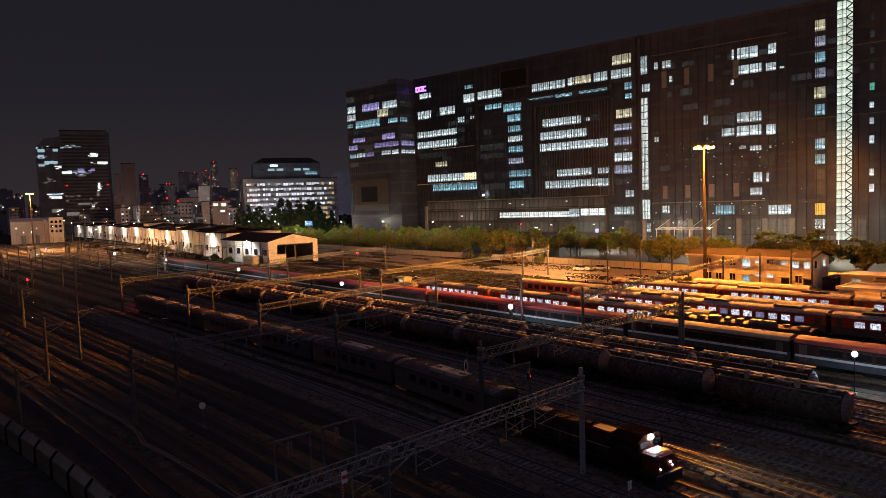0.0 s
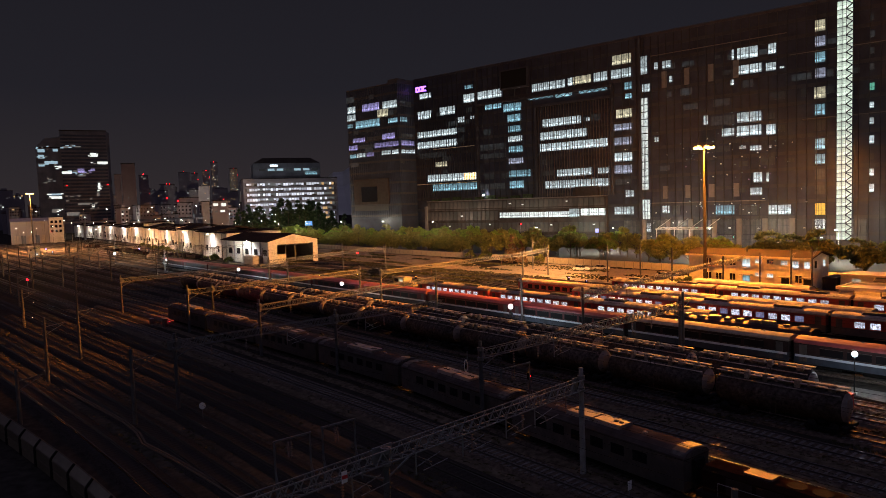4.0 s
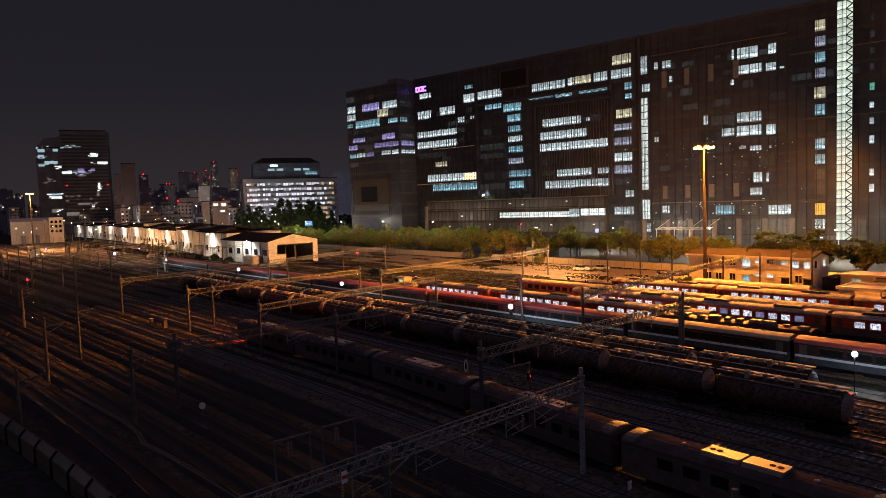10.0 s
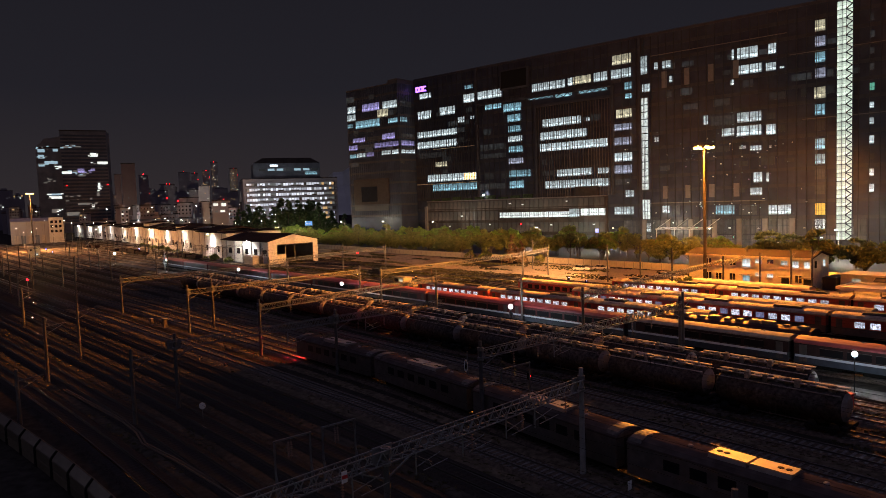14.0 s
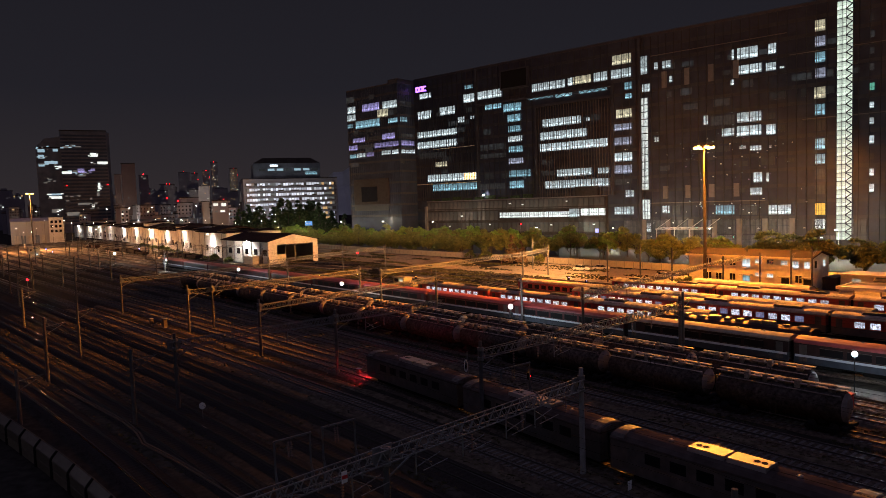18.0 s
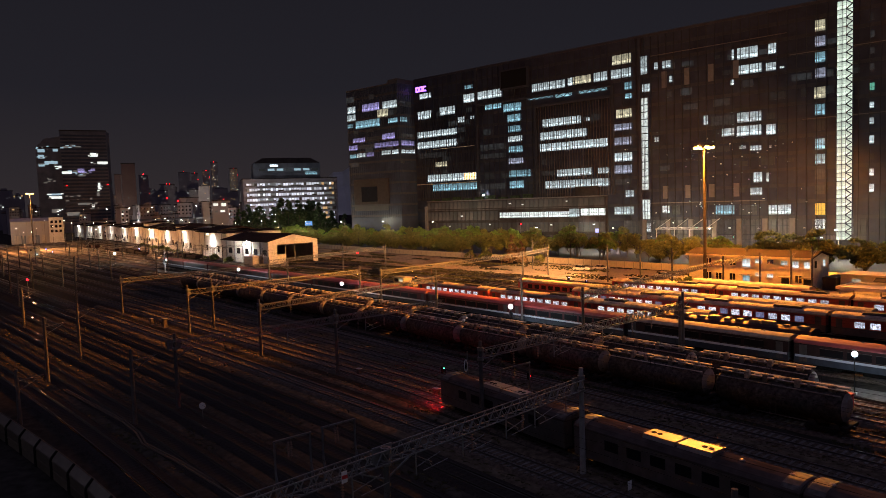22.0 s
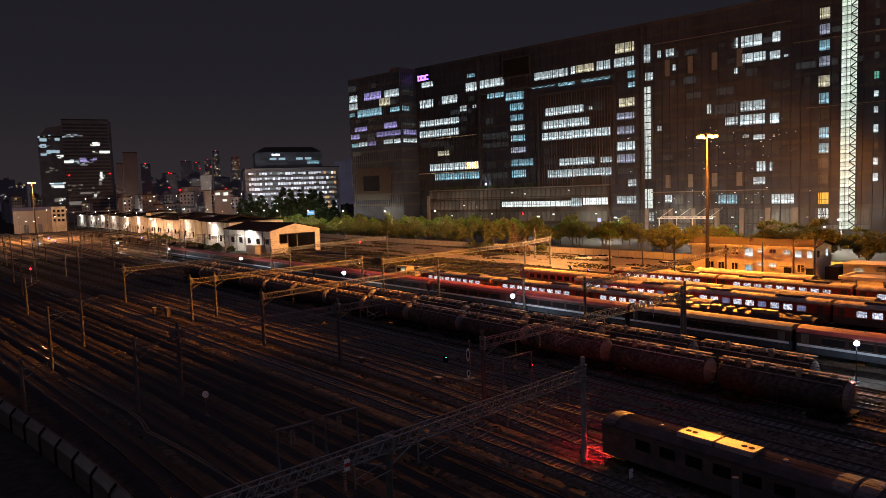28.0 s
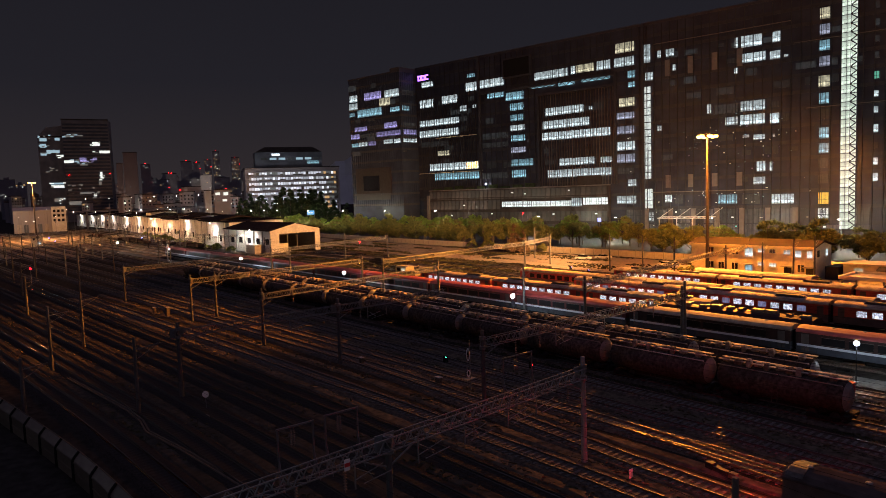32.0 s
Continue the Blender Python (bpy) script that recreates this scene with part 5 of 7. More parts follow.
for tx, ty, s, sz in ((-150.1, 164.0, 0.5, 0.5), (-164.5, 162.8, 0.42, 0.42), (-176, 164.5, 0.6, 0.6), (-184, 164.5, 0.5, 0.5)):
    copy_thing(forms[3], pose(tx, ty, -0.4, 0, 0, rng.uniform(0, 360))).scale = (s, s, sz)
for tx, ty in ((-200.2, 189.2), (-216.4, 194.6), (-165.7, 191.3), (-156.9, 193.0), (-150.6, 198.8), (-134.4, 194.5), (-122.5, 191.6)):
    copy_thing(forms[2], pose(tx, ty, 0, 0, 0, rng.uniform(0, 360))).scale = (1.0, 1.0, 0.86)
for tx, ty, s in ((-402, 226, 1.35), (-412, 222, 1.2), (-395, 232, 1.15), (-424, 224, 1.3), (-436, 226, 1.0), (-380, 232, 1.05), (-450, 230, 1.1), (-465, 226, 0.95), (-366, 236, 0.95), (-480, 228, 0.9), (-352, 238, 0.9), (-340, 240, 0.85), (-421, 232, 1.45), (-433, 236, 1.5), (-444, 226, 1.4), (-452, 238, 1.55), (-459, 222, 1.35), (-468, 232, 1.5), (-474, 216, 1.2), (-482, 222, 1.4), (-490, 212, 1.15), (-497, 220, 1.3), (-440, 215, 1.1), (-456, 212, 1.0), (-427, 218, 1.1), (-505, 214, 1.1)):
    for k in range(1 + (s > 1.12)):
        copy_thing(forms[4], pose(tx + 5.5 * k, ty - 4.0 * k, 0, 0, 0, rng.uniform(0, 360))).scale = (s * 1.3, s * 1.3, s * rng.uniform(0.85, 1.15))
bush.scale = (0.25, 0.25, 0.2)
for f, (tx, ty) in zip(forms, ((-60, 201), (-110, 204), (-92, 201), (-124, 186), (-388, 222), (-158.9, 160.5))):
    f.matrix_basis = pose(tx, ty, 0, 0, 0, 40)

# ---- yard fence ----
fence = thing("yard_fence", "pale panel fence along the edge of the yard", "fence")
panel_data = Mesh().box(-1.42, 1.42, -0.05, 0.05, 0.1, 2.0).data("panel", M_FENCE)
post_data = Mesh().box(-0.09, 0.09, -0.1, 0.1, -0.2, 2.15).data("post", M_CONCRETE)
for i in range(128):
    x = 24 - 3 * i
    y = 165.8 if x > -230 else 165.8 + 0.05 * (-230 - x)
    piece("panel", panel_data, fence, pose(x, y, 0))
    piece("post", post_data, fence, pose(x - 1.5, y, 0))

# ---- masts and lamps ----
for mx, my, mh in HIGH_MASTS:
    ms = thing("high_mast_light", "tall tapered floodlight mast glowing orange", "floodlight", "floodlight masts", pose(mx, my, 0))
    part("shaft", Mesh().rod((0, 0, -0.3), (0, 0, mh), 0.45, 0.24, 14), M_MAST, ms)
    part("ring", Mesh().rod((0, 0, mh - 0.3), (0, 0, mh), 1.0, 1.0, 14), M_BLACK, ms)
    for i in range(6):
        a = math.radians(-160 + 60 * i)
        x, y = 1.5 * math.cos(a), 1.5 * math.sin(a)
        hd = part("floodlight", Mesh().strip([[(x - 0.45, y - 0.45, mh + 0.25), (x + 0.45, y - 0.45, mh + 0.25), (x + 0.45, y + 0.45, mh + 0.25), (x - 0.45, y + 0.45, mh + 0.25)], [(x * 1.1 - 0.4, y * 1.1 - 0.4, mh - 0.2), (x * 1.1 + 0.4, y * 1.1 - 0.4, mh - 0.2), (x * 1.1 + 0.4, y * 1.1 + 0.4, mh - 0.2), (x * 1.1 - 0.4, y * 1.1 + 0.4, mh - 0.2)]]), M_BLACK, ms)
        # oversized glass: part of the lamp's glare is put into its shape
        part("lamp_glass", Mesh().ball((x * 1.15, y * 1.15, mh - 0.3), 0.62, 10, 5, 0.6), G_LAMP_O, hd)
for px, py in PLATFORM_LAMPS:
    pl = thing("platform_lamp", "slim post lamp glowing bluish white beside the platform", "lamp", "platform lamps", pose(px, py, 0.2))
    part("post", Mesh().rod((0, 0, 0), (0, 0, 4.0), 0.06, 0.045, 8), M_DARKMETAL, pl)
    part("base", Mesh().box(-0.2, 0.2, -0.2, 0.2, 0, 0.25), M_CONCRETE, pl)
    part("hood", Mesh().box(-0.3, 0.3, -0.2, 0.2, 4.52, 4.56), M_GALV, pl)
    # farther globes are enlarged to stand in for the glare around them
    part("lamp_glass", Mesh().ball((0, 0, 4.16), 0.25 if px > -50 else 0.33, 14, 8, 1.0), G_LAMP_W, pl)
for i in range(11):
    sx = -40 - 38 * i
    sh = 8.6 if i < 5 else 12.0
    sl = thing("street_lamp", "curved steel street lamp glowing white over the road", "lamp", "street lamps", pose(sx, 210.5 if i < 5 else 186.6, 0))
    part("post", Mesh().rod((0, 0, 0), (0, 0, sh), 0.1, 0.07, 8), M_GALV, sl)
    part("arm", Mesh().rod((0, 0, sh - 0.1), (0, -1.8, sh + 0.6), 0.05), M_GALV, sl)
    part("lamp_head", Mesh().box(-0.16, 0.16, -2.5, -1.7, sh + 0.52, sh + 0.65), G_LAMP_SHED, sl)
    lamp_y, lamp_z = (208.0, 8.9) if i < 5 else (184.0, 12.3)
    glow_lamp("street_glow", (sx, lamp_y, lamp_z), (21000, 21000, 20000, 20000, 9000, 8000, 5000, 9000, 22000, 26000, 26000)[i], (1.0, 0.92, 0.70), 0.3)

for lx, ly in ROAD_LAMPS:
    rl = thing("street_lamp", "steel street lamp glowing cool white on the near road", "lamp", "near road lamps", pose(lx, ly, 0))
    part("post", Mesh().rod((0, 0, -0.1), (0, 0, 8.3), 0.1, 0.07, 8), M_GALV, rl)
    part("arm", Mesh().rod((0, 0, 8.2), (0, 1.5, 8.7), 0.05), M_GALV, rl)
    part("lamp_head", Mesh().box(-0.16, 0.16, 1.3, 2.1, 8.62, 8.75), G_LAMP_W, rl)

# ---- maintenance sheds ----
near_shed = thing("maintenance_shed", "open-ended cream maintenance shed with a dark roof", "shed", "maintenance sheds")
part("long_wall", Mesh().box(-276, -233.6, 109.3, 109.7, 0, 8.4), M_SHEDWALL, near_shed)
part("back_wall", Mesh().box(-276, -233.6, 129.3, 129.7, 0, 8.4), M_SHEDWALL, near_shed)
part("far_wall", Mesh().box(-276.4, -276, 109.3, 129.7, 0, 8.4), M_SHEDWALL, near_shed)
gable = Mesh().box(-233.6, -233.2, 109.3, 112.8, 0, 7.3).box(-233.6, -233.2, 127.6, 129.7, 0, 7.3)
gable.hull([(-233.6, 109.3, 7.3), (-233.6, 129.7, 7.3), (-233.6, 129.7, 8.6), (-233.6, 119.5, 10.9), (-233.6, 109.3, 8.6)], [(-233.2, 109.3, 7.3), (-233.2, 129.7, 7.3), (-233.2, 129.7, 8.6), (-233.2, 119.5, 10.9), (-233.2, 109.3, 8.6)])
part("gable_wall", gable, M_SHEDWALL, near_shed, "cream gable end with a wide opening")
part("roof", Mesh().strip([[(x, 108.7, 8.4), (x, 119.5, 10.95), (x, 130.3, 8.4), (x, 130.3, 8.65), (x, 119.5, 11.2), (x, 108.7, 8.65)] for x in (-277, -232.8)]), M_ROOF_DARK, near_shed)
for y in (115.5, 119.5, 123.5):
    part("column", Mesh().rod((-240, y, 0), (-240, y, 8.4), 0.2), M_GALV, near_shed)
part("truss", Mesh().bar((-240, 110, 6.6), (-240, 129, 6.6), 0.2).bar((-240, 110, 7.6), (-240, 129, 7.6), 0.2), M_GALV, near_shed)
part("booth", Mesh().box(-236.5, -233.8, 112.9, 116.5, 0, 3.6), M_CREAM, near_shed)
for k in range(5):
    part("pier", Mesh().box(-272 + 8 * k, -271.5 + 8 * k, 109.0, 109.3, 0, 8.3), M_CONCRETE, near_shed)
    part("window", Mesh().box(-269.5 + 8 * k, -266.5 + 8 * k, 109.24, 109.32, 3.4, 5.6), M_DGLASS, near_shed)
part("lean_to", Mesh().box(-247, -239, 105.6, 109.3, 0, 3.4), M_ROOF_TIN, near_shed)
glow_lamp("shed_yard_glow", (-258, 103.5, 7.0), 2000, WHITE, 0.4)
SHED_LAMPS = [(-249.3, 109.0, 8.9), (-299, 112.5, 10.8), (-352, 120, 10.8), (-398, 126, 10.8), (-440, 129, 10.8), (-487, 134, 10.8), (-530, 137, 10.8), (-580, 141, 11.0), (-620, 142, 11.0), (-660, 143, 11.0), (-705, 143, 11.0)]
for i, (lx, ly, lz) in enumerate(SHED_LAMPS):
    if i:
        x0, y0 = (SHED_LAMPS[i - 1][0] + lx) / 2, (SHED_LAMPS[i - 1][1] + ly) / 2
        if i == 1:
            x0, y0 = -278.0, 111.6
        x1, y1 = ((SHED_LAMPS[i + 1][0] + lx) / 2, (SHED_LAMPS[i + 1][1] + ly) / 2) if i + 1 < len(SHED_LAMPS) else (-730, 144)
        length = math.hypot(x1 - x0, y1 - y0)
        turn = math.degrees(math.atan2(y0 - y1, x0 - x1))
        sh = thing("maintenance_shed", "pale maintenance shed with a dark roof and wall lamps", "shed", "maintenance sheds", pose(x1, y1, 0, 0, 0, turn))
        h = 10.9 + 0.5 * ((i * 37) % 3 - 1)
        part("wall", Mesh().box(0.2, length - 0.2, 0.4, 24, 0, h), M_SHEDWALL, sh)
        if i in (3, 5):
            part("clerestory", Mesh().box(length * 0.6, length - 3, 4, 20, h, h + 2.2), M_SHEDWALL, sh)
            part("clerestory_roof", Mesh().strip([[(x, 3.4, h + 2.1), (x, 12, h + 3.3), (x, 20.6, h + 2.1), (x, 20.6, h + 2.35), (x, 12, h + 3.6), (x, 3.4, h + 2.35)] for x in (length * 0.6 - 0.5, length - 2.5)]), M_ROOF_DARK, sh)
        part("roof", Mesh().strip([[(x, -0.4, h - 0.1), (x, 12, h + 1.8), (x, 24.6, h - 0.1), (x, 24.6, h + 0.2), (x, 12, h + 2.6), (x, -0.4, h + 0.2)] for x in (-0.2, length * 0.55)]), M_ROOF_DARK, sh)
        part("low_roof", Mesh().strip([[(x, -0.4, h), (x, 24.6, h + 0.6), (x, 24.6, h + 0.8), (x, -0.4, h + 0.2)] for x in (length * 0.55 + 0.05, length)]), M_ROOF_DARK, sh)
        for k in range(int(length / 9)):
            part("pier", Mesh().box(4 + 9 * k, 4.6 + 9 * k, 0.3, 0.4, 0, h - 0.3), M_CONCRETE, sh)
            if k % 2:
                part("window", Mesh().box(6.5 + 9 * k, 9.2 + 9 * k, 0.32, 0.42, 2.6, 5.2), M_DGLASS, sh)
            else:
                part("shutter_door", Mesh().box(6.0 + 9 * k, 10.5 + 9 * k, 0.3, 0.42, 0, 4.6), M_ROOF_TIN, sh)
    wlamp = thing("wall_lamp", "bright white wall lamp on the shed", "lamp", "shed wall lamps", pose(lx, ly - 0.4, lz - 0.4))
    part("bracket", Mesh().bar((0, 0.7, -0.1), (0, -0.3, 0.1), 0.08), M_GALV, wlamp)
    part("lamp_glass", Mesh().ball((0, -0.35, 0), 0.3, 10, 5, 0.7), G_LAMP_SHED, wlamp)
    beam_lamp("shed_glow", (lx, ly - 1.7, lz - 0.4), (lx, ly + 0.2, 0), 11000, WHITE, 158, 0.15)

# ---- yard office ----
hut = thing("yard_office", "two-storey cream yard office with a dark hipped roof", "building")
part("wall", Mesh().box(-87, -59.7, 147, 156, 0, 6.7), M_CREAM, hut)
part("roof", Mesh().strip([[(x, 146.4, 6.6), (x, 151.5, 7.75), (x, 156.6, 6.6), (x, 156.6, 6.85), (x, 151.5, 8.0), (x, 146.4, 6.85)] for x in (-87.6, -59.1)]), M_HUTROOF, hut)
part("gable", Mesh().hull([(-59.72, 147.1, 6.6), (-59.72, 155.9, 6.6), (-59.72, 151.5, 7.7)], [(-59.5, 147.1, 6.6), (-59.5, 155.9, 6.6), (-59.5, 151.5, 7.7)]), M_CREAM, hut)
part("eaves_board", Mesh().box(-87.5, -59.2, 146.3, 146.42, 6.45, 6.85), M_CREAM, hut)
part("plinth", Mesh().box(-87.05, -59.65, 146.92, 147.0, 0, 0.5), M_CONCRETE, hut)
for wx, wz, ww, wh, on in ((-73.2, 5.2, 1.7, 1.9, 1), (-70.5, 5.7, 1.3, 0.8, 1), (-68.0, 5.7, 1.3, 0.8, 0), (-65.0, 5.6, 1.3, 0.9, 1), (-62.7, 5.3, 1.2, 1.4, 1), (-60.4, 5.3, 1.0, 1.4, 1), (-82.1, 5.3, 1.3, 1.4, 0), (-78.5, 5.3, 1.3, 1.4, 0), (-76.3, 5.3, 1.3, 1.4, 0), (-70.5, 2.8, 1.3, 0.8, 1), (-68.0, 2.7, 1.3, 0.8, 1), (-62.1, 2.3, 1.3, 1.5, 0), (-82.1, 2.0, 1.3, 1.5, 0), (-79.6, 2.0, 1.3, 1.5, 0), (-76.4, 2.0, 1.3, 1.5, 0)):
    wi = part("window", Mesh().box(wx - ww / 2, wx + ww / 2, 146.95, 147.02, wz - wh / 2, wz + wh / 2), G_WIN if on else M_DGLASS, hut)
    part("window_frame", Mesh().box(wx - ww / 2 - 0.06, wx + ww / 2 + 0.06, 146.9, 146.96, wz + wh / 2, wz + wh / 2 + 0.08).box(wx - 0.03, wx + 0.03, 146.9, 146.96, wz - wh / 2, wz + wh / 2).box(wx - ww / 2 - 0.1, wx + ww / 2 + 0.1, 146.86, 146.96, wz - wh / 2 - 0.1, wz - wh / 2), M_WHITE, wi)
for wx, lit_door in ((-73.2, 1), (-64.8, 0), (-60.3, 0)):
    do = part("door", Mesh().box(wx - 0.8, wx + 0.8, 146.94, 147.02, 0.1, 2.4), G_WIN_B if lit_door else M_DARKMETAL, hut)
    part("door_canopy", Mesh().box(wx - 1.2, wx + 1.2, 145.9, 147.0, 2.6, 2.75), M_CONCRETE, do)
for wy, on in ((149.4, 0), (153.6, 1)):
    part("window", Mesh().box(-59.72, -59.62, wy - 0.5, wy + 0.5, 4.6, 6.0), G_WIN if on else M_DGLASS, hut)
annex = thing("yard_store", "low cream store building beside the yard office", "building")
part("wall", Mesh().box(-55.5, -44, 151, 157, 0, 3.3), M_CREAM, annex)
part("roof", Mesh().box(-55.9, -43.6, 150.5, 157.4, 3.3, 3.55), M_ROOF_TIN, annex)
part("window", Mesh().box(-53.4, -51.8, 150.94, 151.02, 1.5, 2.6), G_WIN_W, annex)
part("awning", Mesh().hull([(-49, 149.4, 2.4), (-45, 149.4, 2.4), (-45, 151, 3.0), (-49, 151, 3.0)], [(-49, 149.4, 2.5), (-45, 149.4, 2.5), (-45, 151, 3.1), (-49, 151, 3.1)]), M_DARKMETAL, annex)
solid("storage_container", Mesh().box(-58.6, -56, 150, 156, 0, 2.7), M_DARKMETAL, "dark steel storage container beside the yard office", "container")
canopy = thing("loading_canopy", "low flat roof with pale rim beside the trains", "canopy")
part("deck", Mesh().box(-49.5, -42.2, 133.2, 140.5, 2.75, 2.9), M_ROOF_TIN, canopy)
for a in (Mesh().box(-49.7, -42.0, 133.0, 133.25, 2.7, 3.25), Mesh().box(-49.7, -42.0, 140.45, 140.7, 2.7, 3.25), Mesh().box(-49.7, -49.45, 133.25, 140.45, 2.7, 3.25), Mesh().box(-42.25, -42.0, 133.25, 140.45, 2.7, 3.25)):
    part("rim", a, M_CREAM, canopy)
for x in (-49.2, -42.5):
    for y in (133.5, 140.2):
        part("post", Mesh().box(x - 0.12, x + 0.12, y - 0.12, y + 0.12, 0, 2.75), M_CONCRETE, canopy)
glow_lamp("store_lamp", (-43.3, 149.6, 2.3), 300, SODIUM, 0.15)

# ---- cars in the lot ----


def car(x, y, turn, paint, label, tall=0.0):
    ob = thing("parked_car", label, "car", "parked cars", pose(x, y, 0.03, 0, 0, turn))
    low = [(-2.15, 0.32), (2.2, 0.32), (2.28, 0.55), (2.2, 0.78), (1.95, 0.88), (1.1, 0.96), (-1.5, 1.0), (-2.1, 0.96), (-2.25, 0.75), (-2.26, 0.5)]
    part("body", Mesh().strip([[(u, -0.88, z) for u, z in low], [(u, 0.88, z) for u, z in low]]), paint, ob)
    top = [(-1.85, 0.94), (1.2, 0.92), (0.3, 1.40 + tall), (-0.3, 1.45 + tall), (-1.0, 1.42 + tall)]
    part("cabin", Mesh().strip([[(u, -0.78, z) if z < 1.1 else (u, -0.64, z) for u, z in top], [(u, 0.78, z) if z < 1.1 else (u, 0.64, z) for u, z in top]]), M_DGLASS, ob)
    part("roof", Mesh().strip([[(u, -0.63, z + tall) for u, z in ((-1.15, 1.36), (0.36, 1.36), (0.28, 1.43), (-0.3, 1.48), (-1.0, 1.45))], [(u, 0.63, z + tall) for u, z in ((-1.15, 1.36), (0.36, 1.36), (0.28, 1.43), (-0.3, 1.48), (-1.0, 1.45))]]), paint, ob)
    for u in (-1.35, 1.35):
        for s in (-0.8, 0.8):
            wh = part("wheel", Mesh().rod((u, s - 0.1, 0.32), (u, s + 0.1, 0.32), 0.32, 0.32, 14), M_BLACK, ob)
            part("rim", Mesh().rod((u, s - 0.115, 0.32), (u, s + 0.115, 0.32), 0.19, 0.19, 10), M_SILVER, wh)
    for s in (-0.6, 0.6):
        part("headlight", Mesh().box(2.1, 2.22, s - 0.16, s + 0.16, 0.68, 0.84), M_WHITE, ob)
    return ob


car(-124.6, 153.5, 18, M_CARPAINT, "grey sport utility car parked in the gravel lot", 0.2)
car(-121.0, 158.0, 15, M_CARPAINT, "silver saloon car parked in the gravel lot")
car(-96.0, 151.0, 10, M_CARPAINT, "silver saloon car parked near the yard office")
car(-91.5, 150.0, 80, M_CARPAINT, "grey saloon car parked near the yard office")

# ---- tank wagons ----


def tank_wagon():
    ob = thing("tank_wagon", "grimy dark tank wagon with a plank walkway on top", "wagon", "parked tank wagons")
    prof = []
    for u, r in ((-5.85, 0.25), (-5.76, 0.8), (-5.52, 1.25), (-5.2, 1.45), (5.2, 1.45), (5.52, 1.25), (5.76, 0.8), (5.85, 0.25)):
        prof.append([(u, r * math.cos(2 * math.pi * i / 20), 2.55 + r * math.sin(2 * math.pi * i / 20)) for i in range(20)])
    barrel = part("barrel", Mesh().strip(prof[2:6]), M_TANK, ob, smooth=True)
    for u in (-4.3, -1.5, 1.5, 4.3):
        hoop = [[(u + d, 1.475 * math.cos(2 * math.pi * i / 20), 2.55 + 1.475 * math.sin(2 * math.pi * i / 20)) for i in range(20)] for d in (-0.07, 0.07)]
        part("hoop", Mesh().strip(hoop), M_TANK, barrel)
    for side in (prof[:3], prof[5:]):
        part("dished_end", Mesh().strip(side), M_TANK_END, ob, "pale dished tank end")
    part("underframe", Mesh().box(-6.0, 6.0, -0.3, 0.3, 0.85, 1.15).box(-6.0, -5.5, -1.3, 1.3, 0.85, 1.15).box(5.5, 6.0, -1.3, 1.3, 0.85, 1.15), M_BLACK, ob)
    for u in (-3.9, 3.9):
        part("saddle", Mesh().box(u - 0.3, u + 0.3, -1.0, 1.0, 1.1, 1.5), M_BLACK, ob)
        bo = part("bogie", Mesh().box(u - 1.3, u + 1.3, -1.1, -0.9, 0.5, 0.8).box(u - 1.3, u + 1.3, 0.9, 1.1, 0.5, 0.8).box(u - 0.3, u + 0.3, -1, 1, 0.5, 0.85), M_BLACK, ob)
        for wx in (-0.9, 0.9):
            part("wheelset", Mesh().rod((u + wx, -0.82, 0.78), (u + wx, -0.68, 0.78), 0.42, 0.42, 14).rod((u + wx, 0.68, 0.78), (u + wx, 0.82, 0.78), 0.42, 0.42, 14).rod((u + wx, -0.7, 0.78), (u + wx, 0.7, 0.78), 0.08), M_DARKMETAL, bo)
    # plank walkway in lengths, with a pipe along each shoulder
    for x0, x1, z in ((-5.7, -2.95, 4.16), (-2.85, -0.1, 4.18), (0.0, 2.7, 4.16), (2.8, 5.7, 4.17)):
        part("walkway_plank", Mesh().box(x0, x1, 0.02, 0.46, z, z + 0.05).box(x0 + 0.05, x1 - 0.1, -0.82, -0.42, z - 0.05, z), M_CATWALK, ob)
    rail = Mesh()
    for k in range(11):
        u = -5.5 + 1.1 * k
        rail.rod((u, 0.5, 3.9), (u, 0.52, 4.8), 0.016, 0.016, 4)
    for z in (4.5, 4.8):
        rail.rod((-5.5, 0.52, z), (5.5, 0.52, z), 0.016, 0.016, 4)
    part("handrail", rail, M_DARKMETAL, ob)
    for s in (-1, 1):
        part("shoulder_pipe", Mesh().rod((-5.5, s * 1.12, 3.68), (5.5, s * 1.12, 3.68), 0.05), M_CATWALK, ob)
    for u, w, h, y in ((-5.0, 0.3, 0.5, -0.3), (-3.8, 0.34, 0.6, -0.45), (-2.7, 0.22, 0.9, -0.55), (-1.9, 0.36, 0.45, -0.3), (-1.0, 0.2, 0.7, -0.6), (0.9, 0.3, 0.6, -0.35), (1.8, 0.24, 0.8, -0.55), (2.9, 0.36, 0.5, -0.3), (4.6, 0.3, 0.6, -0.45)):
        part("valve_box", Mesh().strip([[(u - w, y - 0.25, z0), (u + w, y - 0.25, z0), (u + w, y + 0.2, z0), (u - w, y + 0.2, z0)] for z0 in (3.75, 3.98 + 0.45 * h)] + [[(u - w * 0.6, y - 0.15, 4.02 + 0.6 * h), (u + w * 0.6, y - 0.15, 4.02 + 0.6 * h), (u + w * 0.6, y + 0.1, 4.02 + 0.6 * h), (u - w * 0.6, y + 0.1, 4.02 + 0.6 * h)]]), M_FITTING, ob)
    hatch = part("hatch", Mesh().rod((0, -0.2, 3.9), (0, -0.2, 4.2), 0.45, 0.42, 14), M_FITTING, ob)
    part("hatch_lid", Mesh().rod((0, -0.2, 4.2), (0, -0.2, 4.28), 0.48, 0.36, 14), M_FITTING, hatch)
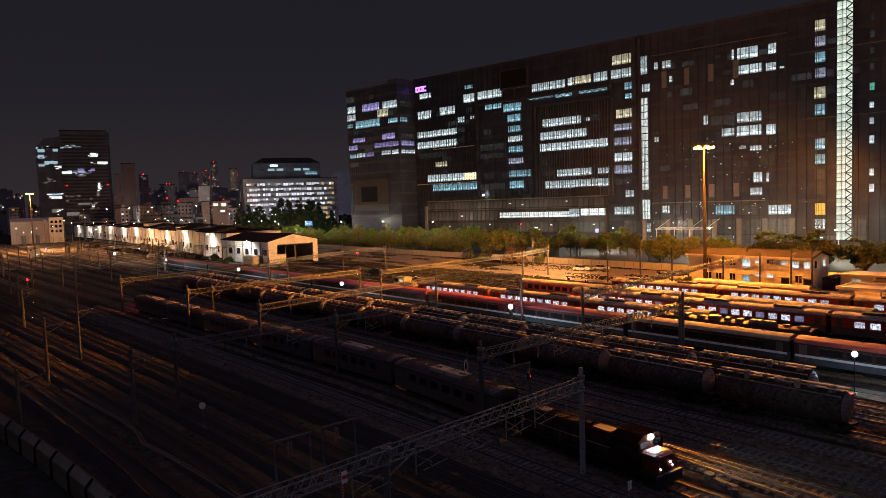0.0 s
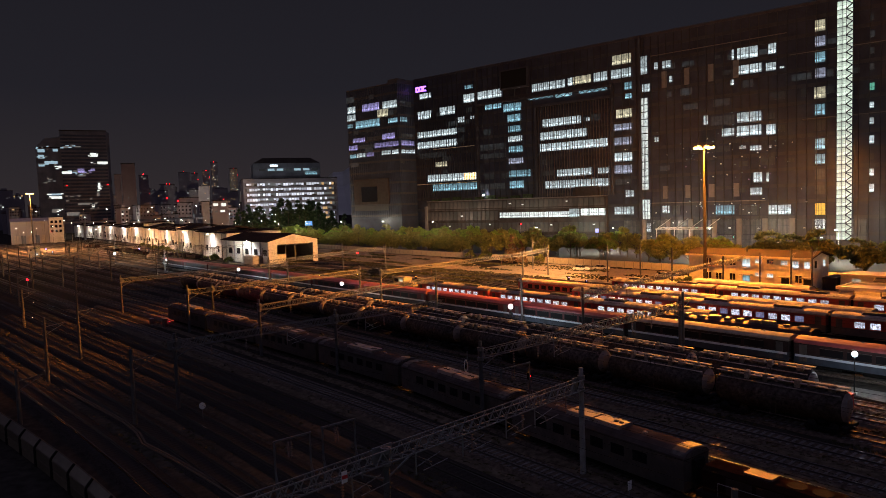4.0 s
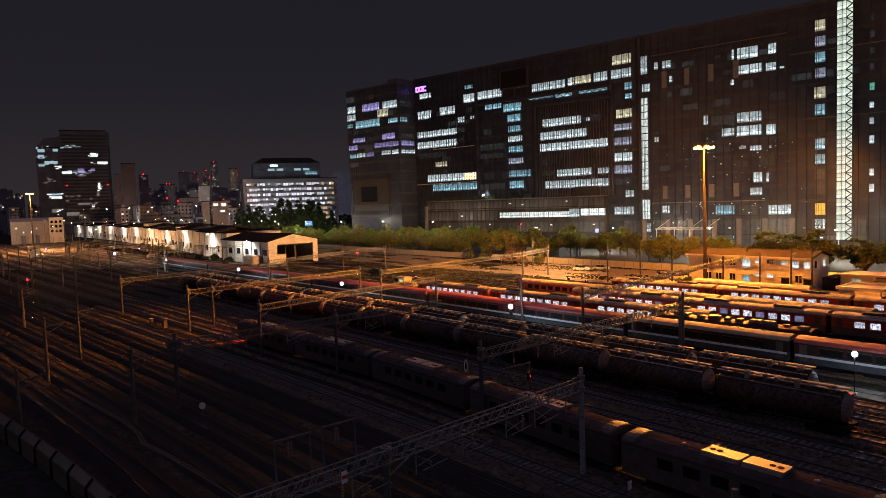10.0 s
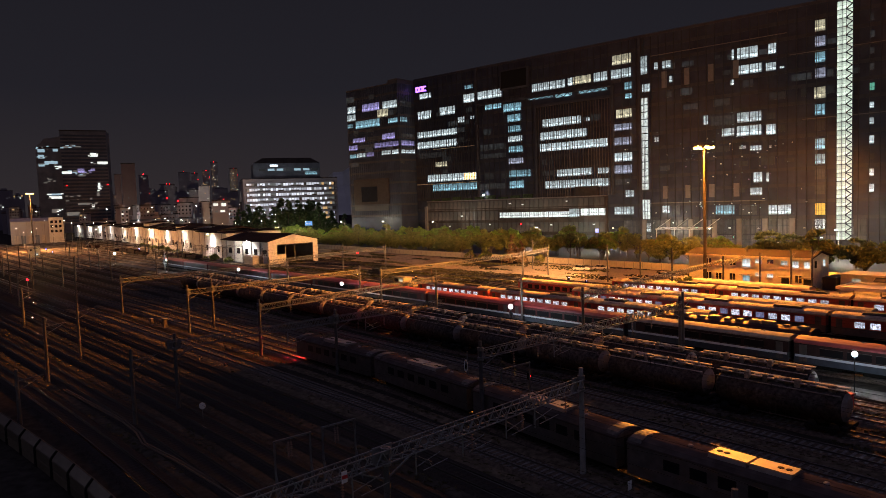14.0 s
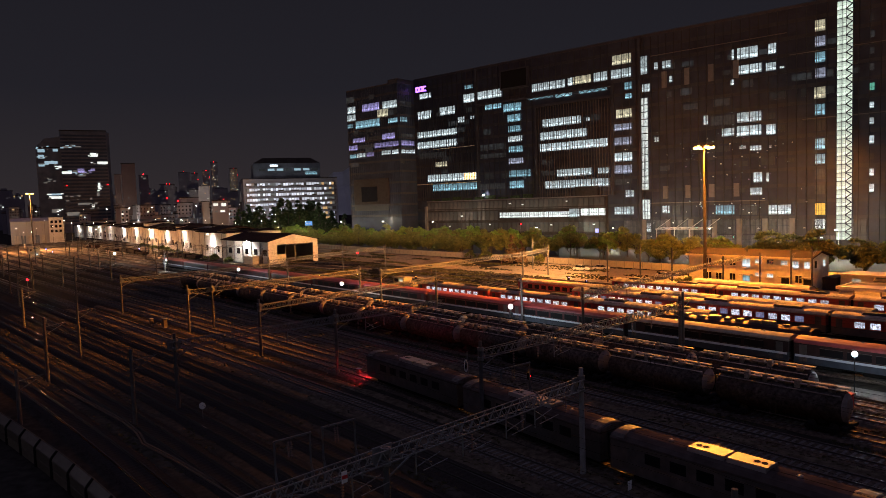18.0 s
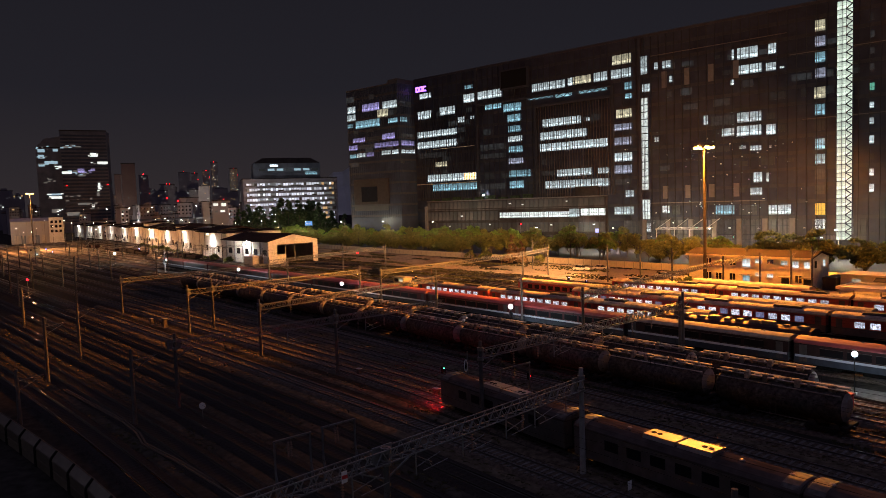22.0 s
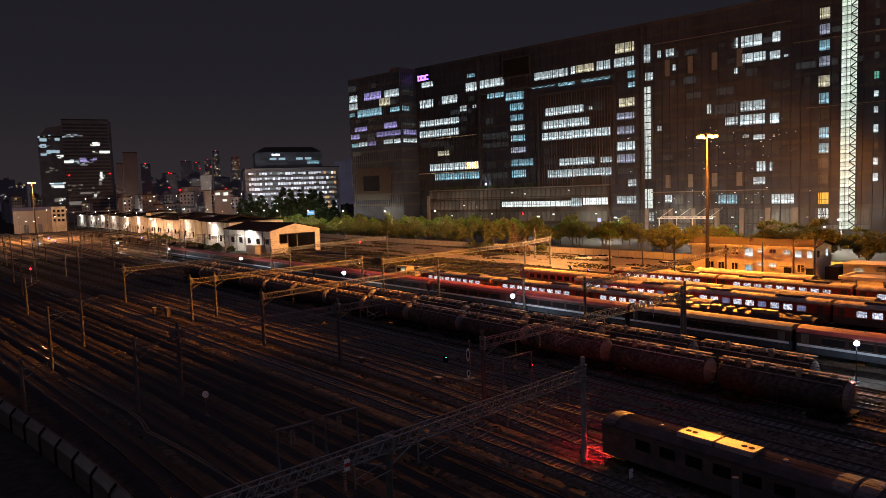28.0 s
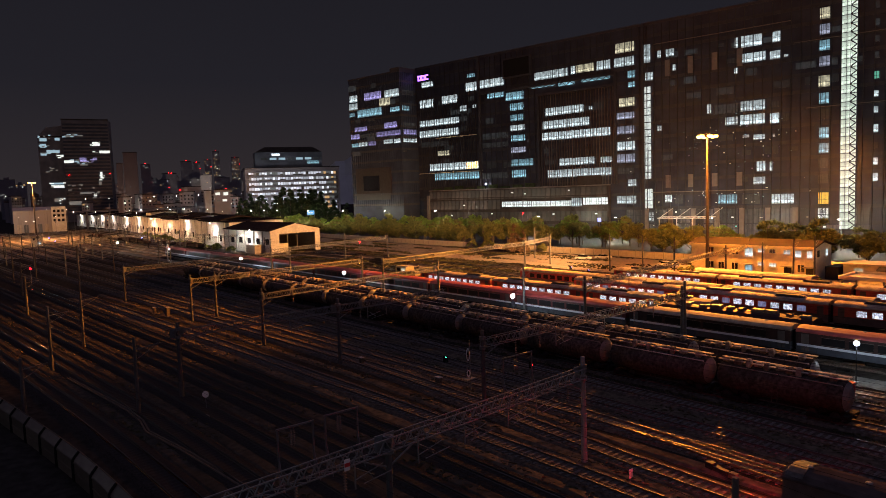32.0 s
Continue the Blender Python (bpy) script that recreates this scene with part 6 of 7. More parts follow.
    for s in (-1, 1):
        part("ladder", Mesh().bar((-0.25, s * 1.5, 1.0), (-0.25, s * 1.1, 4.0), 0.05).bar((0.25, s * 1.5, 1.0), (0.25, s * 1.1, 4.0), 0.05), M_TANK, ob)
    for u in (-6.22, 6.22):
        part("coupler", Mesh().box(min(u, u * 0.95), max(u, u * 0.95), -0.15, 0.15, 0.85, 1.1), M_BLACK, ob)
    return ob


first = tank_wagon()
spots = [(-27.7 - 12.45 * k, 61.8) for k in range(13)] + [(-32.6 - 12.55 * k, 67.2) for k in range(13)]
first.matrix_basis = pose(*spots[0], -0.06)
for wx, wy in spots[1:]:
    copy_thing(first, pose(wx, track_y(wy, wx), -0.06))

# ---- the city beyond ----
M_YELLOW = mat("yellow_machine_paint", (0.42, 0.31, 0.12), 0.5, 0, 2, 0.15, 0, 0.4, (0.2, 0.13, 0.04))
M_FAR = mat("far_concrete", (0.21, 0.185, 0.19), 0.8, 0, 0.05, 0.15)
M_FAR2 = mat("far_pale_block", (0.27, 0.25, 0.25), 0.8, 0, 0.05, 0.15)
M_FAR3 = mat("far_brick_block", (0.16, 0.11, 0.10), 0.8, 0, 0.05, 0.15)
G_FAR = glow("far_window_light", (0.9, 0.95, 0.9), 1.0)
G_FARL = glow("far_lilac_window_light", (0.82, 0.85, 0.95), 0.85, own=0.4)
G_FARLD = glow("far_soft_lilac_window_light", (0.80, 0.84, 0.97), 0.42, own=0.4)
G_FARB = glow("far_blue_window_light", (0.5, 0.75, 0.9), 0.6)
G_FARD = glow("far_dim_window_light", (0.6, 0.62, 0.6), 0.18)
G_FARO = glow("far_warm_window_light", (1.0, 0.6, 0.25), 0.6)
G_SIGNW = glow("rooftop_sign_light", (0.8, 0.9, 1.0), 3.0)
FAR_LIGHT = {"w": G_FAR, "b": G_FARB, "d": G_FARD, "o": G_FARO, "r": G_RED, "v": G_WIN_V}


def facing(x, y):
    """The turn by which a far building shows its front to the yard."""
    return math.degrees(math.atan2(y, x)) - 90


def far_block(name, x, y, w, d, h, skin, label, lights, turn=None, top=0.0):
    """A far building; its local front is at y = 0, lights as rows of from, to, sill, head, kind."""
    ob = thing(name, label, "building", m=pose(x, y, 0, 0, 0, facing(x, y) if turn is None else turn))
    part("wall", Mesh().box(-w / 2, w / 2, 0, d, 0, h), skin, ob)
    part("roof", Mesh().box(-w / 2 - 0.2, w / 2 + 0.2, -0.2, d, h, h + max(0.6, h * 0.01)), M_ROOF_DARK, ob)
    if top:
        part("roof_house", Mesh().box(-w * 0.2, w * 0.15, d * 0.2, d * 0.7, h + 0.6, h + top), skin, ob)
    for a, b, z0, z1, k in lights:
        part("window", Mesh().box(a, b, -0.25, 0.05, z0, z1), FAR_LIGHT[k], ob)
    return ob


def parse(text):
    out = []
    for w in text.split():
        a, b, z0, z1, k = w.split(",")
        out.append((float(a), float(b), float(z0), float(z1), k))
    return out


left_tower = far_block("office_tower", -877.0, 189.5, 48, 40, 117, M_TOWER, "far dark office tower with scattered lit floors", parse(
    "-22,-12,97.5,99.5,d -9,-3,98.5,100,d 6,14,87.5,92,w 13,24,79,82,w -24,-14,68,71,w -8,-1,69,74,v 6,10,71,74,v -8,0,65,67,d 12,14.5,50,58,w 10,13,42,46,d -10,2,32,34.5,d 4,7,29,32,w 3,5,38,40,d -22,-9,20,24,d"))
bands = Mesh()
for i in range(26):
    bands.box(-23.5, 23.5, -0.08, 0.02, 12 + 3.95 * i, 14.2 + 3.95 * i)
part("glazing", bands, M_FACADE_NAVY, left_tower, "rows of dark glazing")
part("corner", Mesh().hull([(24, 0, 0), (27, 4, 0), (24, 40, 0)], [(24, 0, 116), (27, 4, 116), (24, 40, 116)]), M_TOWER, left_tower)
left_wing = far_block("office_tower", -889.0, 155.5, 26, 36, 98, M_TOWER, "far dark office tower with scattered lit floors", parse(
    "-11,-4,93,96.5,b 4,9,94,97,b -11,-5,86,90,b -5,8,80,83,b -11,-5,77,80,b 8,11,75,77,w -4,10,44,46,b -1,10,40,43,w -1,5,24,28,d"))
r = random.Random(33)
for ob, spots in ((left_tower, ((-12, 70, 9, 5, "b"), (2, 72, 6, 4, "v"), (9, 90, 6, 2, "w"), (15, 80.5, 8, 1.5, "w"), (14, 53, 2, 6, "w"), (-16, 99, 8, 2, "b"), (8, 30, 6, 4, "d"), (-14, 40, 7, 3, "d"))), (left_wing, ((-6, 99, 7, 3, "b"), (-6, 88, 5, 2, "b"), (0, 81, 9, 2, "b"), (8, 76, 3, 2, "w"), (4, 43, 8, 3, "w"), (-2, 60, 7, 4, "d"), (6, 25, 4, 4, "w")))):
    for cx, cz, sw, sh, k in spots:
        for i in range(6):
            a, z = cx + r.uniform(-sw, sw), cz + r.uniform(-sh, sh)
            w = r.uniform(0.6, 2.2)
            part("window", Mesh().box(a - w, a + w, -0.3, 0.05, z - 0.5, z + 0.6), FAR_LIGHT[k if i % 3 else "d"], ob)
for a, z in ((-20, 54), (22.5, 55)):
    part("beacon", Mesh().box(a - 0.35, a + 0.35, -1.0, -0.2, z, z + 0.7), G_RED, left_tower, "red warning light")
part("sloped_crown", Mesh().hull([(-13, 0, 98.6), (13, 0, 98.6), (13, 36, 98.6), (-13, 36, 98.6)], [(-4, 0, 108.5), (13, 0, 111), (13, 36, 111), (-4, 36, 108.5)]), M_TOWER, left_wing)
far_block("office_tower", -966.0, 260.0, 17, 16, 86, M_FAR3, "far slim reddish apartment tower", parse("-2,-1,40,42,d 3,4.5,20,22,w 5,6.5,10,12,w -6,-5,30,31,d"))
far_block("office_tower", -969.0, 247.0, 8, 14, 72, M_FAR3, "far slim reddish apartment tower", parse("-2,-1,20,21,d"))
for fx, fy, fw, fh, seed in ((-2246, 846, 22, 150, 1), (-2236, 871, 22, 178, 2), (-2214, 927, 27, 156, 3), (-2080, 717, 32, 136, 4), (-2070, 745, 20, 132, 5), (-1441, 416, 18, 95, 6), (-2160, 690, 40, 104, 7), (-2290, 806, 30, 118, 8), (-2200, 955, 30, 110, 9), (-1980, 640, 30, 96, 10)):
    r = random.Random(seed * 11)
    lights = []
    for i in range(4 + 26 * (seed in (1, 2, 3))):
        a, z = r.uniform(-fw / 2, fw / 2 - 3), r.uniform(0.35 * fh, 0.97 * fh)
        lights.append((a, a + r.uniform(1.5, 4), z, z + 2.4, r.choice("dooow" if seed in (1, 2, 3) else "dddd")))
    lights.append((-0.9, 0.9, fh + 1.0, fh + 2.8, "r"))
    if seed % 2:
        lights.append((fw / 2 - 1.6, fw / 2, fh * 0.86, fh * 0.86 + 1.6, "r"))
    far_block("apartment_tower", fx, fy, fw, 20, fh, M_FAR, "far hazy apartment tower with few lit windows", lights)

for i, (fx, fy, fw, fh) in enumerate(((-1826, 525, 16, 110), (-1726, 511, 24, 76), (-1623, 505, 28, 69), (-1996, 653, 24, 89), (-1609, 548, 31, 65), (-1884, 672, 23, 78), (-1781, 663, 28, 84), (-1672, 667, 30, 74), (-1570, 651, 25, 62), (-1743, 757, 22, 69), (-1457, 357, 20, 57), (-1461, 341, 17, 53), (-1290, 159, 22, 63), (-1288, 177, 17, 55), (-1468, 310, 20, 51), (-1834, 495, 16, 74))):
    r = random.Random(300 + i)
    lights = []
    for k in range(9):
        a, z = r.uniform(-fw / 2, fw / 2 - 2), r.uniform(0.45 * fh, 0.97 * fh)
        lights.append((a, a + r.uniform(1.2, 2.6), z, z + 2.0, r.choice("dddddowr" if k == 0 else "dddddoow")))
    far_block("apartment_tower", fx, fy, fw, 18, fh, M_FAR, "far hazy apartment tower with few lit windows", lights, top=4.0)

# the pale office block with lit rows
block = far_block("office_block", -578.0, 297.0, 86, 30, 47.5, M_FAR, "pale office block with rows of lit windows", [], turn=facing(-576, 300) + 8)
r = random.Random(4)
for row in range(8):
    z = 42.5 - 4.6 * row
    for c in range(34):
        a = -40 + 2.35 * c
        if r.random() < 0.97:
            part("window", Mesh().box(a, a + 2.05, -0.25, 0.05, z - 1.4 + 0.7 * (r.random() < 0.3), z + 1.0), r.choice((G_FARL, G_FARL, G_FARL, G_FARL, G_FARLD, G_FARLD, G_FARD)) if c < 29 else r.choice((G_FARL, G_FARO, G_FARD, G_FARD)), block)
    part("window_band", Mesh().box(-41, 41, -0.12, 0.02, z - 1.6, z + 1.1), M_WALLPANEL, block)
    part("sill_band", Mesh().box(-42.5, 42.5, -0.5, 0, z - 2.3, z - 1.9), M_FAR, block)
upper = part("setback_block", Mesh().box(-33, 28, 4, 30, 47.5, 62), M_TOWER, block, "dark glazed set-back storeys")
part("roof_slope", Mesh().hull([(-33, 4, 62), (28, 4, 62), (28, 30, 62), (-33, 30, 62)], [(-24, 8, 67), (20, 8, 67), (20, 28, 67), (-24, 28, 67)]), M_ROOF_DARK, block)
for i in range(7):
    part("window", Mesh().box(-28 + 8 * i, -22 + 8 * i, 3.8, 4.05, 55, 57), G_FARB if i % 3 else G_WIN_D, upper)
part("window", Mesh().box(-18, -11, 3.7, 4.05, 59, 60.6), G_SIGNW, upper, "glowing white rooftop sign")
part("window", Mesh().box(14, 25, 3.7, 4.05, 51, 54), G_WIN_B, upper, "glowing blue sign")

# low blocks of the quarter behind the sheds
r = random.Random(21)
for i in range(100):
    az = 152.5 + 20.5 * (i + r.random()) / 100
    if 150 < az < 156 and r.random() < 0.4:
        continue
    dist = r.uniform(600, 1000) if az < 167 else r.uniform(850, 1200)
    x, y = dist * math.cos(math.radians(az)), dist * math.sin(math.radians(az))
    w, h = r.uniform(6, 15), 20 + (dist / 1207) * r.uniform(-16, 18)
    lights = []
    for k in range(r.randint(1, 5)):
        a, z = r.uniform(-w / 2 + 0.5, w / 2 - 2.5), r.uniform(0.45 * h, h - 2)
        lights.append((a, a + r.uniform(0.9, 2.4), z, z + r.uniform(0.9, 1.7), r.choice("ddddwwdo")))
    rows = Mesh()
    n, z = max(2, int(w / 2.6)), h - 3.0
    while z > h - 10:
        for k in range(n):
            a = -w / 2 + (k + 0.5) * w / n
            rows.box(a - 0.55, a + 0.55, -0.12, 0.02, z - 0.7, z + 0.7)
        z -= 3.1
    low_block = far_block("town_house", x, y, w, r.uniform(8, 14), h, r.choice((M_FAR, M_FAR2, M_FAR3, M_FAR)), "plain low town block with a few lit windows", lights, facing(x, y) + r.uniform(-25, 25), r.choice((0, 2.5, 3.0)))
    part("glazing", rows, M_DGLASS, low_block, "rows of dark windows")["kind"] = "stuff"
far_block("town_house", -521, 206, 12, 10, 28.0, M_FAR, "pale town block with lit top floor", parse("-5,-1.5,24,26,w 1,4.5,23.6,26,w -4,-2,19,20.4,d 0,3.4,19,20.6,w"))
far_block("town_house", -487, 182, 5, 8, 27, M_FAR, "slim grey town block", [])
far_block("town_house", -640, 224, 17, 12, 33, M_FAR, "plain grey town block", parse("-4,4,14,18,d"))
# street lights scattered in the quarter
for i in range(34):
    az = 154 + 19 * (i + r.random()) / 34
    dist = r.uniform(480, 560)
    x, y = dist * math.cos(math.radians(az)), dist * math.sin(math.radians(az))
    h = r.uniform(10, 17.5)
    tl = thing("street_lamp", "far street lamp glowing white in the quarter", "lamp", "far street lamps", pose(x, y, 0))
    part("post", Mesh().rod((0, 0, 0), (0, 0, h), 0.12, 0.1), M_GALV, tl)
    part("lamp_glass", Mesh().ball((0, 0, h + 0.2), r.uniform(0.1, 0.22), 8, 5), G_LAMP_SHED, tl)
# overpass with its lamps
over = thing("road_overpass", "concrete road overpass with lamps behind the sheds", "bridge")
part("deck", Mesh().hull([(-640, 86, 14), (-640, 94, 14), (-560, 250, 14), (-552, 246, 14)], [(-640, 86, 15.2), (-640, 94, 15.2), (-560, 250, 15.2), (-552, 246, 15.2)]), M_TOWER, over)
for i in range(10):
    f = (i + 0.5) / 10
    x, y = -638 + 80 * f, 91 + 156 * f
    part("pier", Mesh().rod((x, y, 0), (x, y, 14), 0.8, 0.8, 8), M_TOWER, over)
    lp = part("lamp_post", Mesh().rod((x, y, 15.2), (x, y, 24.6), 0.12), M_GALV, over)
    part("lamp_glass", Mesh().ball((x, y, 24.8), 0.28, 8, 5), G_LAMP_SHED, lp)
# warehouse and signal cabin lit by the far mast
ware = thing("warehouse", "white warehouse with a low gable roof beside the tracks", "building", m=pose(-600, 92, 0, 0, 0, facing(-600, 92)))
part("wall", Mesh().box(-16, 9, 0, 22, 0, 17), M_FAR2, ware)
part("roof", Mesh().strip([[(x, -0.3, 17), (x, 11, 19.6), (x, 22.3, 17)] for x in (-16.4, 9.2)]), M_ROOF_TIN, ware)
part("office_wing", Mesh().box(9.2, 19, -0.5, 20, 0, 19.5), M_SHEDWALL, ware)
for i in range(3):
    for k in range(3):
        part("window", Mesh().box(10.2 + 2.9 * i, 12 + 2.9 * i, -0.6, -0.4, 8 + 3.6 * k, 10 + 3.6 * k), M_DGLASS, ware)
for i in range(5):
    part("loading_door", Mesh().box(-14 + 4.5 * i, -11 + 4.5 * i, -0.12, 0.02, 0, 6.5), G_WIN_D if i % 2 else M_ROOF_TIN, ware)
    part("wall_rib", Mesh().box(-15.5 + 5 * i, -15.2 + 5 * i, -0.2, 0, 0, 16.8), M_CONCRETE, ware)
cabin = thing("signal_cabin", "small pale signal cabin lit orange beside the tracks", "building", m=pose(-400, 60, 0, 0, 0, facing(-400, 60)))
part("wall", Mesh().box(-2.6, 2.6, 0, 5, 0, 5.4), M_CREAM, cabin)
part("roof", Mesh().box(-2.9, 2.9, -0.3, 5.3, 5.4, 5.7), M_ROOF_TIN, cabin)
part("window", Mesh().box(0.2, 1.8, -0.06, 0.02, 1.0, 2.4), G_WIN, cabin)
part("window", Mesh().box(-1.8, -0.6, -0.06, 0.02, 3.2, 4.4), M_DGLASS, cabin)

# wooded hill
# the haze before the hill is put into its colour as faint emission
M_HILL = glow("haze_glow_woods", (0.95, 0.86, 1.0), 0.017, 0.35, (0.03, 0.03, 0.03), 0.5, (0.08, 0.08, 0.075))
hill = Mesh()
cols = []
for i in range(41):
    az = math.radians(139 + 16 * i / 40)
    top = 20 + 100 * math.exp(-((i - 21) / 10.0) ** 2) + 14 * noise.noise((i * 0.4, 3, 1))
    cols.append((az, top))
for i in range(40):
    (a0, t0), (a1, t1) = cols[i], cols[i + 1]
    for d0, f0, d1, f1 in ((1500, 0, 1620, 0.6), (1620, 0.6, 1750, 1.0), (1750, 1.0, 2000, 0)):
        hill.quad((d0 * math.cos(a0), d0 * math.sin(a0), t0 * f0), (d0 * math.cos(a1), d0 * math.sin(a1), t1 * f0), (d1 * math.cos(a1), d1 * math.sin(a1), t1 * f1), (d1 * math.cos(a0), d1 * math.sin(a0), t0 * f1))
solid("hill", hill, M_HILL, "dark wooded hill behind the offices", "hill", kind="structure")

# ---- near things of the yard ----
wall = thing("panel_wall", "grey panelled boundary wall beside the near track", "wall")


def wall_y(x):
    """The boundary wall bears away far out, as the near tracks do."""
    t = -(x + 52) / 6
    return 10.7 - 0.13 * 6 * (t if t > 30 else math.log1p(math.exp(t)))


wp = Mesh().box(-2.06, 2.06, -0.05, 0.05, 0.0, 0.78).box(-2.06, 2.06, -0.09, 0.05, 0.66, 0.74).data("panel", M_WALLPANEL)
wtop = Mesh().hull([(-2.06, -0.06, 1.62), (2.06, -0.06, 1.62), (2.06, 0.42, 2.16), (-2.06, 0.42, 2.16)], [(-2.06, 0.02, 1.58), (2.06, 0.02, 1.58), (2.06, 0.48, 2.10), (-2.06, 0.48, 2.10)]).data("slanted_panel", M_WALLPANEL)
wcap = Mesh().rod((-2.1, 0.45, 2.15), (2.1, 0.45, 2.15), 0.05, 0.05, 8).data("coping", M_CABLE)
wpt = Mesh().strip([[(-0.08, y - 0.09, z), (0.08, y - 0.09, z), (0.08, y + 0.09, z + d), (-0.08, y + 0.09, z + d)] for y, z, d in ((-0.12, -0.2, 0), (-0.12, 1.45, 0.0), (-0.08, 1.68, -0.08), (0.04, 1.88, -0.12), (0.4, 2.26, -0.14))]).data("post", M_BLACK)
for i in range(20):
    x = -120 + 4.2 * i
    y, y2 = wall_y(x), wall_y(x + 4.2)
    turn = math.degrees(math.atan2(y2 - y, 4.2))
    for z in (0.0, 0.80):
        piece("panel", wp, wall, pose(x + 2.1, (y + y2) / 2, z, 0, 0, turn))
    piece("slanted_panel", wtop, wall, pose(x + 2.1, (y + y2) / 2, 0, 0, 0, turn))
    piece("coping", wcap, wall, pose(x + 2.1, (y + y2) / 2, 0, 0, 0, turn))
    piece("post", wpt, wall, pose(x, y, 0, 0, 0, turn))

for nm, x, y0, y1, h in (("anchor", -44.0, 20.3, 23.1, 4.6), ("anchor", -44.3, 24.3, 27.1, 4.6), ("anchor", -46.9, 45.4, 49.4, 4.6)):
    fr = thing("anchor_portal", "slim steel portal with hanging insulators", "portal", "anchor portals", pose(x, y0, 0))
    w = y1 - y0
    part("crossbar", Mesh().bar((0, -0.1, h), (0, w + 0.1, h), 0.12), M_GALV, fr)
    for y in (0, w):
        part("leg", Mesh().bar((0, y, -0.2), (0, y, h), 0.11), M_GALV, fr)
        part("stay", Mesh().bar((0, y, h * 0.55), (0.9, y, 0), 0.07), M_GALV, fr)
    for k in (0.38, 0.46):
        piece("insulator_string", string_data, fr, pose(0, w * k, h))

arm_data = Mesh().rod((0, 0, 0.9), (-0.15, 1.3, 0.1), 0.03).rod((0, 0, 0.2), (-0.1, 1.9, 0.6), 0.03).rod((-0.1, 0.6, -0.2), (0.15, 2.3, 0.15), 0.03).rod((0, 0.9, 0.4), (0, 1.2, -0.1), 0.02).rod((0, 0, -0.3), (0, 0, 1.5), 0.05).data("registration_arm", M_GALV_LIT)
for x, y in ((-30.9, 18.6), (-31.3, 23.2), (-31.6, 27.1), (-31.9, 31.2), (-32.1, 34.2), (-72.9, 36.0), (-73.1, 47.0), (-45.9, 52.0), (-46.3, 60.5)):
    ar = thing("registration_arm", "thin steel registration arm hanging under a gantry", "bracket", "registration arms", pose(x, y, 5.4 if x > -40 else 5.15))
    piece("tube_frame", arm_data, ar, pose(0, 0, 0))
plate = thing("warning_plate", "small white and red plate hanging under a gantry", "sign", m=pose(-30.9, 17.85, 6.5))
part("board", Mesh().box(0.46, 0.50, -0.17, 0.17, 0.0, 0.62), M_WHITE, plate)
part("red_band", Mesh().box(0.50, 0.515, -0.17, 0.17, 0.22, 0.42), M_SIGNRED, plate)
part("hanger", Mesh().bar((0.33, 0, 0.55), (0.48, 0, 0.58), 0.05), M_GALV, plate)


def signal(x, y, h, lamp, label):
    ob = thing("signal_post", label, "signal", "signals", pose(x, y, 0))
    part("post", Mesh().rod((0, 0, -0.1), (0, 0, h), 0.06, 0.06, 8), M_GALV, ob)
    hd = part("signal_head", Mesh().box(-0.14, 0.2, -0.16, 0.16, h - 0.35, h + 0.35), M_BLACK, ob)
    part("lens", Mesh().rod((0.2, 0, h), (0.28, -0.1, h), 0.085 if x > -100 else 0.3, 0.085 if x > -100 else 0.3, 10), lamp, hd)
    part("visor", Mesh().box(0.2, 0.45, -0.2, 0.2, h + 0.16, h + 0.2), M_BLACK, hd)
    return ob


signal(-213.0, 29.9, 4.0, G_RED, "signal post glowing red beside the near tracks")
signal(-47.6, 50.0, 3.0, G_RED, "signal post glowing red under a gantry")
signal(-215.0, 136.0, 3.2, G_RED, "signal post glowing red at the far tracks")
G_AMBER = glow("amber_light", (1.0, 0.5, 0.12), 6)
for x, y, l, nm in ((-475, 74, G_BLUE, "blue"), (-470, 77, G_BLUE, "blue"), (-427, 73, G_BLUE, "blue"), (-400, 111, G_BLUE, "blue"), (-296, 113, G_BLUE, "blue"), (-63.3, 51.6, G_GREEN, "green"), (-160, 120, G_AMBER, "amber"), (-148, 112, G_AMBER, "amber"), (-168, 106, G_AMBER, "amber"), (-176, 98, G_AMBER, "amber"), (-97, 139, G_LAMP_SHED, "white"), (-104, 130, G_BLUE, "blue"), (-93, 135, G_LAMP_SHED, "white"), (-112, 133, G_BLUE, "blue")):
    ds = thing("dwarf_signal", "low shunting signal glowing " + nm + " beside the track", "signal", "dwarf signals", pose(x, y, 0))
    part("case", Mesh().box(-0.2, 0.2, -0.25, 0.25, 0, 1.0), M_BLACK, ds)
    part("lens", Mesh().ball((0.22, -0.12, 0.9), 0.06 if x > -70 else 0.11 if x > -250 else 0.3, 8, 5), l, ds)
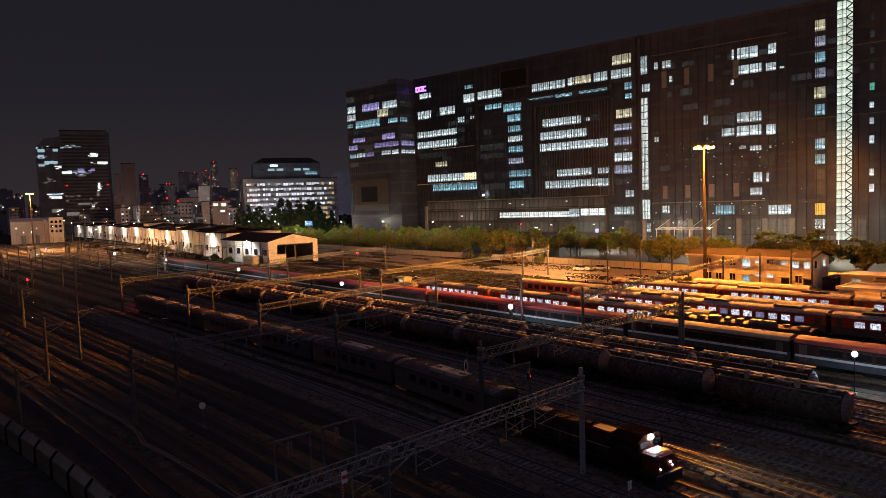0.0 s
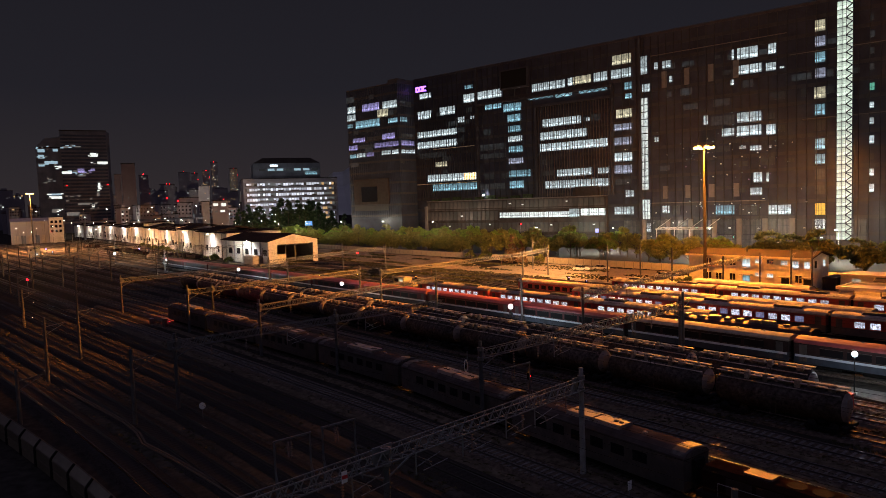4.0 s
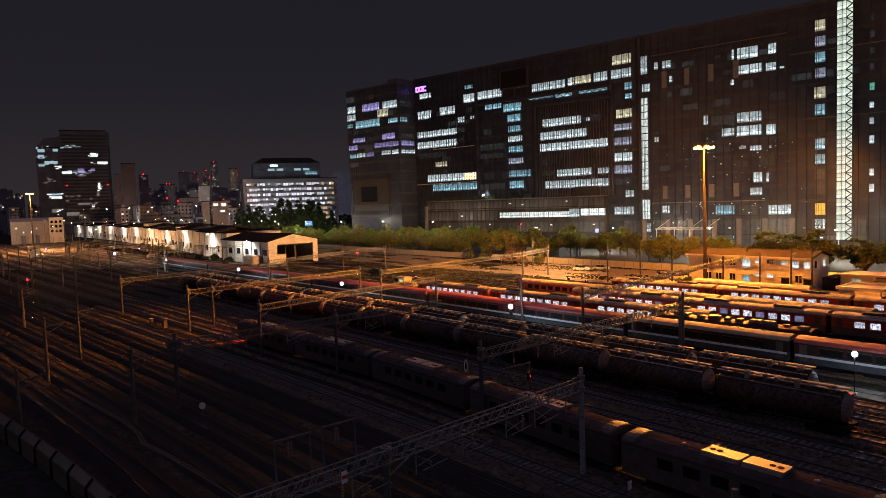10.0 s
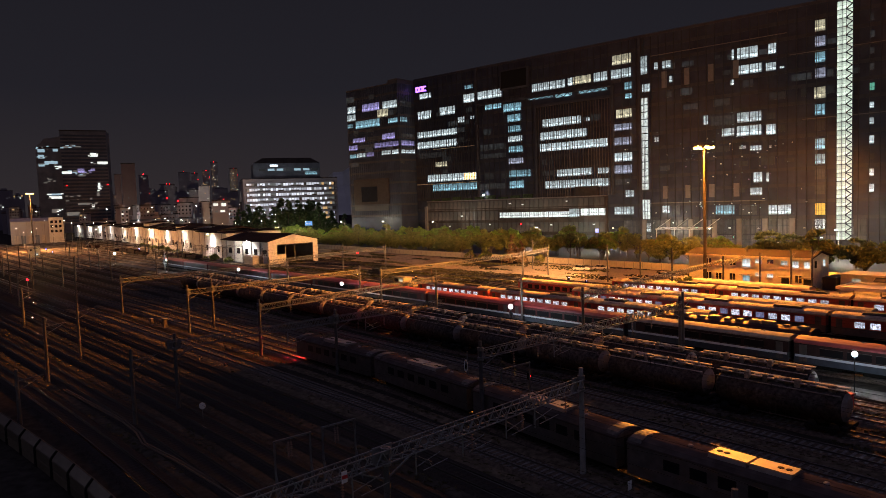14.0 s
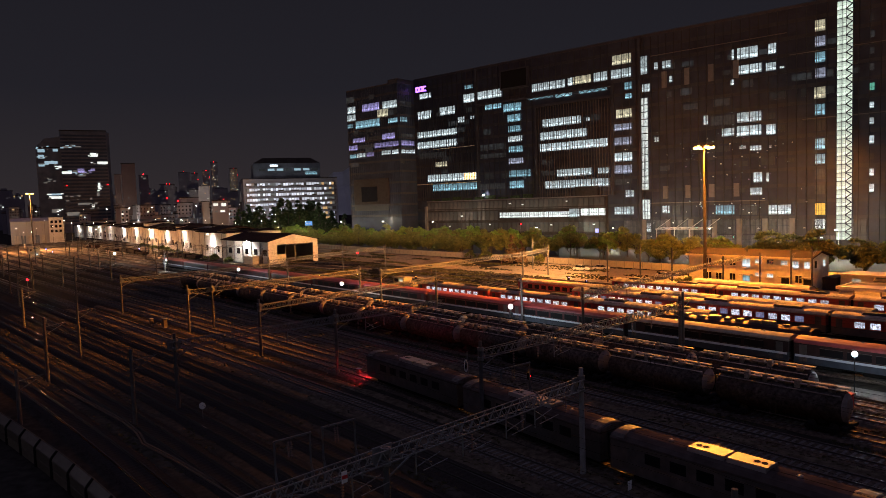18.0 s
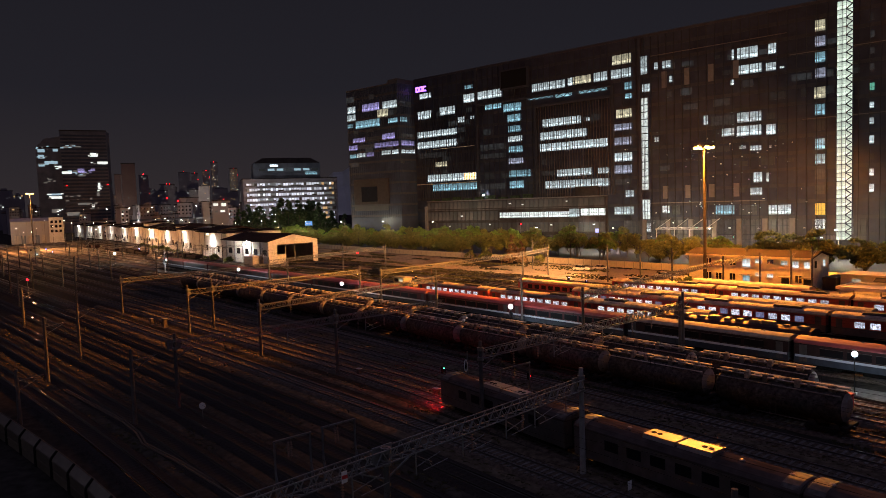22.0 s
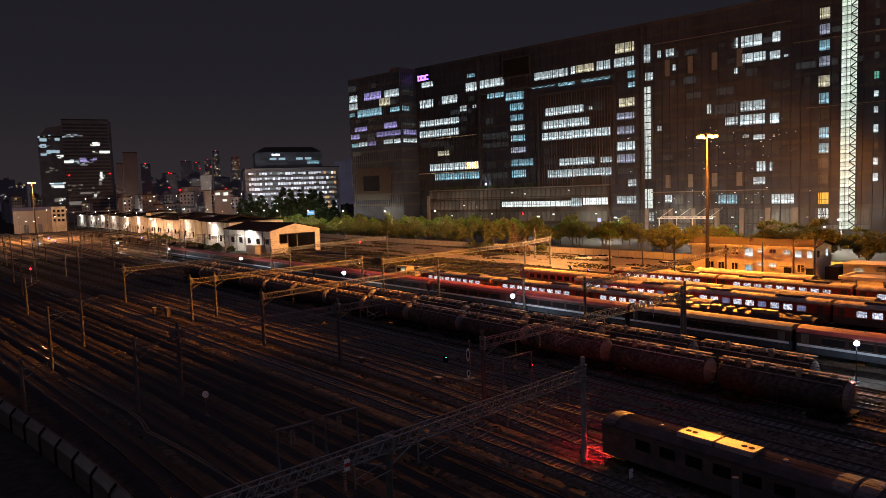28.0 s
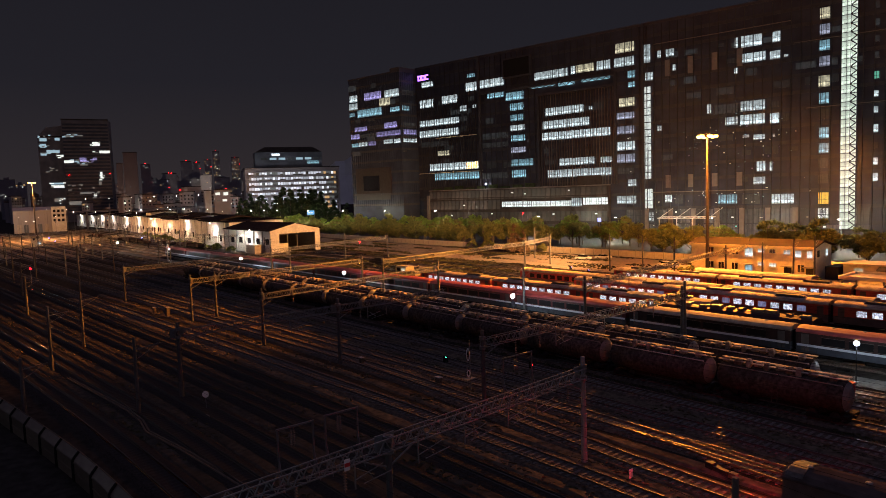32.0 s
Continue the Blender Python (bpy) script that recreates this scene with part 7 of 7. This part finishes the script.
# signal mast with its white route frames
mast = thing("signal_mast", "tall signal mast with white oval route frames", "signal", m=pose(-52.8, 46.3, 0))
part("post", Mesh().rod((0, 0, -0.2), (0, 0, 5.4), 0.08, 0.07, 8), M_GALV, mast)
part("ladder", Mesh().bar((-0.25, -0.16, 0), (-0.25, -0.16, 4.6), 0.04).bar((-0.25, 0.16, 0), (-0.25, 0.16, 4.6), 0.04), M_GALV, mast)
for z0, z1 in ((3.35, 4.6), (1.7, 2.3)):
    ring = Mesh()
    pts = []
    for i in range(16):
        a = 2 * math.pi * i / 16
        pts.append((0.25, -0.45 + 0.2 * math.cos(a), (z0 + z1) / 2 + (z1 - z0) / 2 * math.sin(a)))
    for i in range(16):
        ring.bar(pts[i], pts[(i + 1) % 16], 0.08)
    part("route_frame", ring, M_WHITE, mast, "white oval frame")
    part("back_board", Mesh().box(0.1, 0.2, -0.62, -0.28, z0 + 0.1, z1 - 0.1), M_BLACK, mast)
part("platform_step", Mesh().box(-0.4, 0.4, -0.8, 0.5, 1.3, 1.36), M_GALV, mast)
for x, y, w, h in ((-132.1, 39.1, 0.4, 1.2), (-126.6, 39.8, 0.5, 1.7), (-57.0, 46.0, 0.35, 0.8), (-71.0, 45.0, 0.3, 0.8)):
    bx = thing("relay_cabinet", "pale steel relay cabinet beside the tracks", "cabinet", "relay cabinets", pose(x, y - 1.2 if x < -100 else y - 0.6, 0))
    part("case", Mesh().box(-w, w, -w * 0.6, w * 0.6, 0.15, h), M_CABINET, bx)
    part("cap", Mesh().box(-w - 0.06, w + 0.06, -w * 0.6 - 0.06, w * 0.6 + 0.06, h, h + 0.07), M_CONCRETE, bx)
    part("plinth", Mesh().box(-w, w, -w * 0.6, w * 0.6, -0.1, 0.15), M_CONCRETE, bx)
disc = thing("disc_sign", "small round pale sign on a post beside the tracks", "sign", m=pose(-67.2, 23.6, 0))
part("post", Mesh().rod((0, 0, -0.1), (0, 0, 1.2), 0.03), M_GALV, disc)
part("disc", Mesh().rod((-0.02, 0.02, 1.55), (0.02, -0.02, 1.55), 0.34, 0.34, 18), M_WHITE, disc)
marker = thing("track_marker", "small white post marker in the weeds", "sign", m=pose(-27.6, 38.7, 0))
part("post", Mesh().rod((0, 0, -0.1), (0, 0, 1.3), 0.03), M_GALV, marker)
for y in (-0.12, 0.12):
    part("plate", Mesh().box(0.03, 0.05, y - 0.1, y + 0.1, 0.7, 1.35), M_WHITE, marker)
pm = thing("point_machine", "orange-lit point machine box between two tracks", "point machine", m=pose(-23.4, 44.9, 0, 0, 0, -12))
part("case", Mesh().box(-0.25, 0.3, -0.22, 0.22, 0.12, 0.5), M_CABINET, pm)
part("motor", Mesh().box(-1.6, -0.4, -0.22, 0.22, 0.12, 0.45), M_DARKMETAL, pm)
part("lever_box", Mesh().box(-2.3, -1.7, -0.25, 0.25, 0.1, 0.6), M_DARKMETAL, pm)
part("base_plate", Mesh().box(-2.4, 0.5, -0.3, 0.3, 0.0, 0.12), M_DARKMETAL, pm)
# conduit that winds along the ground
turns = ((-91, 15.9), (-81.7, 16.8), (-72.2, 17.7), (-67.6, 17.7), (-64, 17.2), (-57.4, 18.0), (-50, 18.6), (-44, 19.0))
for o in (-0.3, -0.02):
    ring = [(0.1 * math.cos(2 * math.pi * k / 6), 0.1 * math.sin(2 * math.pi * k / 6)) for k in range(6)]
    solid("cable_conduit", Mesh().strip([[(a, b + o + u, 0.2 + v) for u, v in ring] for a, b in turns]), M_CABLE, "pale cable conduit winding between the tracks", "conduit", "cable conduits")

# overhead wires
for y0 in TRACKS[:10] + TRACKS[13:19]:
    wr = thing("overhead_wire", "thin dark contact wire over a track", "wire", "overhead wires")
    w1 = Mesh()
    xs = [-330, -260, -200, -160, -130, -100, -73, -46, -20, 6]
    square = ((-0.007, -0.007), (0.007, -0.007), (0.007, 0.007), (-0.007, 0.007))
    w1.strip([[(a, track_y(y0, a) + u, 5.3 + v) for u, v in square] for a in xs])
    part("contact_wire", w1, M_WIRE, wr)
    w2 = Mesh()
    sag = []
    for a, b in zip(xs, xs[1:]):
        sag += [(a, 6.45), (a * 0.75 + b * 0.25, 5.95), ((a + b) / 2, 5.75), (a * 0.25 + b * 0.75, 5.95)]
    w2.strip([[(a, track_y(y0, a) + u, z + v) for u, v in square] for a, z in sag + [(xs[-1], 6.45)]])
    part("messenger_wire", w2, M_WIRE, wr)

# weeds between the tracks
r = random.Random(9)
weeds = Mesh()
gaps = [(a + b) / 2 for a, b in zip(TRACKS[:12], TRACKS[1:13])]
for i in range(16000):
    y0 = r.choice(gaps)
    x = r.uniform(-150, 0) if r.random() < 0.6 else r.uniform(-75, -5)
    if noise.noise((x * 0.09, y0 * 0.7, 2.0)) < -0.12:
        continue
    y = track_y(y0, x) + r.gauss(0, 0.38)
    s = r.uniform(0.05, 0.22)
    a = r.uniform(0, math.pi)
    dx, dy = math.cos(a) * s * 0.7, math.sin(a) * s * 0.7
    weeds.quad((x - dx, y - dy, -0.02), (x + dx, y + dy, -0.02), (x + dx * 1.5 + r.uniform(-0.1, 0.1), y + dy * 1.5, s * 0.8), (x - dx * 0.9, y - dy * 0.9 + r.uniform(-0.1, 0.1), s))
solid("weeds", weeds, M_WEED, "dry weeds growing between the tracks", "weeds", kind="stuff")
# scrub between the far tracks
scrub = Mesh()
far_gaps = [(a + b) / 2 for a, b in zip(TRACKS[16:22], TRACKS[17:23])] + [133.5]
for i in range(34000):
    y0 = r.choice(far_gaps)
    x = r.uniform(-330, -70) if y0 > 110 else r.uniform(-330, -95)
    if noise.noise((x * 0.035, y0 * 0.9, 6.0)) < 0.02:
        continue
    y = y0 + r.gauss(0, 0.9)
    s = r.uniform(0.12, 0.42)
    a = r.uniform(0, math.pi)
    dx, dy = math.cos(a) * s * 0.8, math.sin(a) * s * 0.8
    scrub.quad((x - dx, y - dy, 0.0), (x + dx, y + dy, 0.0), (x + dx * 1.5, y + dy * 1.5 + r.uniform(-0.15, 0.15), s * 0.9), (x - dx * 0.9 + r.uniform(-0.15, 0.15), y - dy * 0.9, s))
for i in range(16000):
    x, y = r.uniform(-310, -92), r.uniform(137.5, 164.5)
    if noise.noise((x * 0.05, y * 0.21, 3.0)) < 0.16:
        continue
    s = r.uniform(0.1, 0.4)
    a = r.uniform(0, math.pi)
    dx, dy = math.cos(a) * s * 0.8, math.sin(a) * s * 0.8
    scrub.quad((x - dx, y - dy, 0.0), (x + dx, y + dy, 0.0), (x + dx * 1.4, y + dy * 1.4, s * 0.8), (x - dx * 0.9, y - dy * 0.9 + r.uniform(-0.15, 0.15), s * 0.9))
solid("scrub", scrub, M_SCRUB, "dark scrub growing along the far tracks", "weeds", kind="stuff")
# low berms of earth and old ballast between the tracks
for y0 in gaps[:9]:
    b = Mesh()
    secs = []
    for i in range(90):
        x = -170 + 2 * i
        y = track_y(y0, x)
        h = 0.12 + 0.16 * noise.noise((x * 0.17, y0, 0.5))
        h2 = 0.12 + 0.16 * noise.noise((x * 0.23, y0 + 4, 0.9))
        secs.append([(x, y - 0.85, -0.05), (x, y + 0.85, -0.05), (x, y + 0.4, h), (x, y - 0.4, h2)])
    b.strip(secs)
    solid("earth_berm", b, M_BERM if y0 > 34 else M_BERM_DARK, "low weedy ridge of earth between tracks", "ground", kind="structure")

# track machines parked on the far side
for x, y, lit_cab, label in ((-132, 97.0, True, "yellow track maintenance machine with lit cab"), (-166, 112.0, False, "dark flat track trolley parked on a siding")):
    tm = thing("track_machine", label, "rail vehicle", "track machines", pose(x, y, 0))
    part("frame", Mesh().box(-4.2, 4.2, -1.25, 1.25, 0.8, 1.25), M_DARKMETAL, tm)
    for u in (-2.8, 2.8):
        part("wheelset", Mesh().rod((u, -0.82, 0.75), (u, -0.68, 0.75), 0.4, 0.4, 14).rod((u, 0.68, 0.75), (u, 0.82, 0.75), 0.4, 0.4, 14).rod((u, -0.7, 0.75), (u, 0.7, 0.75), 0.08), M_DARKMETAL, tm)
    if lit_cab:
        cb = part("cab", Mesh().strip([[(u, -1.2, 1.25), (u, 1.2, 1.25), (u, 1.2, 3.0), (u, 0.9, 3.3), (u, -0.9, 3.3), (u, -1.2, 3.0)] for u in (-3.6, 0.6)]), M_YELLOW, tm)
        part("cab_window", Mesh().box(-3.2, -1.6, -1.23, -1.19, 2.1, 2.9), M_DGLASS, cb)
        part("cab_window", Mesh().box(-1.2, 0.3, -1.23, -1.19, 2.1, 2.9), G_WIN_W, cb)
        part("engine_cover", Mesh().box(0.8, 3.8, -0.9, 0.9, 1.25, 2.2), M_YELLOW, tm)
    else:
        part("load", Mesh().box(-3.4, 2.8, -1.0, 1.0, 1.25, 1.8).box(-2.0, 1.0, -0.8, 0.8, 1.8, 2.2), M_DARKMETAL, tm)
lever = thing("disc_sign", "small round white sign on a post beside the platform", "sign", m=pose(-35.6, 71.0 + 1.9, 0.2))
part("post", Mesh().rod((0, 0, -0.3), (0, 0, 1.0), 0.03), M_GALV, lever)
part("disc", Mesh().rod((-0.02, 0.02, 1.25), (0.02, -0.02, 1.25), 0.26, 0.26, 16), M_WHITE, lever)
tool = thing("fire_chest", "red steel chest beside the last tank wagon", "chest", m=pose(-25.2, 69.6, 0))
part("box", Mesh().box(-0.7, 0.7, -0.4, 0.4, 0.1, 1.5), M_SIGNRED, tool)
part("lid", Mesh().box(-0.74, 0.74, -0.44, 0.44, 1.5, 1.6), M_SIGNRED, tool)
part("foot", Mesh().box(-0.6, 0.6, -0.3, 0.3, -0.1, 0.1), M_CONCRETE, tool)

# small trackside boxes, stakes and sleeper stacks
rb = random.Random(29)
for i in range(22):
    x, gap = rb.uniform(-150, -50), rb.choice((35.4, 40.3, 45.1, 49.8, 54.7, 59.6))
    y = track_y(gap, x)
    tb = thing("trackside_box", "small weathered trackside connection box on a stake", "box", "trackside boxes", pose(x, y, 0, 0, 0, rb.uniform(-20, 20)))
    w, h = rb.uniform(0.07, 0.13), rb.uniform(0.15, 0.28)
    part("stake", Mesh().box(-0.05, 0.05, -0.05, 0.05, -0.1, 0.35), M_DARKMETAL, tb)
    part("case", Mesh().box(-w, w, -w * 0.7, w * 0.7, 0.3, 0.3 + h), M_CABINET if i % 3 else M_GALV, tb)
for x, y in ((-88, 135.2), (-131, 134.0), (-176, 139.0), (-150, 143.5), (-205, 141.0)):
    st = thing("sleeper_stack", "low stack of old timber sleepers at the yard edge", "timber stack", "sleeper stacks", pose(x, y, 0.0, 0, 0, rb.uniform(-15, 15)))
    for k in range(3):
        for j in range(4 - k):
            part("sleeper", Mesh().box(-1.25, 1.25, -0.6 + 0.3 * j + 0.15 * k, -0.36 + 0.3 * j + 0.15 * k, 0.17 * k, 0.17 * k + 0.16), M_TIMBER, st)

# dark wagons parked before the sheds
rw = random.Random(41)
x = -284.0
while x > -470:
    length = rw.uniform(10.5, 14.0)
    y = 102.0 + (0.0 if x > -330 else -4.9)
    gw = thing("goods_wagon", "dark rusty open goods wagon parked before the sheds", "wagon", "parked goods wagons", pose(x - length / 2, y, 0))
    h = rw.uniform(2.1, 3.0)
    for s in (-1, 1):
        part("side_wall", Mesh().box(-length / 2 + 0.3, length / 2 - 0.3, min(s * 1.25, s * 1.35), max(s * 1.25, s * 1.35), 1.2, h), M_CDARK, gw)
        part("end_wall", Mesh().box(min(s * (length / 2 - 0.3), s * (length / 2 - 0.4)), max(s * (length / 2 - 0.3), s * (length / 2 - 0.4)), -1.25, 1.25, 1.2, h), M_CDARK, gw)
    part("floor", Mesh().box(-length / 2 + 0.3, length / 2 - 0.3, -1.3, 1.3, 1.0, 1.2), M_BLACK, gw)
    for u in (-length / 2 + 2, length / 2 - 2):
        part("wheelset", Mesh().rod((u, -0.82, 0.76), (u, -0.68, 0.76), 0.4, 0.4, 12).rod((u, 0.68, 0.76), (u, 0.82, 0.76), 0.4, 0.4, 12).rod((u, -0.7, 0.76), (u, 0.7, 0.76), 0.08), M_DARKMETAL, gw)
    x -= length + rw.choice((0.9, 0.9, 9.0))
for i in range(14):
    x = -262 - 13.5 * i + rw.uniform(-3, 3)
    s = rw.uniform(0.35, 0.7)
    copy_thing(bush, pose(x, 107.0 + max(0, -290 - x) * 0.115 + rw.uniform(-1, 0.5), 0, 0, 0, rw.uniform(0, 360))).scale = (s, s, s * 0.8)


motions()
